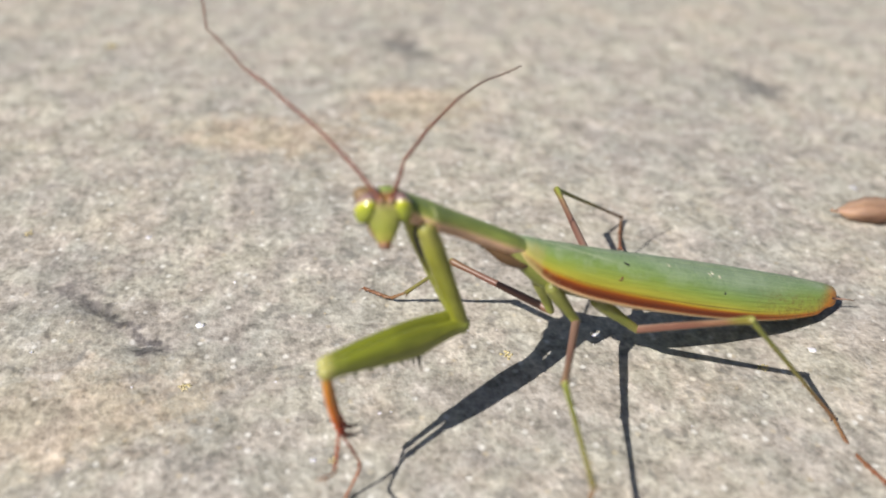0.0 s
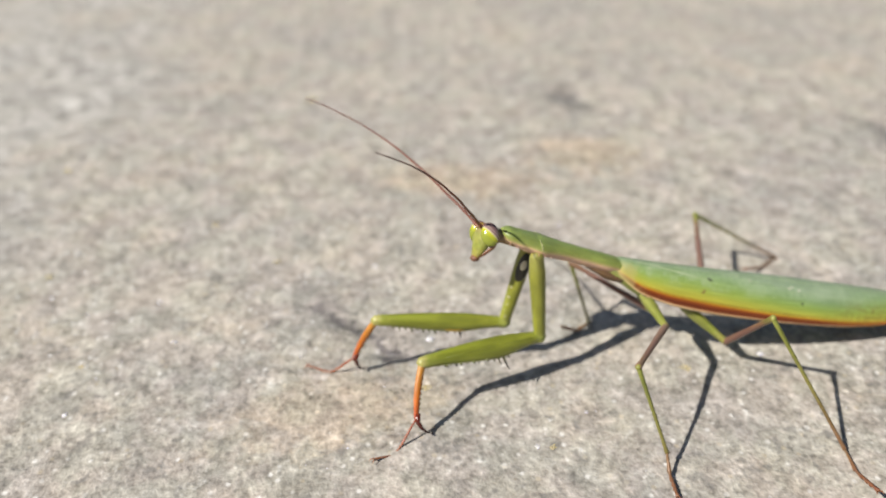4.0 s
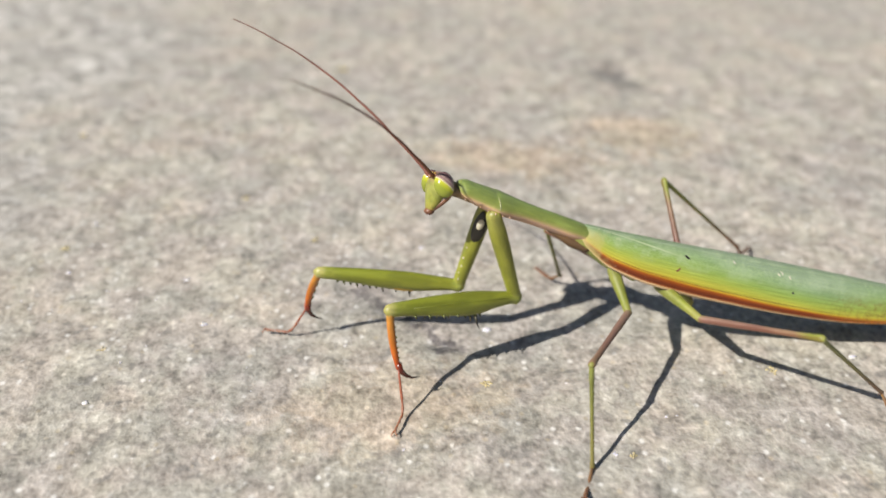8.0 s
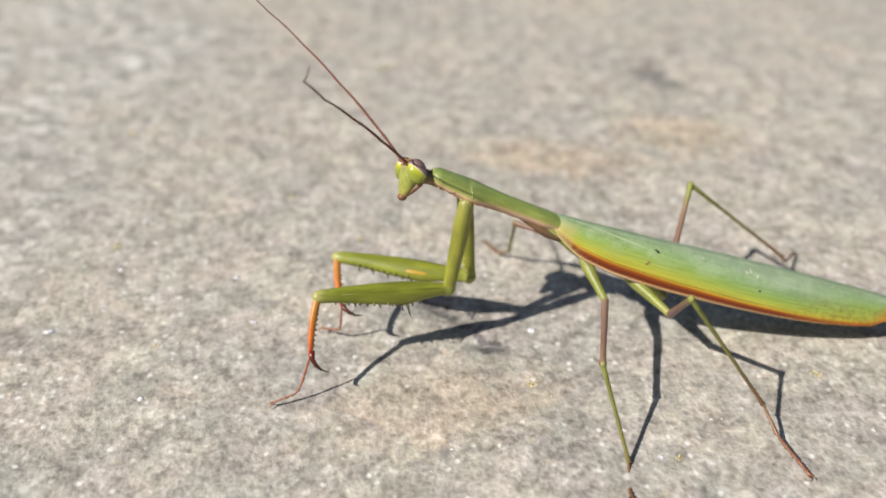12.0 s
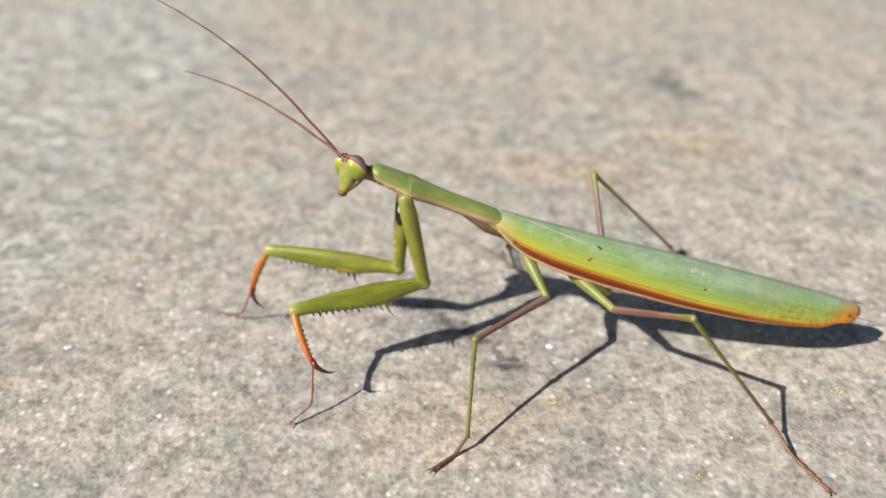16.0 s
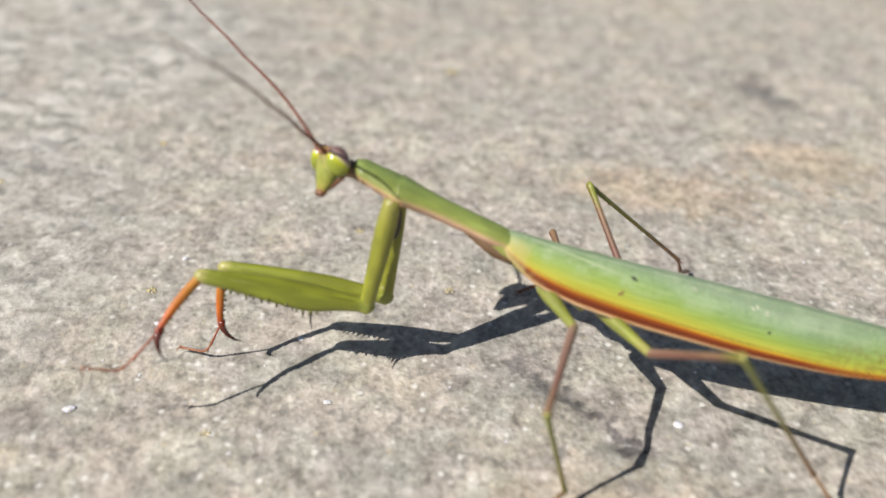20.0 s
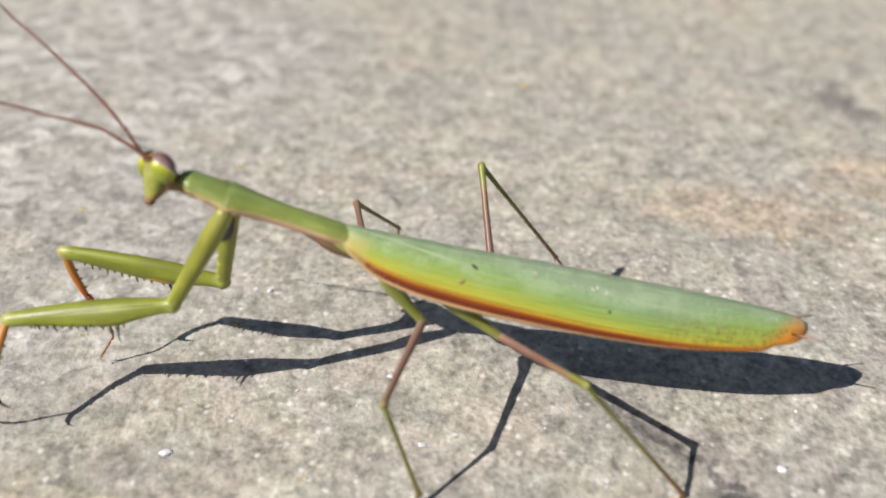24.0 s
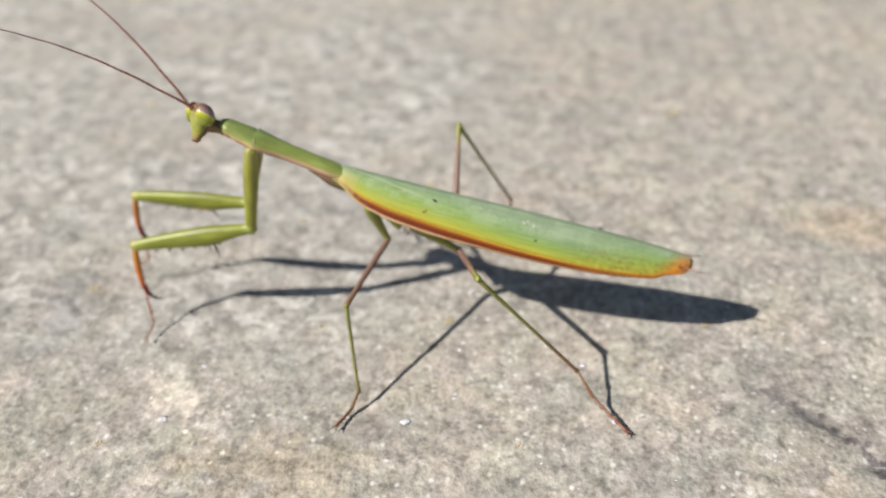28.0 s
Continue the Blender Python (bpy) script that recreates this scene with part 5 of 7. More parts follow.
        (17.5, (-18.43, 0.26, 2.11), (-22.26, 2.71, 5.2), (-26.89, 4.7, 7.4), (-31.61, 6.68, 9.4), (-36.48, 8.62, 11.09), (-41.41, 10.54, 12.58)),
        (18, (-18.29, -0.78, 2.25), (-22.33, 1.18, 5.44), (-26.78, 2.96, 8.12), (-31.38, 4.75, 10.55), (-36.15, 6.52, 12.64), (-40.93, 8.34, 14.66)),
        (18.5, (-18.58, -0.27, 1.74), (-22.29, 2.03, 5.08), (-26.86, 3.9, 7.51), (-31.64, 5.69, 9.57), (-36.54, 7.46, 11.33), (-41.47, 9.26, 12.98)),
        (19, (-18.53, -0.94, 2.59), (-22.79, 0.69, 5.66), (-27.2, 2.35, 8.5), (-31.88, 4.05, 10.84), (-36.81, 5.77, 12.55), (-41.9, 7.49, 13.74)),
        (19.5, (-18.48, -0.51, 2.39), (-22.07, 2.14, 5.61), (-26.65, 4.26, 7.79), (-31.45, 6.21, 9.64), (-36.34, 8.13, 11.26), (-41.29, 10.04, 12.71)),
        (20, (-18.45, 0.79, 3.13), (-22.44, 2.97, 6.24), (-27.05, 4.74, 8.67), (-31.68, 6.55, 11.01), (-36.32, 8.44, 13.27), (-40.97, 10.4, 15.47)),
        (20.5, (-18.44, -0.05, 2.85), (-22.12, 2.4, 6.13), (-26.62, 4.47, 8.52), (-31.28, 6.5, 10.63), (-35.98, 8.57, 12.59), (-40.67, 10.71, 14.51)),
        (21, (-18.5, -0.16, 3.21), (-22.45, 1.86, 6.47), (-26.73, 3.75, 9.36), (-31.2, 5.62, 11.96), (-35.61, 7.63, 14.55), (-40.02, 9.72, 17.1)),
        (21.5, (-18.61, -0.41, 3.08), (-22.11, 2.43, 6.23), (-26.63, 4.62, 8.46), (-31.27, 6.69, 10.56), (-35.98, 8.74, 12.55), (-40.67, 10.83, 14.51)),
        (22, (-18.8, 0.85, 3.06), (-22.18, 3.87, 6.18), (-26.57, 6.21, 8.52), (-31.23, 8.29, 10.58), (-36.04, 10.23, 12.42), (-40.83, 12.19, 14.27)),
        (22.5, (-18.63, 1.48, 2.55), (-22.6, 3.47, 5.8), (-27.07, 5.23, 8.47), (-31.45, 7.15, 11.19), (-35.82, 9.18, 13.84), (-40.19, 11.28, 16.45)),
        (24.5, (-18.5, 0.07, 3.2), (-22.46, 2.28, 6.32), (-26.94, 4.12, 8.92), (-31.67, 5.82, 11.16), (-36.4, 7.63, 13.31), (-41.12, 9.53, 15.4)),
        (25, (-19.15, 0.09, 2.7), (-23.16, 2.13, 5.87), (-27.66, 3.83, 8.53), (-32.43, 5.39, 10.78), (-37.17, 7.13, 12.97), (-41.87, 8.98, 15.14)),
        (25.5, (-19.05, 1.25, 2.9), (-23.15, 3.77, 5.56), (-27.38, 6.32, 7.99), (-31.85, 8.9, 9.89), (-36.54, 11.48, 11.15), (-41.35, 14.03, 11.88)),
        (26, (-18.99, 0.31, 2.91), (-23.35, 2.46, 5.48), (-27.74, 4.67, 7.96), (-32.17, 6.95, 10.28), (-36.63, 9.35, 12.43), (-41.08, 11.83, 14.5)),
        (26.5, (-19.06, 0.54, 2.67), (-23.21, 2.66, 5.58), (-27.68, 4.6, 8.14), (-32.37, 6.45, 10.33), (-37.07, 8.41, 12.4), (-41.77, 10.47, 14.39)),
        (27, (-18.88, -0.29, 3.07), (-23.08, 1.86, 5.9), (-27.67, 3.7, 8.29), (-32.46, 5.46, 10.35), (-37.31, 7.27, 12.2), (-42.16, 9.16, 13.99)),
        (28, (-18.9, -0.7, 3.38), (-23.24, 0.9, 6.36), (-27.72, 2.51, 9.1), (-32.47, 4.16, 11.34), (-37.46, 5.82, 12.93), (-42.6, 7.48, 14.01)),
    ])
    move_antenna(PIECES["antenna_near"], 24, [
        (0, (-15.17, -1.89, 2.47), (-13.04, 1.7, 4.84), (-9.99, 4.59, 7.18), (-6.62, 7.09, 9.5), (-2.8, 9.2, 11.5), (1.4, 10.92, 13.06)),
        (0.5, (-15.22, -2.1, 2.6), (-13.35, 1.9, 4.5), (-10.2, 4.89, 6.54), (-6.75, 7.39, 8.75), (-3, 9.47, 10.92), (1.13, 11.07, 12.74)),
        (1, (-15.29, -2.15, 2.37), (-13.04, 0.66, 5.55), (-10.1, 3.11, 8.44), (-6.55, 5.24, 10.88), (-2.54, 6.92, 12.91), (1.67, 8.26, 14.78)),
        (1.5, (-16.68, -1.64, 1.66), (-19.4, -3.87, 4.92), (-21.49, -6.67, 8.21), (-23.23, -10.03, 11.17), (-24.82, -13.74, 13.77), (-26.34, -17.65, 16.1)),
        (2, (-17.66, 0.57, 1.44), (-21.07, -1.49, 4.13), (-24.61, -3.58, 6.6), (-28.27, -5.72, 8.86), (-32, -7.88, 10.96), (-35.74, -10.05, 13.05)),
        (2.5, (-17.52, 1.6, 1.84), (-21.02, -0.72, 4.17), (-24.46, -3.15, 6.47), (-27.95, -5.65, 8.62), (-31.44, -8.21, 10.69), (-34.99, -10.8, 12.63)),
        (3, (-17.5, 1.4, 2.39), (-20.86, -0.81, 5.02), (-24.34, -3.08, 7.42), (-27.79, -5.36, 9.85), (-31.21, -7.69, 12.29), (-34.81, -10.13, 14.32)),
        (3.5, (-17.76, 0.89, 2.12), (-21.04, -1.64, 4.54), (-24.29, -4.3, 6.87), (-27.59, -7.07, 8.97), (-30.96, -9.93, 10.86), (-34.41, -12.87, 12.43)),
        (4, (-17.87, 0.09, 2.23), (-20.75, -2.27, 5.26), (-23.74, -4.68, 8.13), (-26.92, -7.21, 10.69), (-30.31, -9.84, 12.83), (-33.85, -12.55, 14.64)),
        (4.5, (-17.94, 0.16, 2.04), (-20.73, -2.15, 5.2), (-23.61, -4.52, 8.22), (-26.7, -7, 10.92), (-30.02, -9.6, 13.22), (-33.48, -12.28, 15.19)),
        (6.5, (-17.94, -1.39, 2.8), (-20.82, -3.7, 5.87), (-23.8, -6.07, 8.79), (-26.98, -8.55, 11.39), (-30.38, -11.14, 13.59), (-33.92, -13.8, 15.44)),
        (7, (-17.83, -1.51, 3.01), (-20.79, -3.93, 5.91), (-23.84, -6.41, 8.66), (-27.08, -9, 11.07), (-30.52, -11.68, 13.08), (-34.1, -14.42, 14.73)),
        (7.5, (-18.05, -0.03, 2.87), (-20.67, -2.75, 5.83), (-23.56, -5.66, 8.33), (-26.58, -8.64, 10.56), (-29.69, -11.63, 12.68), (-32.85, -14.63, 14.69)),
        (8, (-17.9, -1.1, 3.1), (-20.7, -3.56, 6.12), (-23.6, -6.07, 9.01), (-26.69, -8.7, 11.57), (-29.99, -11.44, 13.72), (-33.44, -14.24, 15.53)),
        (8.5, (-18.02, -0.84, 2.84), (-20.79, -3.37, 5.85), (-23.53, -6.24, 8.55), (-26.34, -9.37, 10.86), (-29.2, -12.62, 12.92), (-32.19, -16.01, 14.54)),
        (9, (-18.14, -0.39, 2.72), (-20.53, -3.14, 5.86), (-23.16, -5.93, 8.74), (-26.21, -8.76, 11.14), (-29.47, -11.61, 13.2), (-32.88, -14.54, 14.88)),
        (9.5, (-18.05, -0.46, 2.59), (-20.96, -2.87, 5.56), (-23.92, -5.61, 8.17), (-26.95, -8.56, 10.42), (-30, -11.58, 12.57), (-33.1, -14.69, 14.52)),
        (10, (-17.86, -0.59, 2.97), (-20.79, -2.95, 5.95), (-23.82, -5.37, 8.78), (-27.05, -7.89, 11.28), (-30.48, -10.52, 13.37), (-34.05, -13.21, 15.12)),
        (10.5, (-17.88, -0.55, 2.94), (-20.72, -3.04, 5.9), (-23.53, -5.73, 8.71), (-26.42, -8.63, 11.21), (-29.37, -11.65, 13.5), (-32.43, -14.87, 15.31)),
        (11, (-17.99, -0.4, 2.98), (-20.51, -2.83, 6.26), (-23.14, -5.33, 9.41), (-25.99, -7.95, 12.25), (-29.07, -10.7, 14.7), (-32.31, -13.53, 16.82)),
        (11.5, (-18.08, -1.53, 2.65), (-20.83, -3.27, 6.18), (-24.01, -5.56, 8.95), (-26.92, -8.49, 11.39), (-28.11, -11.83, 14.63), (-26.78, -15.04, 17.94)),
        (12, (-18.28, -0.73, 2.63), (-21.62, -2.64, 5.49), (-24.97, -4.81, 8.17), (-28.12, -7.43, 10.66), (-30.34, -10.68, 13.41), (-30.06, -14.43, 16.4)),
        (12.5, (-18.26, -0.46, 2.54), (-20.64, -3.09, 5.78), (-23.13, -5.78, 8.88), (-25.84, -8.59, 11.68), (-28.77, -11.53, 14.08), (-31.87, -14.55, 16.16)),
        (14.5, (-18, -1.54, 2.53), (-21.98, 1.1, 3.06), (-25.75, 3.99, 3.76), (-29.44, 7.04, 4.09), (-33.02, 10.18, 3.51), (-36.53, 13.21, 2.27)),
        (15, (-18.08, -1.54, 2.61), (-21.71, 1.52, 3.32), (-25.45, 4.51, 3.72), (-29.28, 7.4, 3.73), (-33.17, 10.19, 3.41), (-37.1, 12.87, 2.78)),
        (16, (-18.13, -1.5, 2.68), (-22.11, 1.08, 3.42), (-26.13, 3.64, 3.97), (-30.22, 6.16, 4.13), (-34.34, 8.59, 3.83), (-38.47, 10.95, 3.17)),
        (16.5, (-18.25, -0.55, 2.51), (-21.27, 3.11, 3.26), (-24.71, 6.46, 3.21), (-28.24, 9.69, 2.88), (-31.73, 12.96, 2.47), (-35.29, 15.99, 1.4)),
        (17, (-17.91, -1.71, 2.96), (-21.16, 1.77, 3.58), (-24.79, 4.9, 3.46), (-28.49, 7.95, 3.16), (-32.13, 11.06, 2.93), (-35.84, 14.05, 2.32)),
        (17.5, (-18.09, -0.44, 2.48), (-21.28, 3.11, 2.96), (-24.81, 6.36, 2.67), (-28.38, 9.52, 2.12), (-31.87, 12.76, 1.52), (-35.41, 15.64, 0.04)),
        (18, (-17.86, -1.43, 2.6), (-21.2, 1.96, 3.21), (-24.75, 5.19, 3.24), (-28.35, 8.35, 2.95), (-31.89, 11.58, 2.64), (-35.5, 14.67, 1.96)),
        (18.5, (-18.22, -0.92, 2.17), (-20.87, 3.07, 2.52), (-24.17, 6.53, 2.07), (-27.63, 9.8, 1.47), (-31.12, 13.05, 0.89), (-34.69, 16.06, -0.21)),
        (19, (-18.14, -1.61, 2.95), (-21.64, 1.63, 3.49), (-25.17, 4.86, 3.85), (-28.77, 8.04, 3.82), (-32.4, 11.13, 3.33), (-36.04, 14.14, 2.48)),
        (19.5, (-18.03, -1.16, 2.74), (-20.23, -4.04, 5.89), (-22.66, -7.3, 8.45), (-25.17, -10.72, 10.7), (-27.7, -14.19, 12.83), (-30.26, -17.74, 14.81)),
        (20, (-17.93, 0.19, 3.45), (-19.87, -3.01, 6.45), (-21.85, -6.26, 9.38), (-23.86, -9.57, 12.22), (-26, -13.05, 14.74), (-28.18, -16.57, 17.17)),
        (20.5, (-17.97, -0.69, 3.17), (-19.95, -3.74, 6.29), (-22.01, -7.1, 9.04), (-24.05, -10.63, 11.57), (-26.05, -14.34, 13.87), (-27.99, -18.06, 16.2)),
        (21, (-18.04, -0.8, 3.55), (-20.47, -3.48, 6.71), (-22.89, -6.5, 9.54), (-25.45, -9.69, 12.06), (-28.16, -13.04, 14.18), (-31, -16.53, 15.85)),
        (21.5, (-18.12, -1.03, 3.42), (-19.85, -4.07, 6.72), (-21.75, -7.53, 9.44), (-23.74, -11.26, 11.72), (-25.67, -14.98, 14.06), (-27.58, -18.71, 16.41)),
        (22, (-18.33, 0.22, 3.4), (-20.09, -2.5, 6.94), (-22.31, -5.43, 10.03), (-24.92, -8.53, 12.6), (-27.75, -11.67, 14.88), (-30.67, -14.83, 17.01)),
        (22.5, (-18.21, 0.82, 2.91), (-20.21, -2.21, 6.05), (-22.39, -5.44, 8.86), (-24.62, -8.79, 11.47), (-26.83, -12.28, 13.91), (-29.06, -15.86, 16.2)),
        (24.5, (-17.95, -0.51, 3.5), (-22.37, 0.92, 4.73), (-27.09, 1.74, 4.96), (-31.84, 2.42, 4.94), (-36.58, 3.16, 4.92), (-41.32, 3.95, 4.9)),
        (25, (-18.56, -0.46, 3), (-22.97, -0.02, 4.84), (-27.59, 0.13, 6.13), (-32.35, -0.01, 6.75), (-37.13, -0.14, 7.23), (-41.9, -0.21, 7.71)),
        (25.5, (-18.49, 0.68, 3.2), (-22.93, 0.29, 4.97), (-27.44, -0.09, 6.56), (-32.07, -0.47, 7.78), (-36.8, -0.85, 8.53), (-41.57, -1.23, 8.92)),
        (26, (-18.41, -0.26, 3.21), (-22.84, 0.34, 4.96), (-27.41, 0.8, 6.36), (-32.11, 1.11, 7.27), (-36.91, 1.15, 7.51), (-41.71, 1.14, 7.5)),
        (26.5, (-18.54, -0.06, 3), (-22.63, -0.82, 5.41), (-26.93, -1.9, 7.23), (-31.33, -3.11, 8.72), (-35.81, -4.47, 9.8), (-40.31, -6.06, 10.25)),
        (27, (-18.3, -0.83, 3.4), (-22.66, -1.3, 5.37), (-27.08, -1.81, 7.16), (-31.63, -2.48, 8.53), (-36.29, -3.38, 9.26), (-40.97, -4.4, 9.64)),
        (28, (-18.33, -1.28, 3.67), (-22.72, -1.99, 5.48), (-27.17, -2.71, 7.12), (-31.75, -3.42, 8.38), (-36.43, -4.14, 9.18), (-41.15, -4.84, 9.61)),
    ])
    move_fore_leg(PIECES["fore_near"], [
        (0, (-11.18, -1.65, 0.35), (-4.25, -0.76, -8.56), (-18.65, -5.62, -11), (-15.83, -5.43, -16.59), (-13.66, -5.66, -22.86)),
        (0.5, (-11.14, -1.84, 0.37), (-4.19, -1.03, -8.48), (-18.6, -5.74, -11.34), (-15.42, -4.94, -16.64), (-14.06, -4.32, -23.12)),
        (1, (-11.14, -1.94, 0.17), (-4.39, -0.4, -9.31), (-18.29, -5.34, -11.91), (-13.97, -3.92, -16.69), (-13.88, -5.86, -22.31)),
        (1.5, (-11.15, -1.93, -0.23), (-5.8, -1.59, -10.17), (-20.6, -5.7, -11.67), (-20.59, -8.56, -17.21), (-21.59, -10.09, -23.6)),
        (2, (-11.2, -1.53, -0.21), (-7.86, -1.13, -10.96), (-22.98, -4.2, -11.92), (-24.17, -7.21, -17.25), (-27.04, -8.34, -23.14)),
        (2.5, (-11.27, -0.87, 0.02), (-6.44, 0.1, -10.13), (-21.37, -3.42, -11.78), (-21.58, -5.17, -17.75), (-24.66, -7.48, -23.19)),
        (3, (-11.27, -0.88, 0.32), (-8.85, -0.45, -10.68), (-24.01, -3.2, -11.71), (-25.51, -5, -17.49), (-30.17, -5.27, -22.24)),
        (3.5, (-11.25, -1.22, 0.09), (-8.09, -0.51, -10.72), (-23, -3.75, -13.02), (-23.41, -4.96, -19.12), (-28.14, -7.14, -23.27)),
        (4, (-11.19, -1.66, 0.06), (-7.85, -0.98, -10.7), (-22.56, -5.17, -12.7), (-22.83, -8.49, -17.98), (-27.59, -11.9, -21.14)),
        (4.5, (-11.21, -1.51, -0.04), (-8.09, -1.78, -10.83), (-22.35, -7.78, -10.81), (-22.21, -10.19, -16.53), (-26.42, -14.02, -19.94)),
        (6.5, (-11.03, -2.46, 0.37), (-5.2, -1.16, -9.21), (-19.21, -7.44, -10.65), (-16.53, -8.83, -16.09), (-16.49, -14.1, -20.16)),
        (7, (-11.01, -2.55, 0.41), (-5.49, -1.21, -9.35), (-19.67, -7.04, -11.04), (-17.19, -9.69, -16.12), (-15.99, -15.06, -19.86)),
        (7.5, (-11.18, -1.71, 0.39), (-5.78, -1.04, -9.5), (-20.05, -6.9, -10.15), (-17.75, -9.25, -15.44), (-16.47, -14.07, -19.84)),
        (8, (-11.06, -2.29, 0.49), (-5.94, -0.97, -9.47), (-20.01, -7.3, -9.65), (-18.04, -9.3, -15.2), (-17.77, -14.53, -19.31)),
        (8.5, (-11.11, -2.09, 0.3), (-5.76, -1.6, -9.63), (-20.12, -7.22, -10.11), (-18.09, -8.47, -15.87), (-19.6, -13.46, -19.99)),
        (9, (-11.16, -1.79, 0.22), (-6.67, -1.18, -10.12), (-21.14, -6.39, -8.9), (-20.32, -8.94, -14.51), (-20.76, -12.56, -20.1)),
        (9.5, (-11.17, -1.85, 0.11), (-6.49, -0.98, -10.13), (-21.15, -5.78, -9.59), (-20.04, -8.97, -14.82), (-20.02, -12.87, -20.23)),
        (10, (-11.14, -1.95, 0.31), (-6.61, -0.67, -9.94), (-20.99, -6.14, -8.75), (-20.21, -8.38, -14.5), (-20.96, -12, -20.05)),
        (10.5, (-11.14, -1.94, 0.3), (-6.18, -0.95, -9.79), (-20.98, -5.34, -9.88), (-19.56, -8.05, -15.31), (-20.54, -11.89, -20.65)),
        (11, (-11.15, -1.86, 0.35), (-6.6, -1.07, -9.95), (-21.02, -6.44, -8.9), (-20.19, -8.66, -14.65), (-20.98, -12.55, -20.02)),
        (11.5, (-11.05, -2.4, 0.22), (-9.5, -1.32, -10.91), (-23.93, -6.68, -12.01), (-23.08, -8.19, -18), (-25.41, -11.35, -23.39)),
        (12, (-11.14, -1.95, 0.11), (-10.11, -1.48, -11.12), (-24.44, -7.15, -11.81), (-23.98, -10.86, -16.76), (-26.88, -12.91, -22.38)),
        (12.5, (-11.17, -1.74, 0.02), (-10.11, -1.21, -11.2), (-24.46, -6.73, -12.52), (-23.73, -8.77, -18.36), (-26.89, -12.89, -22.52)),
        (14.5, (-11.07, -2.32, 0.02), (-6.81, -1.21, -10.39), (-20.25, -8.29, -13.01), (-17.33, -12.83, -16.09), (-18.38, -15.49, -22.08)),
        (15, (-11.07, -2.3, 0.09), (-6.74, -1.5, -10.32), (-20.28, -8.38, -12.95), (-17.21, -12.75, -16.12), (-18.35, -15.43, -22.07)),
        (16, (-11.08, -2.28, 0.09), (-6.67, -1.27, -10.27), (-20.12, -8.31, -12.89), (-16.89, -12.29, -16.39), (-17.87, -15.29, -22.21)),
        (16.5, (-11.18, -1.8, 0.04), (-6.12, -0.87, -10.02), (-19.66, -7.31, -13.68), (-16.95, -12.23, -16.38), (-18.17, -13.71, -22.75)),
        (17, (-11.04, -2.46, 0.18), (-6.16, -1.03, -9.92), (-18.97, -9.02, -12.96), (-15.12, -11.11, -17.36), (-15.51, -16.09, -21.75)),
        (17.5, (-11.19, -1.67, 0.05), (-5.98, -1.01, -9.95), (-18.96, -8.95, -12.47), (-15.83, -10.17, -17.72), (-16.36, -15.84, -21.14)),
        (18, (-11.1, -2.18, 0.06), (-6.07, -1.38, -10.04), (-18.74, -9.67, -12.83), (-15.26, -10.76, -17.86), (-15.89, -16.32, -21.44)),
        (18.5, (-11.17, -1.92, -0.06), (-5.26, -1.66, -9.68), (-17.7, -10.18, -12.95), (-14.4, -10.61, -18.21), (-14.35, -15.28, -22.94)),
        (19, (-11.05, -2.37, 0.37), (-7.26, -1.2, -10.2), (-21.33, -7.47, -10.77), (-20.14, -7.99, -16.87), (-19.82, -7.1, -23.45)),
        (19.5, (-11.15, -1.84, 0.22), (-6.85, -1.19, -10.2), (-20.77, -7.82, -9.55), (-20.8, -8.63, -15.72), (-22.39, -10.39, -21.92)),
        (20, (-11.27, -0.82, 0.47), (-11.75, -0.27, -10.77), (-26.47, -4.66, -8.87), (-28.67, -8.91, -12.9), (-33.49, -12.78, -15.46)),
        (20.5, (-11.2, -1.56, 0.32), (-8.2, -0.81, -10.53), (-23.05, -4.99, -11.05), (-23.24, -10.53, -13.9), (-24.85, -9.83, -20.31)),
        (21, (-11.15, -1.84, 0.49), (-8.9, 0.11, -10.39), (-23.42, -5.15, -10.26), (-23.45, -7.42, -16.04), (-25.8, -10.23, -21.6)),
        (21.5, (-11.15, -1.71, 0.57), (-9.29, -0.11, -10.45), (-23.96, -4.8, -9.42), (-25.1, -6.34, -15.35), (-27.71, -6.47, -21.46)),
        (22, (-11.26, -0.99, 0.33), (-10.86, -0.13, -10.9), (-25.69, -3.99, -8.68), (-27.82, -6.63, -13.9), (-32.29, -9.58, -17.86)),
        (22.5, (-11.29, -0.67, 0.01), (-11.03, 0.27, -11.24), (-26.34, -1.62, -11.02), (-28.16, -4.93, -15.98), (-31.73, -4.58, -21.58)),
        (24.5, (-11.21, -1.47, -0.01), (-15.72, -1.42, -10.01), (-29.73, -1.66, -15.06), (-30.41, -5.4, -20.01), (-32.87, -3.68, -26.01)),
        (25, (-11.23, -1.22, -0.49), (-13.73, -1.02, -11.51), (-28.83, -3.94, -13.55), (-30.36, -5.78, -19.32), (-33.28, -4.55, -25.19)),
        (25.5, (-11.29, -0.51, -0.37), (-14.58, 0.44, -11.13), (-29.32, -3.19, -8.34), (-32.59, -5.21, -13.24), (-38.01, -8.77, -14.77)),
        (26, (-11.24, -1.15, -0.34), (-14.9, -0.86, -11.04), (-29.46, -1.92, -16.18), (-30.47, -4.02, -21.98), (-34.96, -6.82, -26.04)),
        (26.5, (-11.27, -0.97, -0.28), (-13.09, -0.27, -11.4), (-27.7, -3.43, -15.29), (-27.46, -4.41, -21.44), (-31.71, -7.02, -25.85)),
        (27, (-11.22, -1.41, 0.11), (-10.99, -1.62, -11.21), (-25.4, -2.73, -16.75), (-23.89, -2.61, -22.79), (-26.17, -4.34, -28.78)),
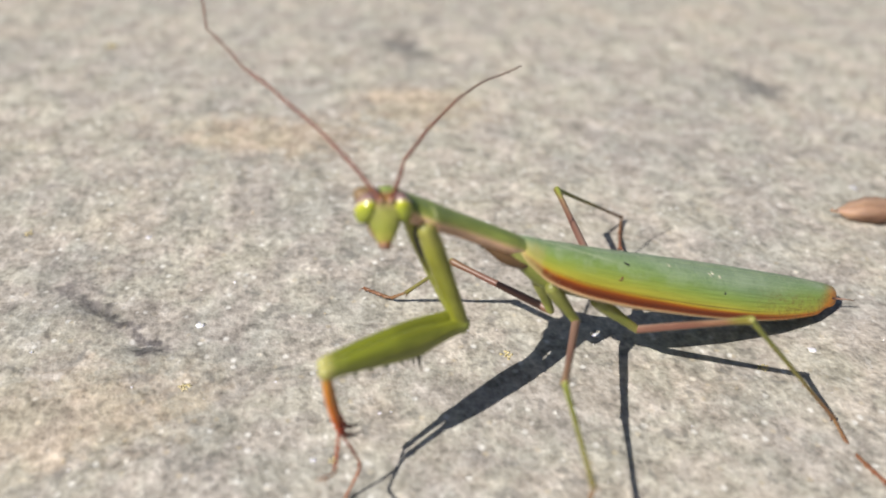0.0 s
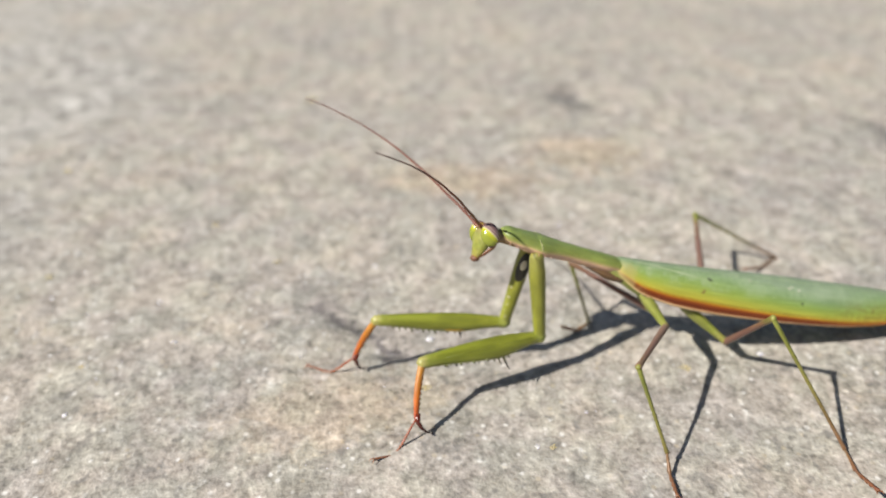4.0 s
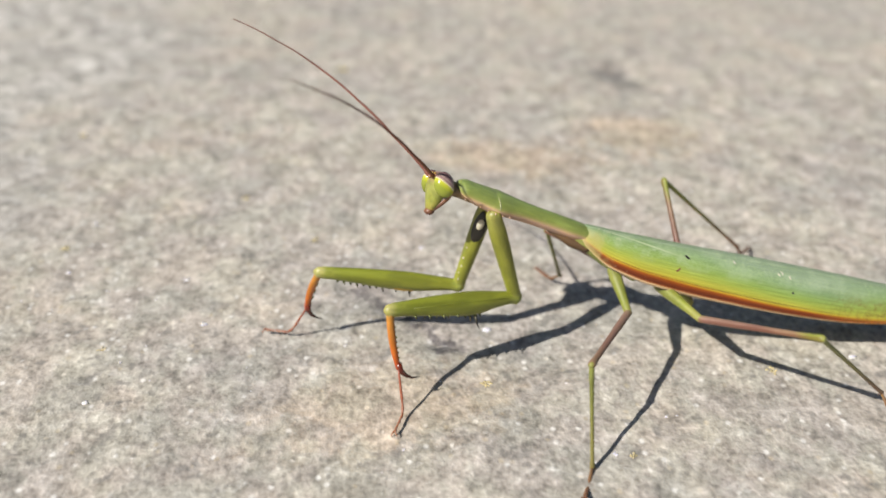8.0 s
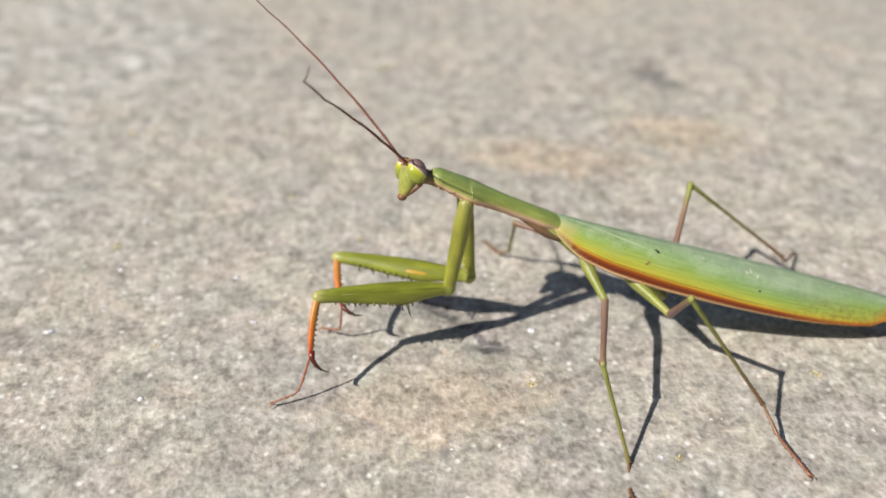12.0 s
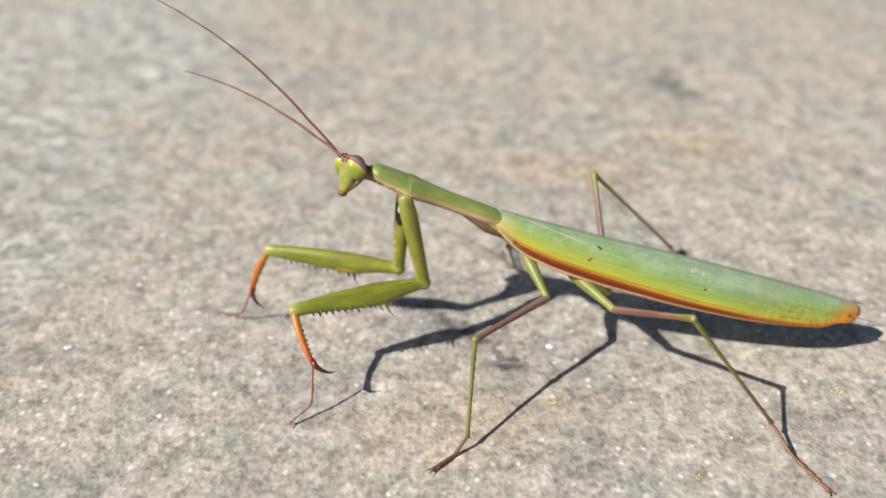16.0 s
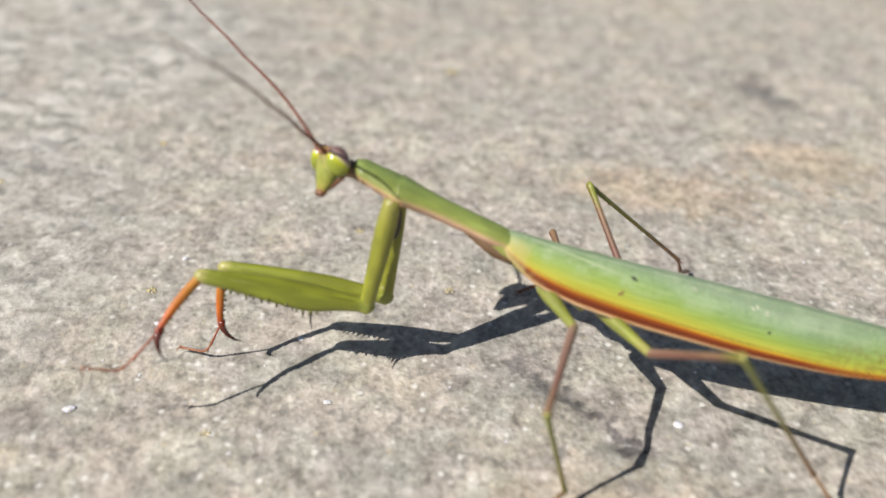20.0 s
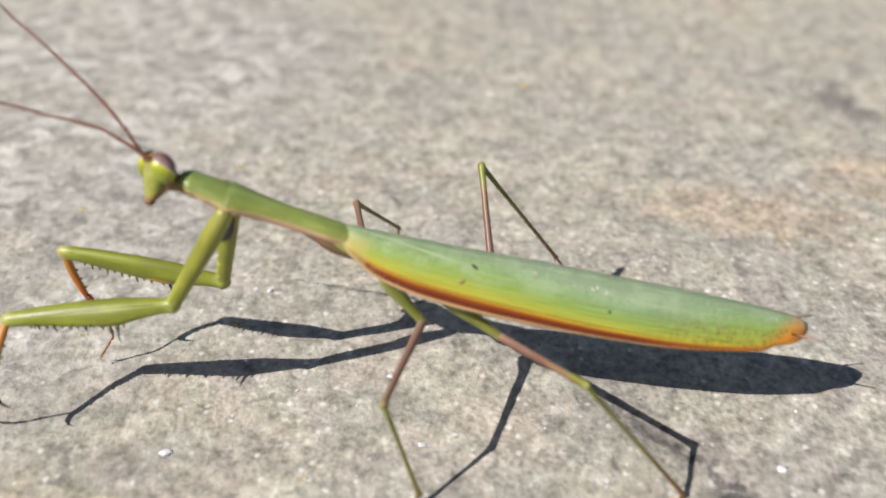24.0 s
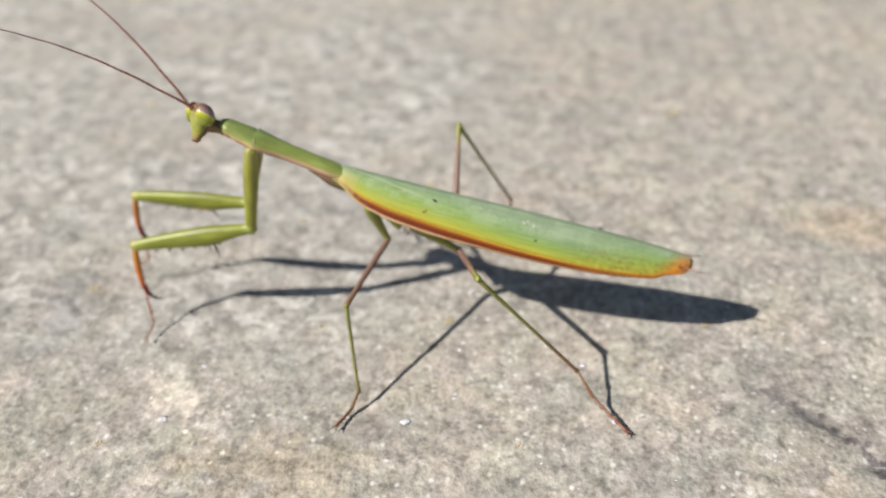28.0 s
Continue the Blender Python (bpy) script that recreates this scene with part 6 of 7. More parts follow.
        (28, (-11.16, -1.82, 0.2), (-10.45, -0.38, -11), (-24.77, -1.15, -16.87), (-22.99, -1.49, -22.85), (-20.88, -6.26, -26.95)),
    ])
    move_fore_leg(PIECES["fore_far"], [
        (0, (-11.21, 1.45, 0.35), (-3.56, 0.76, -8.98), (-18, -4.31, -10.9), (-15.35, -4.25, -16.54), (-19.17, -10.58, -18.19)),
        (0.5, (-11.22, 1.26, 0.37), (-3.44, 0.53, -8.89), (-17.88, -4.24, -11.55), (-15.62, -6.35, -16.96), (-19.71, -7.86, -22.25)),
        (1, (-11.25, 1.16, 0.17), (-3.48, 1.38, -9.49), (-17.7, -3.61, -12.19), (-15.69, -4.69, -18.08), (-16.8, -8.04, -23.77)),
        (1.5, (-11.26, 1.17, -0.23), (-6.48, 0.42, -10.43), (-21.41, -3.42, -9.75), (-19.99, -3.01, -15.8), (-18.14, -3.76, -22.15)),
        (2, (-11.2, 1.57, -0.21), (-11.67, 2.52, -11.46), (-26.68, 4.84, -14.09), (-27.65, 5.39, -20.22), (-31.14, 8.01, -25.24)),
        (2.5, (-11.09, 2.22, 0.01), (-8.12, 2.5, -10.89), (-23.53, 3.2, -11.01), (-24.5, 4.66, -16.99), (-26.36, 5.14, -23.36)),
        (3, (-11.08, 2.22, 0.32), (-11.42, 3.01, -10.94), (-26.36, 6.07, -13.27), (-27.32, 6.26, -19.42), (-31.9, 8.62, -23.62)),
        (3.5, (-11.15, 1.88, 0.09), (-8.73, 2.19, -10.94), (-24.04, 3.42, -12.35), (-25.56, 4.94, -18.2), (-29.9, 6.94, -22.83)),
        (4, (-11.22, 1.44, 0.06), (-11.29, 2.54, -11.18), (-26.57, 3.59, -12.94), (-28.05, 4.59, -18.91), (-32.99, 7.34, -22.42)),
        (4.5, (-11.2, 1.59, -0.04), (-11.96, 2.61, -11.23), (-27.42, 2.4, -12.09), (-29.05, 3.4, -18.01), (-32.25, 6.93, -22.64)),
        (6.5, (-11.28, 0.63, 0.37), (-12.78, 2.9, -10.58), (-27.34, 6.55, -14.16), (-28.17, 7.47, -20.27), (-33.08, 10.54, -23.55)),
        (7, (-11.29, 0.54, 0.41), (-11.82, 2.43, -10.71), (-27.08, 3.85, -12.4), (-27.35, 4.42, -18.59), (-31.37, 7.32, -23.04)),
        (7.5, (-11.23, 1.39, 0.35), (-11.13, 2.67, -10.87), (-26.54, 2.47, -11.27), (-26.59, 3.25, -17.45), (-30.24, 5.28, -22.63)),
        (8, (-11.27, 0.8, 0.49), (-11.85, 1.79, -10.74), (-27.23, 0.95, -11.4), (-27.77, 2.74, -17.34), (-31.83, 4.55, -22.29)),
        (8.5, (-11.26, 1, 0.31), (-11.05, 1.63, -10.96), (-26.41, 0.37, -11.67), (-26.68, 2.12, -17.65), (-30.65, 3.9, -22.68)),
        (9, (-11.23, 1.31, 0.22), (-10.54, 1.98, -11.03), (-25.88, 0.35, -10.85), (-25.82, 0.8, -17.06), (-29.24, 3.03, -22.32)),
        (9.5, (-11.25, 1.25, 0.11), (-10.09, 2, -11.09), (-25.34, -0.32, -11.26), (-25.26, 0.97, -17.36), (-28.45, 3.31, -22.7)),
        (10, (-11.25, 1.15, 0.31), (-10.07, 1.99, -10.88), (-25.45, 0.72, -10.93), (-25.61, 1.25, -17.13), (-29.16, 3.59, -22.24)),
        (10.5, (-11.25, 1.15, 0.31), (-9.84, 1.61, -10.89), (-25.24, 1.18, -11.84), (-24.96, 1.76, -18.04), (-28.61, 3.95, -23.15)),
        (11, (-11.23, 1.24, 0.35), (-9.97, 1.62, -10.86), (-25.32, 0.08, -10.81), (-25.51, 0.74, -17), (-28.65, 2.87, -22.47)),
        (11.5, (-11.28, 0.7, 0.25), (-6.9, -0.55, -10.08), (-21.32, 3.59, -13.62), (-19.36, 2.32, -19.39), (-21.37, 4.63, -25.3)),
        (12, (-11.25, 1.15, 0.11), (-7.75, 1.04, -10.62), (-22.82, 3.38, -13.07), (-21.34, -1.96, -15.91), (-22.7, 1.05, -21.69)),
        (12.5, (-11.23, 1.36, 0.02), (-7.65, 0.93, -10.67), (-22.64, 3.6, -13.25), (-21.49, -1.92, -15.88), (-22.6, 1.18, -21.66)),
        (14.5, (-11.28, 0.78, 0.02), (-9.19, 1.66, -11.04), (-24.54, 2, -12.5), (-25.12, 1.98, -18.69), (-28.03, 3.5, -24.48)),
        (15, (-11.28, 0.79, 0.09), (-9.28, 1.54, -10.99), (-24.59, 2.18, -12.74), (-25.2, 2.11, -18.93), (-28.36, 3.86, -24.51)),
        (16, (-11.28, 0.82, 0.09), (-9.7, 1.94, -11.03), (-24.89, 3.4, -13.29), (-26.02, 3.49, -19.41), (-29.49, 5.41, -24.75)),
        (16.5, (-11.24, 1.31, 0.01), (-8.32, 1.11, -10.9), (-23.56, 2.25, -13.12), (-24.64, 3.27, -19.17), (-26.01, 5.74, -25.19)),
        (17, (-11.29, 0.63, 0.18), (-11.65, 2.38, -10.97), (-26.66, 4.87, -13.54), (-28.17, 5.9, -19.5), (-31.49, 8.46, -24.67)),
        (17.5, (-11.23, 1.43, 0.02), (-9.25, 1.78, -11.09), (-24.48, 3.19, -13.18), (-25.67, 4.48, -19.16), (-27.84, 6.63, -25.06)),
        (18, (-11.27, 0.91, 0.06), (-9.17, 1.26, -11.02), (-24.33, 2.7, -13.28), (-24.85, 2.2, -19.45), (-27.7, 4.85, -24.83)),
        (18.5, (-11.27, 1.17, -0.07), (-10.5, 1.58, -11.33), (-25.67, 3.66, -13.39), (-26.94, 4.78, -19.39), (-30.25, 6.31, -24.96)),
        (19, (-11.28, 0.72, 0.37), (-14.69, 2.19, -10.29), (-28.88, 5.47, -15.4), (-30.27, 6.42, -21.41), (-34.26, 9.15, -25.99)),
        (19.5, (-11.23, 1.25, 0.23), (-12.27, 2.77, -10.91), (-27.2, 3.25, -14.77), (-28.11, 5.42, -20.55), (-32.15, 7.92, -25.2)),
        (20, (-11.07, 2.28, 0.47), (-10.29, 2.04, -10.79), (-25.61, 0.43, -10.71), (-25.28, -0.04, -16.9), (-29.4, 1.6, -21.85)),
        (20.5, (-11.2, 1.54, 0.34), (-9.59, 2.27, -10.81), (-24.95, 1.9, -12.27), (-25.16, 3.72, -18.23), (-29.13, 6.24, -22.92)),
        (21, (-11.23, 1.26, 0.49), (-9.69, 2.99, -10.57), (-24.99, 1.32, -10.57), (-24.66, 2, -16.75), (-28.71, 4.62, -21.32)),
        (21.5, (-11.19, 1.39, 0.58), (-7.29, 1.23, -10.01), (-22.65, 1.57, -11.49), (-21.77, 2.72, -17.55), (-24.35, 5.61, -22.95)),
        (22, (-11.11, 2.11, 0.33), (-6.86, 2.28, -10.14), (-22.17, 0.84, -9.76), (-20.3, 0.75, -15.7), (-23.02, 3.42, -21.15)),
        (22.5, (-11.05, 2.42, 0.01), (-6.21, 2.36, -10.21), (-21.27, -0.59, -9.01), (-19.65, 0.31, -14.97), (-21.51, 2.53, -20.97)),
        (24.5, (-11.19, 1.63, -0.01), (-12.64, 4.65, -10.52), (-27.38, 6.24, -11.84), (-25.76, 7.02, -17.64), (-23.69, 7.07, -24.02)),
        (25, (-11.14, 1.88, -0.49), (-11.25, 4.28, -11.52), (-26.66, 3.89, -12.32), (-25.78, 5.59, -18.25), (-23.65, 8.34, -23.92)),
        (25.5, (-11, 2.58, -0.37), (-8.63, 4.92, -11.16), (-24.02, 6, -11.51), (-22.41, 6.02, -17.53), (-23.63, 9.87, -22.82)),
        (26, (-11.13, 1.95, -0.34), (-10.68, 4.97, -11.2), (-25.8, 5.89, -8.23), (-28.22, 6.38, -13.95), (-30.81, 10.46, -18.52)),
        (26.5, (-11.11, 2.13, -0.29), (-11.59, 4.82, -11.25), (-26.77, 5.35, -13.93), (-27.97, 7.53, -19.64), (-33.19, 10.82, -22.12)),
        (27, (-11.18, 1.69, 0.11), (-16.1, 3.31, -9.92), (-29.87, 6.36, -16.19), (-30.56, 8.05, -22.14), (-33.22, 11.58, -27.12)),
        (28, (-11.23, 1.28, 0.2), (-12.25, 4.67, -10.52), (-27.29, 5.64, -13.8), (-27.01, 7.14, -19.84), (-27.37, 8.24, -26.39)),
    ])
    move_leg(PIECES["mid_near"], [
        (0, (3.6, -1.3, -4), (7.93, -1.05, -7.32), (1.23, -9.95, -9), (-0.5, -18.95, -13.01), (2, -18.93, -17.88)),
        (0.5, (3.6, -1.3, -4), (8.03, -1.06, -7.18), (0.52, -9.47, -7.75), (0.58, -17.56, -13.68), (3.33, -17.21, -18.38)),
        (1, (3.6, -1.3, -4), (7.79, -0.24, -7.25), (3, -10.25, -9.49), (5.34, -17.42, -16.66), (2.56, -21.68, -17.55)),
        (1.5, (3.6, -1.3, -4), (7.9, -1.58, -7.34), (3.35, -11.89, -7.89), (4.53, -20.29, -13.24), (2.4, -25.01, -14.98)),
        (2, (3.6, -1.3, -4), (2.58, -6.64, -3.36), (2.57, -17.68, -5.78), (6.36, -24.98, -11.42), (4.46, -29.92, -12.82)),
        (2.5, (3.6, -1.3, -4), (2.46, -6.57, -4.85), (-2.64, -16.63, -4.54), (2.86, -19.68, -12.34), (1.19, -24.18, -14.94)),
        (3, (3.6, -1.3, -4), (1.74, -6.35, -3.08), (1.1, -17.59, -3.85), (7.13, -21.22, -10.97), (5.29, -26.2, -12.32)),
        (3.5, (3.6, -1.3, -4), (4.28, -6.69, -4.54), (1.54, -17.54, -5.97), (7.58, -21.27, -13.05), (3.7, -24.64, -14.91)),
        (4, (3.6, -1.3, -4), (4.33, -6.66, -4.75), (-2.55, -15.59, -4.73), (1.96, -19.12, -12.95), (1.6, -24.31, -14.61)),
        (4.5, (3.6, -1.3, -4), (3.54, -6.49, -5.72), (-5.86, -12.67, -6.62), (-8.32, -17.85, -14.81), (-12.1, -21.43, -16.46)),
        (6.5, (3.6, -1.3, -4), (5.24, -6.12, -5.93), (-2.58, -14.09, -7.4), (-2.32, -19.15, -16.1), (-5.22, -23.64, -17.16)),
        (7, (3.6, -1.3, -4), (5.63, -5.77, -6.37), (-0.65, -15.06, -7.47), (0.34, -20.33, -15.93), (-2.29, -25.01, -16.98)),
        (7.5, (3.6, -1.3, -4), (5.36, -6.16, -5.78), (0.13, -16.02, -7.4), (2.31, -19.44, -16.56), (0.38, -24.55, -16.33)),
        (8, (3.6, -1.3, -4), (4.91, -6.14, -6.17), (-0.85, -15.81, -6.91), (0.94, -20.38, -15.61), (-0.97, -25.47, -15.15)),
        (8.5, (3.6, -1.3, -4), (5.4, -6.21, -5.6), (0.01, -16.04, -6.84), (2.49, -19.16, -16.03), (0.84, -24.32, -15.33)),
        (9, (3.6, -1.3, -4), (5.2, -6.25, -5.69), (0.61, -16.54, -6.29), (3.56, -20.69, -14.87), (2.22, -25.99, -15.25)),
        (9.5, (3.6, -1.3, -4), (5.44, -6.1, -5.85), (1.05, -16.45, -6.66), (4.57, -19.67, -15.48), (2.94, -24.86, -15.03)),
        (10, (3.6, -1.3, -4), (5.15, -6.25, -5.66), (0.65, -16.57, -6.11), (3.86, -20.26, -14.84), (2.61, -25.58, -14.73)),
        (10.5, (3.6, -1.3, -4), (5.19, -6.38, -5.23), (0.67, -16.66, -6.24), (4.44, -19.42, -15.11), (4.09, -24.83, -14.46)),
        (11, (3.6, -1.3, -4), (4.7, -6.55, -5.1), (0.09, -16.83, -5.67), (3.73, -19.82, -14.48), (4.75, -25.13, -13.72)),
        (11.5, (3.6, -1.3, -4), (5.82, -6.13, -5.24), (3.91, -17.24, -5.76), (8.89, -20.69, -13.74), (7.93, -26.06, -13.56)),
        (12, (3.6, -1.3, -4), (5.93, -5.93, -5.81), (4.05, -17.05, -6.3), (8.46, -22.21, -13.58), (7.65, -27.61, -13.27)),
        (12.5, (3.6, -1.3, -4), (7.35, -1.97, -7.94), (5.99, -13.02, -9.59), (7.75, -22.45, -12.45), (7.22, -27.87, -12.7)),
        (14.5, (3.6, -1.3, -4), (6.52, -5.06, -6.62), (-1.26, -13.04, -8.29), (-0.29, -18.84, -16.38), (-3.61, -22.66, -18.44)),
        (15, (3.6, -1.3, -4), (6.39, -5.26, -6.44), (-1.32, -13.3, -8.13), (-0.14, -18.74, -16.45), (-3.48, -22.6, -18.42)),
        (16, (3.6, -1.3, -4), (6.33, -5.4, -6.29), (-1.21, -13.56, -8.16), (0.17, -18.35, -16.84), (-3.08, -22.34, -18.7)),
        (16.5, (3.6, -1.3, -4), (6.73, -2.34, -8.35), (-1.21, -10.28, -9.37), (-0.79, -18.49, -15.09), (-3.7, -21.21, -18.82)),
        (17, (3.6, -1.3, -4), (7.18, -2.47, -7.94), (0.77, -11.62, -9.5), (1.92, -20.02, -14.85), (-0.66, -23.07, -18.58)),
        (17.5, (3.6, -1.3, -4), (7.11, -2, -8.12), (-0.1, -10.56, -9.55), (0.71, -19.33, -14.32), (-1.79, -22.57, -17.94)),
        (18, (3.6, -1.3, -4), (7.13, -2.6, -7.95), (0.33, -11.55, -8.92), (1.64, -19.31, -15.11), (-1.15, -22.84, -18.2)),
        (18.5, (3.6, -1.3, -4), (7.2, -1.99, -8.05), (0.92, -11.31, -9.11), (3.75, -14.11, -18.31), (1.21, -18.91, -18.84)),
        (19, (3.6, -1.3, -4), (7.18, -1.9, -8.06), (1.95, -11.9, -7.81), (5.63, -12.44, -17.12), (3.35, -17.18, -18.57)),
        (19.5, (3.6, -1.3, -4), (5.61, -6.32, -4.75), (-0.12, -16.03, -4.55), (3.83, -14.39, -13.62), (1.81, -13.95, -18.67)),
        (20, (3.6, -1.3, -4), (6.54, -5.87, -4.55), (4.84, -16.9, -6.12), (8.61, -14.54, -15.1), (4.3, -17.18, -17.16)),
        (20.5, (3.6, -1.3, -4), (5.98, -6.11, -4.99), (2.13, -16.71, -5.01), (5.92, -12.37, -13.21), (3.82, -14.58, -17.74)),
        (21, (3.6, -1.3, -4), (5.65, -6.33, -4.5), (3.84, -17.43, -5.33), (7.59, -12.84, -13.41), (6.19, -16.73, -16.98)),
        (21.5, (3.6, -1.3, -4), (5.96, -6.22, -4.16), (4.94, -17.45, -4.3), (9.49, -14.52, -12.73), (7, -15.75, -17.43)),
        (22, (3.6, -1.3, -4), (6.02, -6.1, -4.98), (7.49, -17.27, -5.22), (12.37, -15.69, -13.83), (7.69, -17.02, -16.3)),
        (22.5, (3.6, -1.3, -4), (5.54, -6.31, -4.94), (7.97, -17.32, -5.34), (14, -16.91, -13.34), (9.09, -17.01, -15.73)),
        (24.5, (3.6, -1.3, -4), (7.66, -0.45, -7.93), (4.52, -10.63, -10.18), (8.73, -12.04, -18.94), (6.62, -17.22, -19.47)),
        (25, (3.6, -1.3, -4), (7.4, -0.71, -7.88), (6.88, -11.58, -10.85), (12.05, -14.31, -18.99), (10.85, -19.61, -19.55)),
        (25.5, (3.6, -1.3, -4), (7.63, -0.55, -7.61), (8.59, -11.38, -10.59), (14.43, -14.13, -18.21), (15.43, -19.36, -17)),
        (26, (3.6, -1.3, -4), (6.46, -5.38, -6.22), (-1.96, -10.6, -11.61), (-3.45, -17.78, -18.62), (-7.25, -18.57, -22.45)),
        (26.5, (3.6, -1.3, -4), (6.73, -5.22, -6.15), (-1.4, -12.54, -8.87), (-0.22, -18.1, -17.17), (-3.79, -18.79, -21.25)),
        (27, (3.6, -1.3, -4), (6.7, -1.36, -8.52), (0.45, -10.37, -11.11), (4.31, -16.9, -17.8), (1.49, -17.89, -22.37)),
        (28, (3.6, -1.3, -4), (6.63, 0.3, -8.75), (3.86, -9.74, -12.32), (7.81, -15.86, -20.77), (5.92, -20.65, -21.74)),
    ], (5.46, 11.28, 10.02, 5.46))
    move_leg(PIECES["mid_far"], [
        (0, (3.6, 1.3, -4), (7.32, 2.27, -7.88), (1.06, 11.66, -7.57), (1.38, 18.9, -14.49), (-1.25, 23.32, -16.35)),
        (0.5, (3.6, 1.3, -4), (7.31, 2.23, -7.9), (-0.48, 10.38, -7.17), (0, 16.45, -15.13), (-1.43, 21.34, -17.1)),
        (1, (3.6, 1.3, -4), (7.57, 2.37, -7.59), (-0.17, 10.4, -5.92), (1.91, 14.74, -14.71), (0.58, 19.72, -16.53)),
        (1.5, (3.6, 1.3, -4), (7.39, 1.99, -7.88), (-0.42, 10.16, -7.24), (2.61, 13.35, -16.25), (-2.77, 12.6, -15.78)),
        (2, (3.6, 1.3, -4), (7.07, 3.04, -7.84), (-1.25, 10.62, -7.07), (3.59, 11.67, -15.78), (-0.56, 8.14, -15.47)),
        (2.5, (3.6, 1.3, -4), (7.13, 2.9, -7.85), (-1.37, 10.23, -6.42), (1.32, 16.04, -14.13), (-3.33, 13.55, -15.54)),
        (3, (3.6, 1.3, -4), (6.93, 3.23, -7.87), (-1.18, 10.92, -6.37), (3.09, 13.49, -15.07), (-1.5, 10.55, -14.89)),
        (3.5, (3.6, 1.3, -4), (6.85, 2.88, -8.09), (-0.48, 11.22, -6.08), (3.61, 12.69, -15.1), (-1.46, 10.95, -14.07)),
        (4, (3.6, 1.3, -4), (7.09, 2.89, -7.89), (-1.81, 9.53, -5.94), (3.2, 9.75, -14.61), (-1.49, 7.06, -13.95)),
        (4.5, (3.6, 1.3, -4), (6.66, 3.41, -8), (-3.74, 4.31, -3.73), (1.49, 4.6, -12.28), (0.06, 9.04, -15.13)),
        (6.5, (3.6, 1.3, -4), (7.55, 3.14, -7.28), (-1.08, 10.35, -6.52), (2.08, 15.94, -14.21), (0.5, 20.63, -16.54)),
        (7, (3.6, 1.3, -4), (8.19, 2.03, -6.88), (-0.86, 8.66, -5.98), (3.27, 13.81, -13.51), (2.1, 18.63, -15.77)),
        (7.5, (3.6, 1.3, -4), (8.28, 2.04, -6.71), (-1.23, 7.98, -5.51), (3.92, 12.34, -12.92), (3.18, 16.92, -15.81)),
        (8, (3.6, 1.3, -4), (7.91, 3.02, -6.88), (-1.9, 8.4, -5.5), (2.6, 12.62, -13.4), (0.99, 17.36, -15.58)),
        (8.5, (3.6, 1.3, -4), (8.03, 2.64, -6.9), (-1.61, 8.33, -5.5), (3.07, 12.65, -13.24), (1.87, 17.55, -15.34)),
        (9, (3.6, 1.3, -4), (8.24, 1.99, -6.81), (-0.86, 8.54, -5.93), (4.42, 11.97, -13.71), (3.73, 17.07, -15.51)),
        (9.5, (3.6, 1.3, -4), (8.2, 1.98, -6.87), (-0.84, 8.61, -5.65), (4.85, 12.12, -13.11), (4.5, 17.16, -15.18)),
        (10, (3.6, 1.3, -4), (8.11, 2.1, -6.98), (-0.96, 8.66, -5.75), (4.38, 12.14, -13.48), (3.64, 17.14, -15.52)),
        (10.5, (3.6, 1.3, -4), (8.19, 2.01, -6.87), (-0.71, 8.92, -6.23), (4.91, 12.53, -13.7), (4.51, 17.55, -15.82)),
        (11, (3.6, 1.3, -4), (8.29, 1.98, -6.71), (-1.02, 8.26, -6.23), (4.52, 11.89, -13.74), (3.99, 16.87, -15.91)),
        (11.5, (3.6, 1.3, -4), (7.01, 4.48, -6.85), (-0.53, 12.49, -9.32), (2.15, 18.07, -17.2), (0.12, 22.53, -19.6)),
        (12, (3.6, 1.3, -4), (7.1, 4.92, -6.1), (-2.18, 11.05, -7.96), (-0.3, 17.22, -15.63), (-2.74, 21.72, -17.53)),
        (12.5, (3.6, 1.3, -4), (7.38, 4.87, -5.66), (-2.19, 10.45, -7.76), (-0.41, 16.74, -15.36), (-2.62, 21.28, -17.43)),
        (14.5, (3.6, 1.3, -4), (8.87, 2.17, -3.28), (2.64, 9.29, -9.37), (5.48, 16.3, -15.92), (4.18, 21.47, -17.08)),
        (15, (3.6, 1.3, -4), (8.87, 2.15, -3.26), (2.84, 9.52, -9.26), (5.67, 16.51, -15.84), (4.38, 21.64, -17.13)),
        (16, (3.6, 1.3, -4), (8.87, 2.13, -3.23), (3.25, 9.8, -9.24), (6.12, 16.81, -15.77), (4.78, 21.97, -16.89)),
        (16.5, (3.6, 1.3, -4), (8.91, 2.42, -3.37), (3.6, 10.81, -8.72), (6.08, 17.67, -15.59), (6.55, 22.92, -17.02)),
        (17, (3.6, 1.3, -4), (8.88, 2.01, -3.17), (4.51, 11.02, -8.29), (9.78, 15.74, -15.35), (9.44, 21.07, -16.35)),
        (17.5, (3.6, 1.3, -4), (8.93, 2.07, -3.1), (4.42, 10.68, -8.83), (9.31, 15.96, -15.81), (9.19, 21.23, -17.23)),
        (18, (3.6, 1.3, -4), (8.86, 1.97, -2.98), (3.96, 10.06, -9.05), (7.97, 16.35, -15.69), (7.47, 21.57, -17.1)),
        (18.5, (3.6, 1.3, -4), (8.94, 1.89, -5), (5.06, 11.46, -9.53), (10.9, 17.08, -15.41), (6.3, 19.54, -17.01)),
        (19, (3.6, 1.3, -4), (8.04, 2.12, -7.06), (6.96, 12.96, -9.94), (10.75, 19.82, -16.17), (5.81, 17.75, -17.22)),
        (19.5, (3.6, 1.3, -4), (7.72, 3.05, -7.13), (5.3, 13.99, -8.44), (7.39, 21.96, -14.15), (3.04, 20.95, -17.29)),
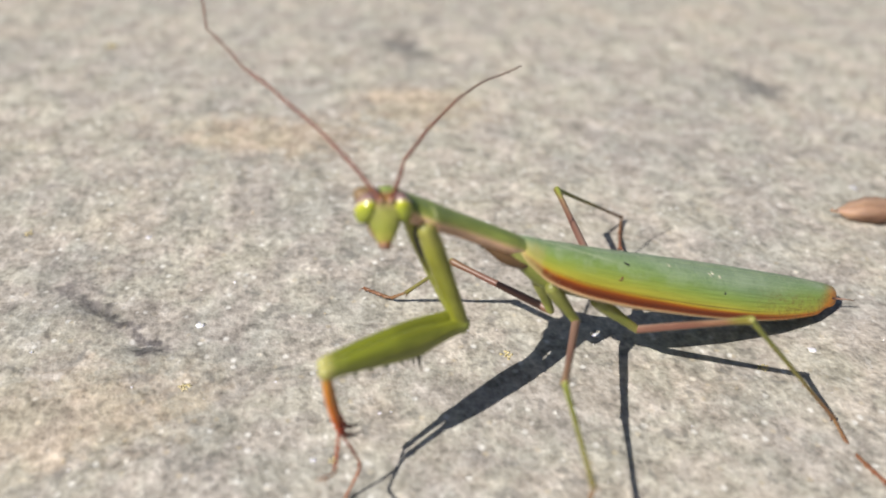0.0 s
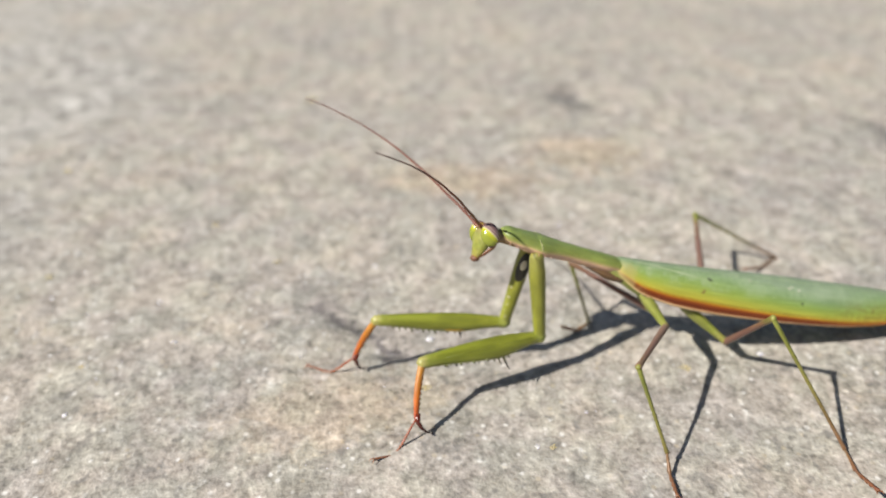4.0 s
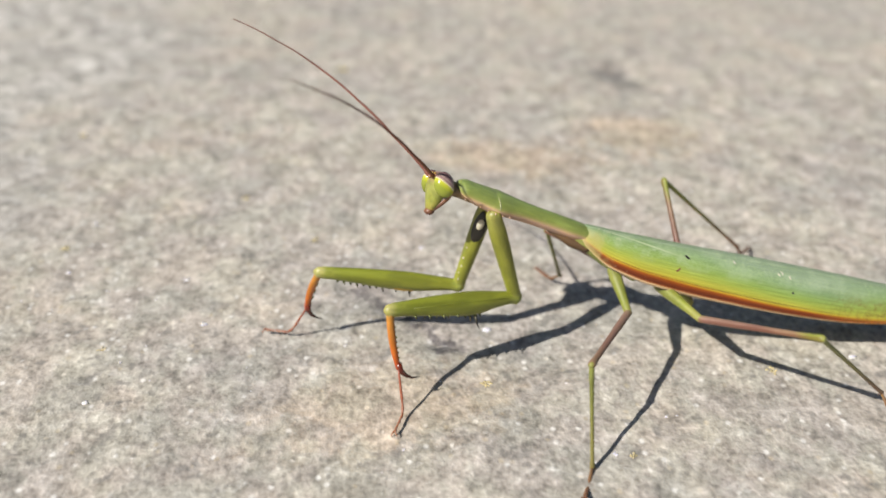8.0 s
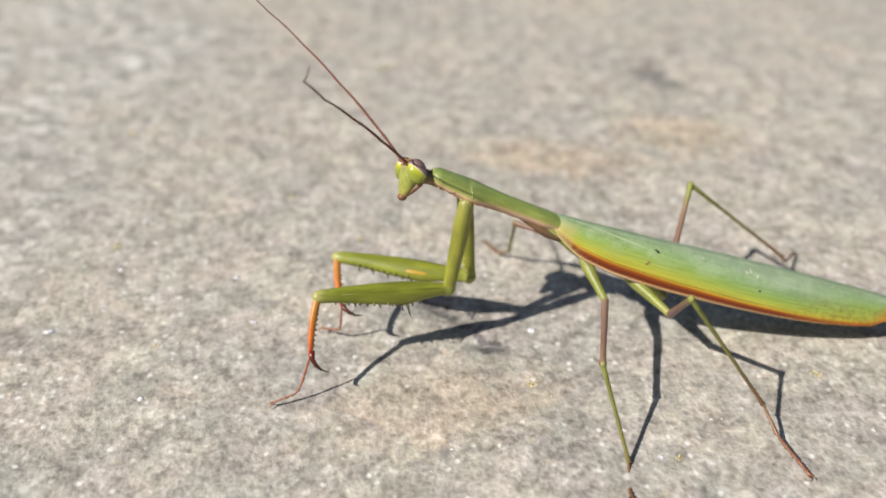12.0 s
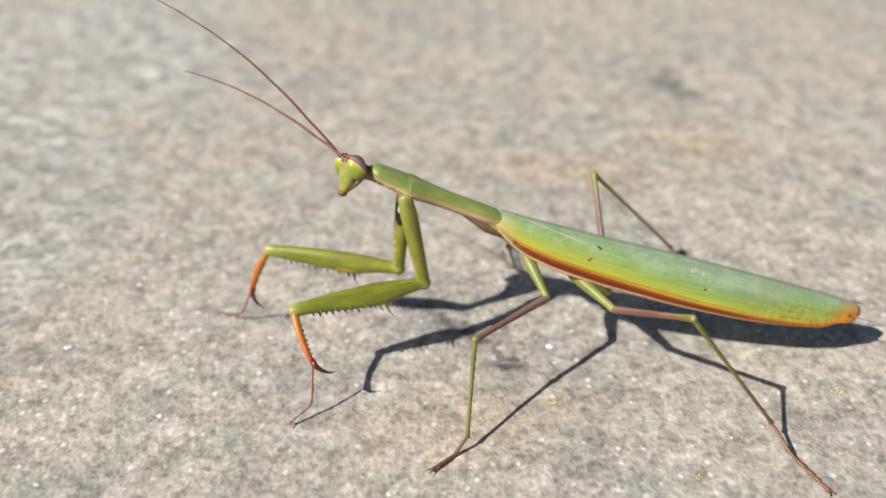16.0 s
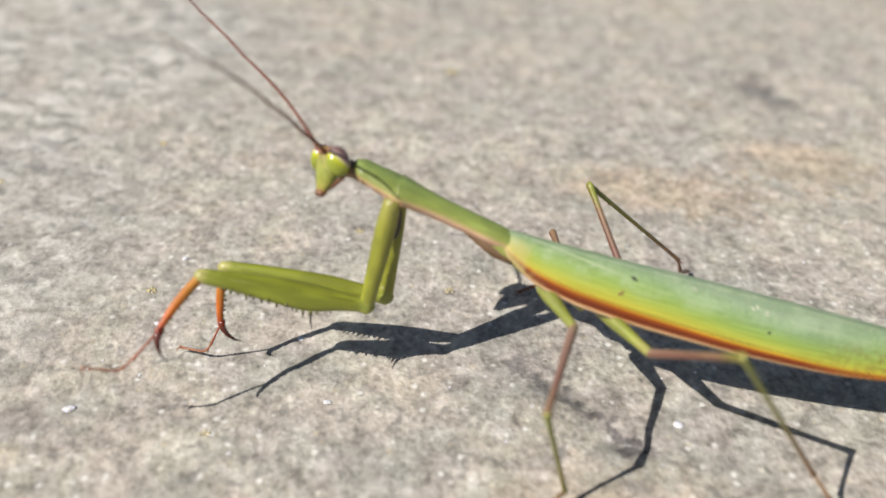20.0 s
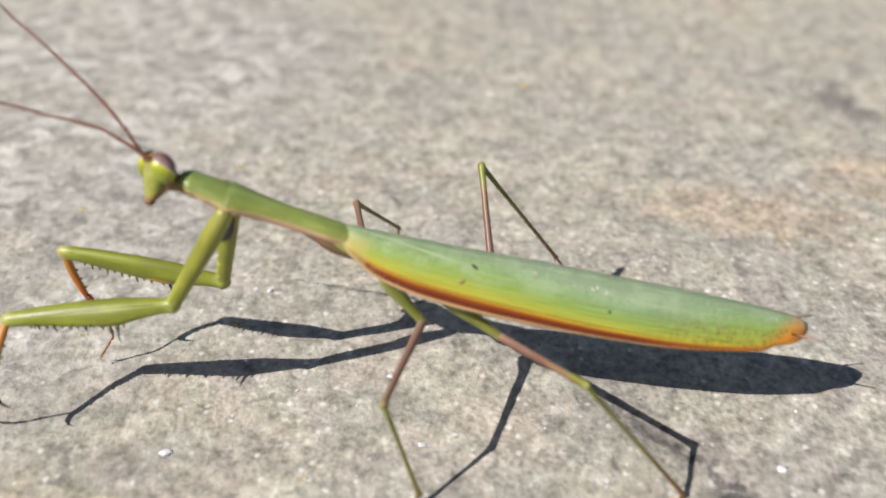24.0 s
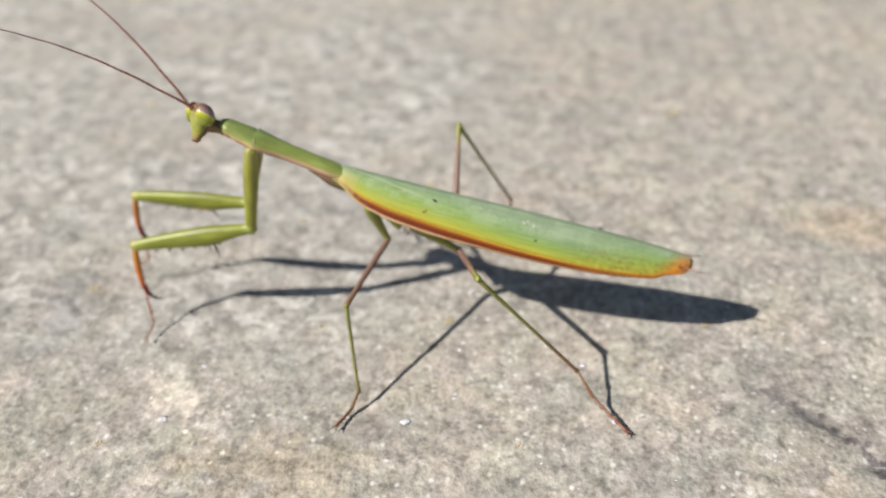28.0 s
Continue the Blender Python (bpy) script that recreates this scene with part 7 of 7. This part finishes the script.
        (20, (3.6, 1.3, -4), (8, 2.2, -7.1), (4.58, 12.82, -5.46), (7.05, 19.45, -12.55), (3.26, 17.68, -16.07)),
        (20.5, (3.6, 1.3, -4), (7.9, 2.68, -7.07), (5.06, 13.6, -7.41), (7.96, 20.87, -13.67), (3.27, 20.59, -16.46)),
        (21, (3.6, 1.3, -4), (8.1, 1.97, -7.01), (5.09, 12.77, -7.99), (8.55, 19.01, -15), (3.12, 18.73, -15.51)),
        (21.5, (3.6, 1.3, -4), (8, 2.33, -7.06), (5.93, 13.29, -8.75), (9.65, 19.88, -15.32), (4.32, 20.21, -16.48)),
        (22, (3.6, 1.3, -4), (8.04, 2.1, -7.06), (5.39, 12.96, -8.5), (8.67, 19.01, -15.77), (3.26, 19.03, -16.52)),
        (22.5, (3.6, 1.3, -4), (2, 4.4, -8.2), (-4.17, 13.82, -8.74), (-5.68, 21.11, -15.46), (-0.68, 20.09, -17.41)),
        (24.5, (3.6, 1.3, -4), (2.04, 5.7, -6.72), (0.38, 16.95, -6.15), (6.58, 22.9, -11.74), (7.55, 23.05, -18.23)),
        (25, (3.6, 1.3, -4), (2, 5.97, -6.34), (-2.03, 15.39, -11.06), (-5.66, 21.56, -18.08), (-8.87, 25.56, -19.99)),
        (25.5, (3.6, 1.3, -4), (5.7, 4.67, -7.75), (-1.05, 13.33, -10.29), (-2.29, 19.79, -17.85), (-2.5, 24.99, -19.52)),
        (26, (3.6, 1.3, -4), (7.86, 2.29, -7.27), (0.52, 10.58, -9.43), (1.18, 16.97, -17.12), (0.84, 21.18, -20.59)),
        (26.5, (3.6, 1.3, -4), (7.12, 3.41, -7.6), (1.32, 12.68, -10.34), (0.89, 19.62, -17.56), (0.97, 23.9, -20.94)),
        (27, (3.6, 1.3, -4), (6.48, 4.07, -7.72), (3.93, 14.23, -11.9), (5.16, 20.46, -19.65), (5.8, 24.6, -23.16)),
        (28, (3.6, 1.3, -4), (7.22, 2.7, -7.83), (4.69, 13.49, -9.93), (6.96, 19.84, -17.35), (8.12, 24.19, -20.45)),
    ], (5.46, 11.28, 10.02, 5.46))
    move_leg(PIECES["hind_near"], [
        (0, (9.2, -1.3, -4.9), (15.18, -1.37, -7.54), (15.2, -14.1, -0.03), (29.49, -15.3, -8.92), (27.56, -23.6, -10.11)),
        (0.5, (9.2, -1.3, -4.9), (15.45, -1.49, -7.4), (14.44, -13.6, 0.67), (28.5, -15.99, -8.14), (28.61, -24.85, -9.27)),
        (1, (9.2, -1.3, -4.9), (14.89, -0.88, -7.4), (16.47, -14.3, -0.52), (30.44, -16.26, -8.61), (28.24, -24.79, -9.6)),
        (1.5, (9.2, -1.3, -4.9), (15.42, -1.93, -7.39), (19.13, -13.85, 0.14), (29.82, -23.28, -8.68), (24.81, -30.47, -7)),
        (2, (9.2, -1.3, -4.9), (9.5, -8, -4.39), (14, -20.07, 2.44), (27.31, -26.5, -5.47), (26.03, -35.33, -5.86)),
        (2.5, (9.2, -1.3, -4.9), (8.43, -7.98, -4.56), (8.12, -19.99, 3.69), (21.91, -24.02, -4.94), (15.83, -28.04, -10.1)),
        (3, (9.2, -1.3, -4.9), (9.42, -8.02, -4.74), (3.08, -15.57, 6.01), (9.86, -26.92, -4.29), (16.98, -24.86, -9.28)),
        (3.5, (9.2, -1.3, -4.9), (10.65, -7.87, -5.19), (5.42, -17.28, 4.65), (13.67, -26.87, -6.32), (20.68, -24.65, -11.38)),
        (4, (9.2, -1.3, -4.9), (14.69, -3.56, -8), (11.9, -14.17, 1.63), (21.83, -20.82, -10.16), (19.96, -29.42, -8.74)),
        (4.5, (9.2, -1.3, -4.9), (12.72, -6.96, -5.57), (10.68, -17.22, 4.58), (22.15, -21.21, -7.03), (20.51, -29.84, -5.64)),
        (6.5, (9.2, -1.3, -4.9), (12.84, -6.96, -4.55), (16.02, -19.37, 2.44), (29.63, -18.54, -7.3), (33.54, -26.3, -9.48)),
        (7, (9.2, -1.3, -4.9), (12.55, -7.13, -4.58), (18.09, -19.25, 1.37), (32.25, -20.19, -7.5), (35.65, -28.38, -8.88)),
        (7.5, (9.2, -1.3, -4.9), (12.92, -6.9, -4.71), (20.02, -18.4, 0.76), (34.17, -15.35, -7.7), (35.05, -24.22, -7.12)),
        (8, (9.2, -1.3, -4.9), (12.3, -7.27, -4.9), (18.73, -18.61, 1.65), (31.76, -12.69, -7.07), (33.05, -21.39, -8.63)),
        (8.5, (9.2, -1.3, -4.9), (13.21, -6.69, -4.74), (18.29, -18.66, 1.86), (32.93, -15.27, -5.58), (31.67, -23.82, -7.83)),
        (9, (9.2, -1.3, -4.9), (15.24, -1.74, -7.83), (22.99, -12.84, -2.41), (37.75, -18.99, -7.43), (31.91, -25.64, -8.62)),
        (9.5, (9.2, -1.3, -4.9), (15.43, -1.82, -7.4), (23.25, -12.93, -2.1), (35.03, -19.81, -11.84), (34.25, -27.53, -7.43)),
        (10, (9.2, -1.3, -4.9), (15.14, -0.71, -8.01), (24.23, -11.05, -3.19), (27.37, -26.22, -9.57), (35.69, -23.46, -7.84)),
        (10.5, (9.2, -1.3, -4.9), (15.34, -1.63, -7.63), (23.28, -12.5, -2.03), (25.92, -27.07, -9.88), (33.69, -23.36, -7.5)),
        (11, (9.2, -1.3, -4.9), (15.11, -1.12, -8.11), (23.83, -11.57, -2.87), (23.08, -26.94, -9.51), (31.34, -23.98, -7.79)),
        (11.5, (9.2, -1.3, -4.9), (15.11, -3.36, -7.32), (10.24, -13.14, 2.34), (23.23, -13.41, -8.24), (26.76, -21.46, -9.91)),
        (12, (9.2, -1.3, -4.9), (13.09, -6.78, -5.33), (9.41, -17.72, 3.59), (21.92, -16.72, -7.51), (25.17, -24.9, -9.03)),
        (12.5, (9.2, -1.3, -4.9), (13.07, -6.81, -5.17), (9.31, -17.76, 3.69), (21.76, -16.5, -7.45), (25.11, -24.64, -9)),
        (14.5, (9.2, -1.3, -4.9), (13.68, -6.31, -5.46), (17.41, -17.86, 2.63), (30.03, -16.5, -8.3), (34.38, -24.25, -9.31)),
        (15, (9.2, -1.3, -4.9), (13.62, -6.37, -5.39), (17.32, -17.99, 2.61), (29.97, -16.54, -8.27), (34.4, -24.22, -9.45)),
        (16, (9.2, -1.3, -4.9), (13.61, -6.38, -5.38), (17.55, -18.09, 2.39), (30.25, -16.64, -8.43), (34.88, -24.19, -9.75)),
        (16.5, (9.2, -1.3, -4.9), (13.34, -6.61, -4.89), (16.39, -18.3, 3.27), (29.35, -16.19, -7.14), (34.06, -23.59, -8.84)),
        (17, (9.2, -1.3, -4.9), (14.04, -5.98, -5.53), (19.48, -17.7, 1.26), (32.54, -16.5, -9.16), (37.45, -23.91, -10.31)),
        (17.5, (9.2, -1.3, -4.9), (14.04, -5.98, -5.25), (17.96, -17.64, 2.57), (31.2, -16.96, -7.68), (36.36, -24.1, -9.18)),
        (18, (9.2, -1.3, -4.9), (13.96, -6.07, -5.43), (18.47, -17.64, 2.25), (31.65, -16.1, -7.96), (37, -23.18, -9.29)),
        (18.5, (9.2, -1.3, -4.9), (15.43, -1.82, -7.37), (21.61, -13.45, -1.11), (35.38, -12.61, -10.61), (32.68, -21.12, -10.5)),
        (19, (9.2, -1.3, -4.9), (15.23, -1.64, -7.78), (12.93, -12.88, 1.25), (24.24, -8.51, -10.32), (30.63, -14.45, -12.21)),
        (19.5, (9.2, -1.3, -4.9), (15.37, -2.38, -7.35), (13.55, -13.54, 1.85), (24.19, -7.48, -9.59), (30.26, -13.47, -12.24)),
        (20, (9.2, -1.3, -4.9), (13.4, -6.53, -4.95), (16.97, -17.86, 3.5), (27.75, -13.3, -8.49), (35.22, -16.45, -12.24)),
        (20.5, (9.2, -1.3, -4.9), (15.26, -1.76, -7.79), (17.22, -13.42, 0.75), (27.66, -7.08, -10.73), (32.9, -14.21, -11.94)),
        (21, (9.2, -1.3, -4.9), (14.86, -0.44, -8.44), (18.91, -12.43, -1.2), (29.86, -6.25, -12.28), (34.06, -14.13, -12.43)),
        (21.5, (9.2, -1.3, -4.9), (15.25, -1.71, -7.82), (18.94, -13.85, -0.64), (30.52, -6.73, -10.44), (34.65, -14.54, -11.67)),
        (22, (9.2, -1.3, -4.9), (13.26, -6.64, -5.23), (13.75, -18.45, 3.3), (25.49, -11.92, -6.73), (32.98, -12.53, -11.56)),
        (22.5, (9.2, -1.3, -4.9), (14.32, -1.62, -9.23), (9.76, -10.15, 1.7), (20.32, -8.36, -11.22), (20.35, -17.23, -12.07)),
        (24.5, (9.2, -1.3, -4.9), (15.06, -0.7, -8.09), (22.06, -13.02, -4.04), (34.7, -12.1, -14.6), (29.29, -19.15, -15.62)),
        (25, (9.2, -1.3, -4.9), (14.89, -0.35, -8.48), (18.74, -13.39, -3.27), (29.64, -7.59, -14.66), (32.91, -15.74, -13.21)),
        (25.5, (9.2, -1.3, -4.9), (14.66, -0.77, -8.83), (13.01, -13.09, -1.23), (23.99, -10.04, -13.54), (28.11, -17.72, -15.42)),
        (26, (9.2, -1.3, -4.9), (15.13, -1.88, -7.99), (16.63, -14.83, -1.44), (28.61, -14.45, -13.14), (33.23, -21.6, -15.88)),
        (26.5, (9.2, -1.3, -4.9), (15.25, -3.25, -7.25), (18.38, -15.56, -0.07), (30.71, -14.48, -11.35), (36.22, -20.14, -15.6)),
        (27, (9.2, -1.3, -4.9), (15.41, -1.97, -7.38), (21.83, -13.83, -1.84), (35.22, -14.68, -11.82), (41.42, -20.84, -14.09)),
        (28, (9.2, -1.3, -4.9), (15.15, 0.13, -7.65), (17.79, -13.39, -2.83), (31.37, -12.32, -12.55), (37.84, -18.01, -15.08)),
    ], (6.73, 14.58, 16.76, 8.93))
    move_leg(PIECES["hind_far"], [
        (0, (9.2, 1.3, -4.9), (13.46, 6.39, -3.8), (17.36, 20.17, -0.99), (32.72, 25.63, -4.88), (27.77, 18.39, -6.51)),
        (0.5, (9.2, 1.3, -4.9), (13.1, 6.65, -3.66), (18.32, 19.96, -0.83), (33.2, 26.28, -5.25), (29.41, 18.21, -4.76)),
        (1, (9.2, 1.3, -4.9), (13.94, 5.93, -3.63), (18.75, 19.14, 0.3), (34.42, 22.93, -4.36), (28.84, 16.03, -5.18)),
        (1.5, (9.2, 1.3, -4.9), (13.9, 5.95, -3.66), (19.56, 19.12, -0.99), (35.26, 20.83, -6.59), (29.03, 14.45, -6.21)),
        (2, (9.2, 1.3, -4.9), (14.07, 5.81, -3.74), (19.57, 19.14, -1.5), (35.16, 21.65, -7.14), (30.56, 14.06, -6.28)),
        (2.5, (9.2, 1.3, -4.9), (13.92, 5.98, -3.86), (19.16, 19.09, -0.23), (34.2, 23.95, -5.82), (28.11, 17.42, -5.65)),
        (3, (9.2, 1.3, -4.9), (14.01, 5.92, -4.04), (19.51, 19.24, -1.79), (34.63, 23.63, -7.52), (30.26, 15.87, -6.98)),
        (3.5, (9.2, 1.3, -4.9), (13.63, 6.24, -3.79), (19.09, 19.38, -0.59), (34.6, 23.42, -5.51), (30.46, 15.53, -4.93)),
        (4, (9.2, 1.3, -4.9), (14.2, 5.66, -3.79), (18.73, 19.38, -1.74), (34.35, 20.77, -7.66), (26.91, 15.84, -7.59)),
        (4.5, (9.2, 1.3, -4.9), (14.95, 4.1, -6.99), (17.76, 17.55, -2.1), (33.06, 20.37, -8.33), (26.11, 14.81, -7.69)),
        (6.5, (9.2, 1.3, -4.9), (14.86, 2.66, -8.26), (10.88, 13.02, 1.2), (24.49, 17.3, -7.59), (29.07, 24.42, -10.45)),
        (7, (9.2, 1.3, -4.9), (15, 1.78, -8.26), (11.34, 11.12, 2.33), (25.02, 14.98, -6.54), (30.5, 21.41, -9.43)),
        (7.5, (9.2, 1.3, -4.9), (14.99, 1.83, -8.29), (11.72, 10.89, 2.66), (25.47, 14.36, -6.28), (31.69, 20.01, -9.31)),
        (8, (9.2, 1.3, -4.9), (14.96, 1.89, -8.3), (10.71, 11.13, 2.14), (24.55, 14.91, -6.52), (29.61, 21.57, -9.64)),
        (8.5, (9.2, 1.3, -4.9), (15.1, 2.01, -8.06), (11.18, 11, 2.73), (25.03, 14.42, -6.08), (30.09, 21.33, -8.57)),
        (9, (9.2, 1.3, -4.9), (15.01, 1.49, -8.27), (12.41, 11.18, 2.32), (26.4, 14.28, -6.36), (31.77, 20.79, -9.31)),
        (9.5, (9.2, 1.3, -4.9), (15.01, 1.52, -8.29), (12.92, 10.88, 2.69), (27.03, 14.09, -5.77), (32.37, 20.73, -8.45)),
        (10, (9.2, 1.3, -4.9), (15, 1.58, -8.28), (12.35, 11.25, 2.31), (26.11, 14.75, -6.58), (31.5, 21.23, -9.57)),
        (10.5, (9.2, 1.3, -4.9), (15.13, 1.88, -8.03), (12.99, 11.95, 2.29), (27.24, 14.23, -6.23), (32.18, 21.05, -9.21)),
        (11, (9.2, 1.3, -4.9), (15, 1.41, -8.29), (12.37, 11.28, 2.11), (26.45, 13.99, -6.55), (31.91, 20.33, -9.69)),
        (11.5, (9.2, 1.3, -4.9), (15.23, 1.94, -7.82), (18.66, 13.04, 0.98), (33.87, 12.77, -6.06), (39.44, 19.42, -8.17)),
        (12, (9.2, 1.3, -4.9), (15.06, 1.37, -8.21), (17.05, 11.68, 1.91), (32.3, 11.7, -5.03), (37.32, 18.65, -7.53)),
        (12.5, (9.2, 1.3, -4.9), (15.04, 1.45, -8.23), (16.98, 11.73, 1.92), (32.27, 11.52, -4.94), (37.24, 18.56, -7.3)),
        (14.5, (9.2, 1.3, -4.9), (14.95, 2.29, -8.24), (10.51, 12.17, 1.52), (24.17, 15.71, -7.53), (28.1, 22.93, -11.01)),
        (15, (9.2, 1.3, -4.9), (14.9, 2.45, -8.27), (10.59, 12.37, 1.51), (24.18, 15.92, -7.63), (28.23, 23.06, -11.14)),
        (16, (9.2, 1.3, -4.9), (14.92, 2.33, -8.27), (10.97, 12.21, 1.7), (24.56, 15.8, -7.42), (28.62, 22.97, -10.87)),
        (16.5, (9.2, 1.3, -4.9), (15.03, 2.46, -8.05), (11.46, 12.97, 1.4), (25.21, 16.32, -7.58), (28.46, 24.11, -10.5)),
        (17, (9.2, 1.3, -4.9), (15.02, 1.88, -8.22), (12.9, 12.43, 1.63), (26.18, 16.78, -7.62), (29.91, 24.05, -11.24)),
        (17.5, (9.2, 1.3, -4.9), (15.02, 1.74, -8.25), (12.59, 12.41, 1.38), (26.2, 15.73, -7.83), (30.36, 22.78, -11.4)),
        (18, (9.2, 1.3, -4.9), (15.02, 1.7, -8.24), (12, 12.08, 1.55), (25.4, 16.08, -7.69), (29.41, 23.21, -11.27)),
        (18.5, (9.2, 1.3, -4.9), (15.07, 2.08, -8.09), (12.88, 11.89, 2.47), (26.33, 16.49, -6.42), (32.54, 22.04, -9.62)),
        (19, (9.2, 1.3, -4.9), (15.11, 3.06, -7.6), (15.18, 15, 0.77), (29.45, 16.44, -7.9), (34.76, 23.17, -10.42)),
        (19.5, (9.2, 1.3, -4.9), (14.77, 3.65, -7.86), (15.47, 15.75, 0.24), (29.92, 17.57, -8.05), (27.77, 25.58, -11.38)),
        (20, (9.2, 1.3, -4.9), (14.35, 3.87, -8.34), (6.73, 12.21, 0.88), (19.17, 18.8, -8.2), (22.39, 25.76, -12.79)),
        (20.5, (9.2, 1.3, -4.9), (14.21, 4.11, -8.4), (7.93, 13.25, 1.06), (19.57, 19.45, -9.29), (23.76, 26.79, -12.19)),
        (21, (9.2, 1.3, -4.9), (14.13, 4.16, -8.43), (8.07, 12.8, 1.61), (20.69, 17.64, -8.29), (24.34, 24.96, -11.88)),
        (21.5, (9.2, 1.3, -4.9), (14.37, 3.94, -8.3), (10.52, 14.4, 1.09), (23.82, 18, -8.45), (27.35, 25.51, -11.74)),
        (22, (9.2, 1.3, -4.9), (14.69, 3.08, -8.32), (11.42, 13.68, 1.14), (24.45, 17.68, -8.61), (28.2, 24.89, -12.31)),
        (22.5, (9.2, 1.3, -4.9), (14.89, 2.48, -8.27), (11.78, 12.48, 1.88), (24.74, 16.93, -7.77), (28.95, 23.78, -11.66)),
        (24.5, (9.2, 1.3, -4.9), (14.57, 3.67, -8.19), (11.11, 13.51, 2), (21.58, 18.28, -10.18), (28.73, 20.14, -15.19)),
        (25, (9.2, 1.3, -4.9), (14.4, 4.21, -8.03), (11.06, 13.26, 2.91), (21.87, 17.96, -8.99), (27.76, 21.85, -14.47)),
        (25.5, (9.2, 1.3, -4.9), (14.79, 3.12, -8.18), (14.11, 12.72, 2.79), (24.92, 17.18, -9.22), (26.28, 23.44, -15.45)),
        (26, (9.2, 1.3, -4.9), (15.23, 1.5, -7.87), (16.94, 12.76, 1.24), (27.24, 19.15, -10.33), (23.91, 24.3, -16.82)),
        (26.5, (9.2, 1.3, -4.9), (14.42, 3.69, -8.41), (16.76, 15.45, -0.12), (27.7, 21.73, -11.16), (21.86, 25.12, -17.01)),
        (27, (9.2, 1.3, -4.9), (12.9, 5.85, -8.2), (8.97, 18.42, -1.95), (18.03, 25.08, -14.38), (25.36, 22.94, -19.02)),
        (28, (9.2, 1.3, -4.9), (14.33, 4.14, -8.2), (11.68, 13.68, 2.5), (20.98, 20.3, -9.76), (20, 23.81, -17.92)),
    ], (6.73, 14.58, 16.76, 8.93))


motions()
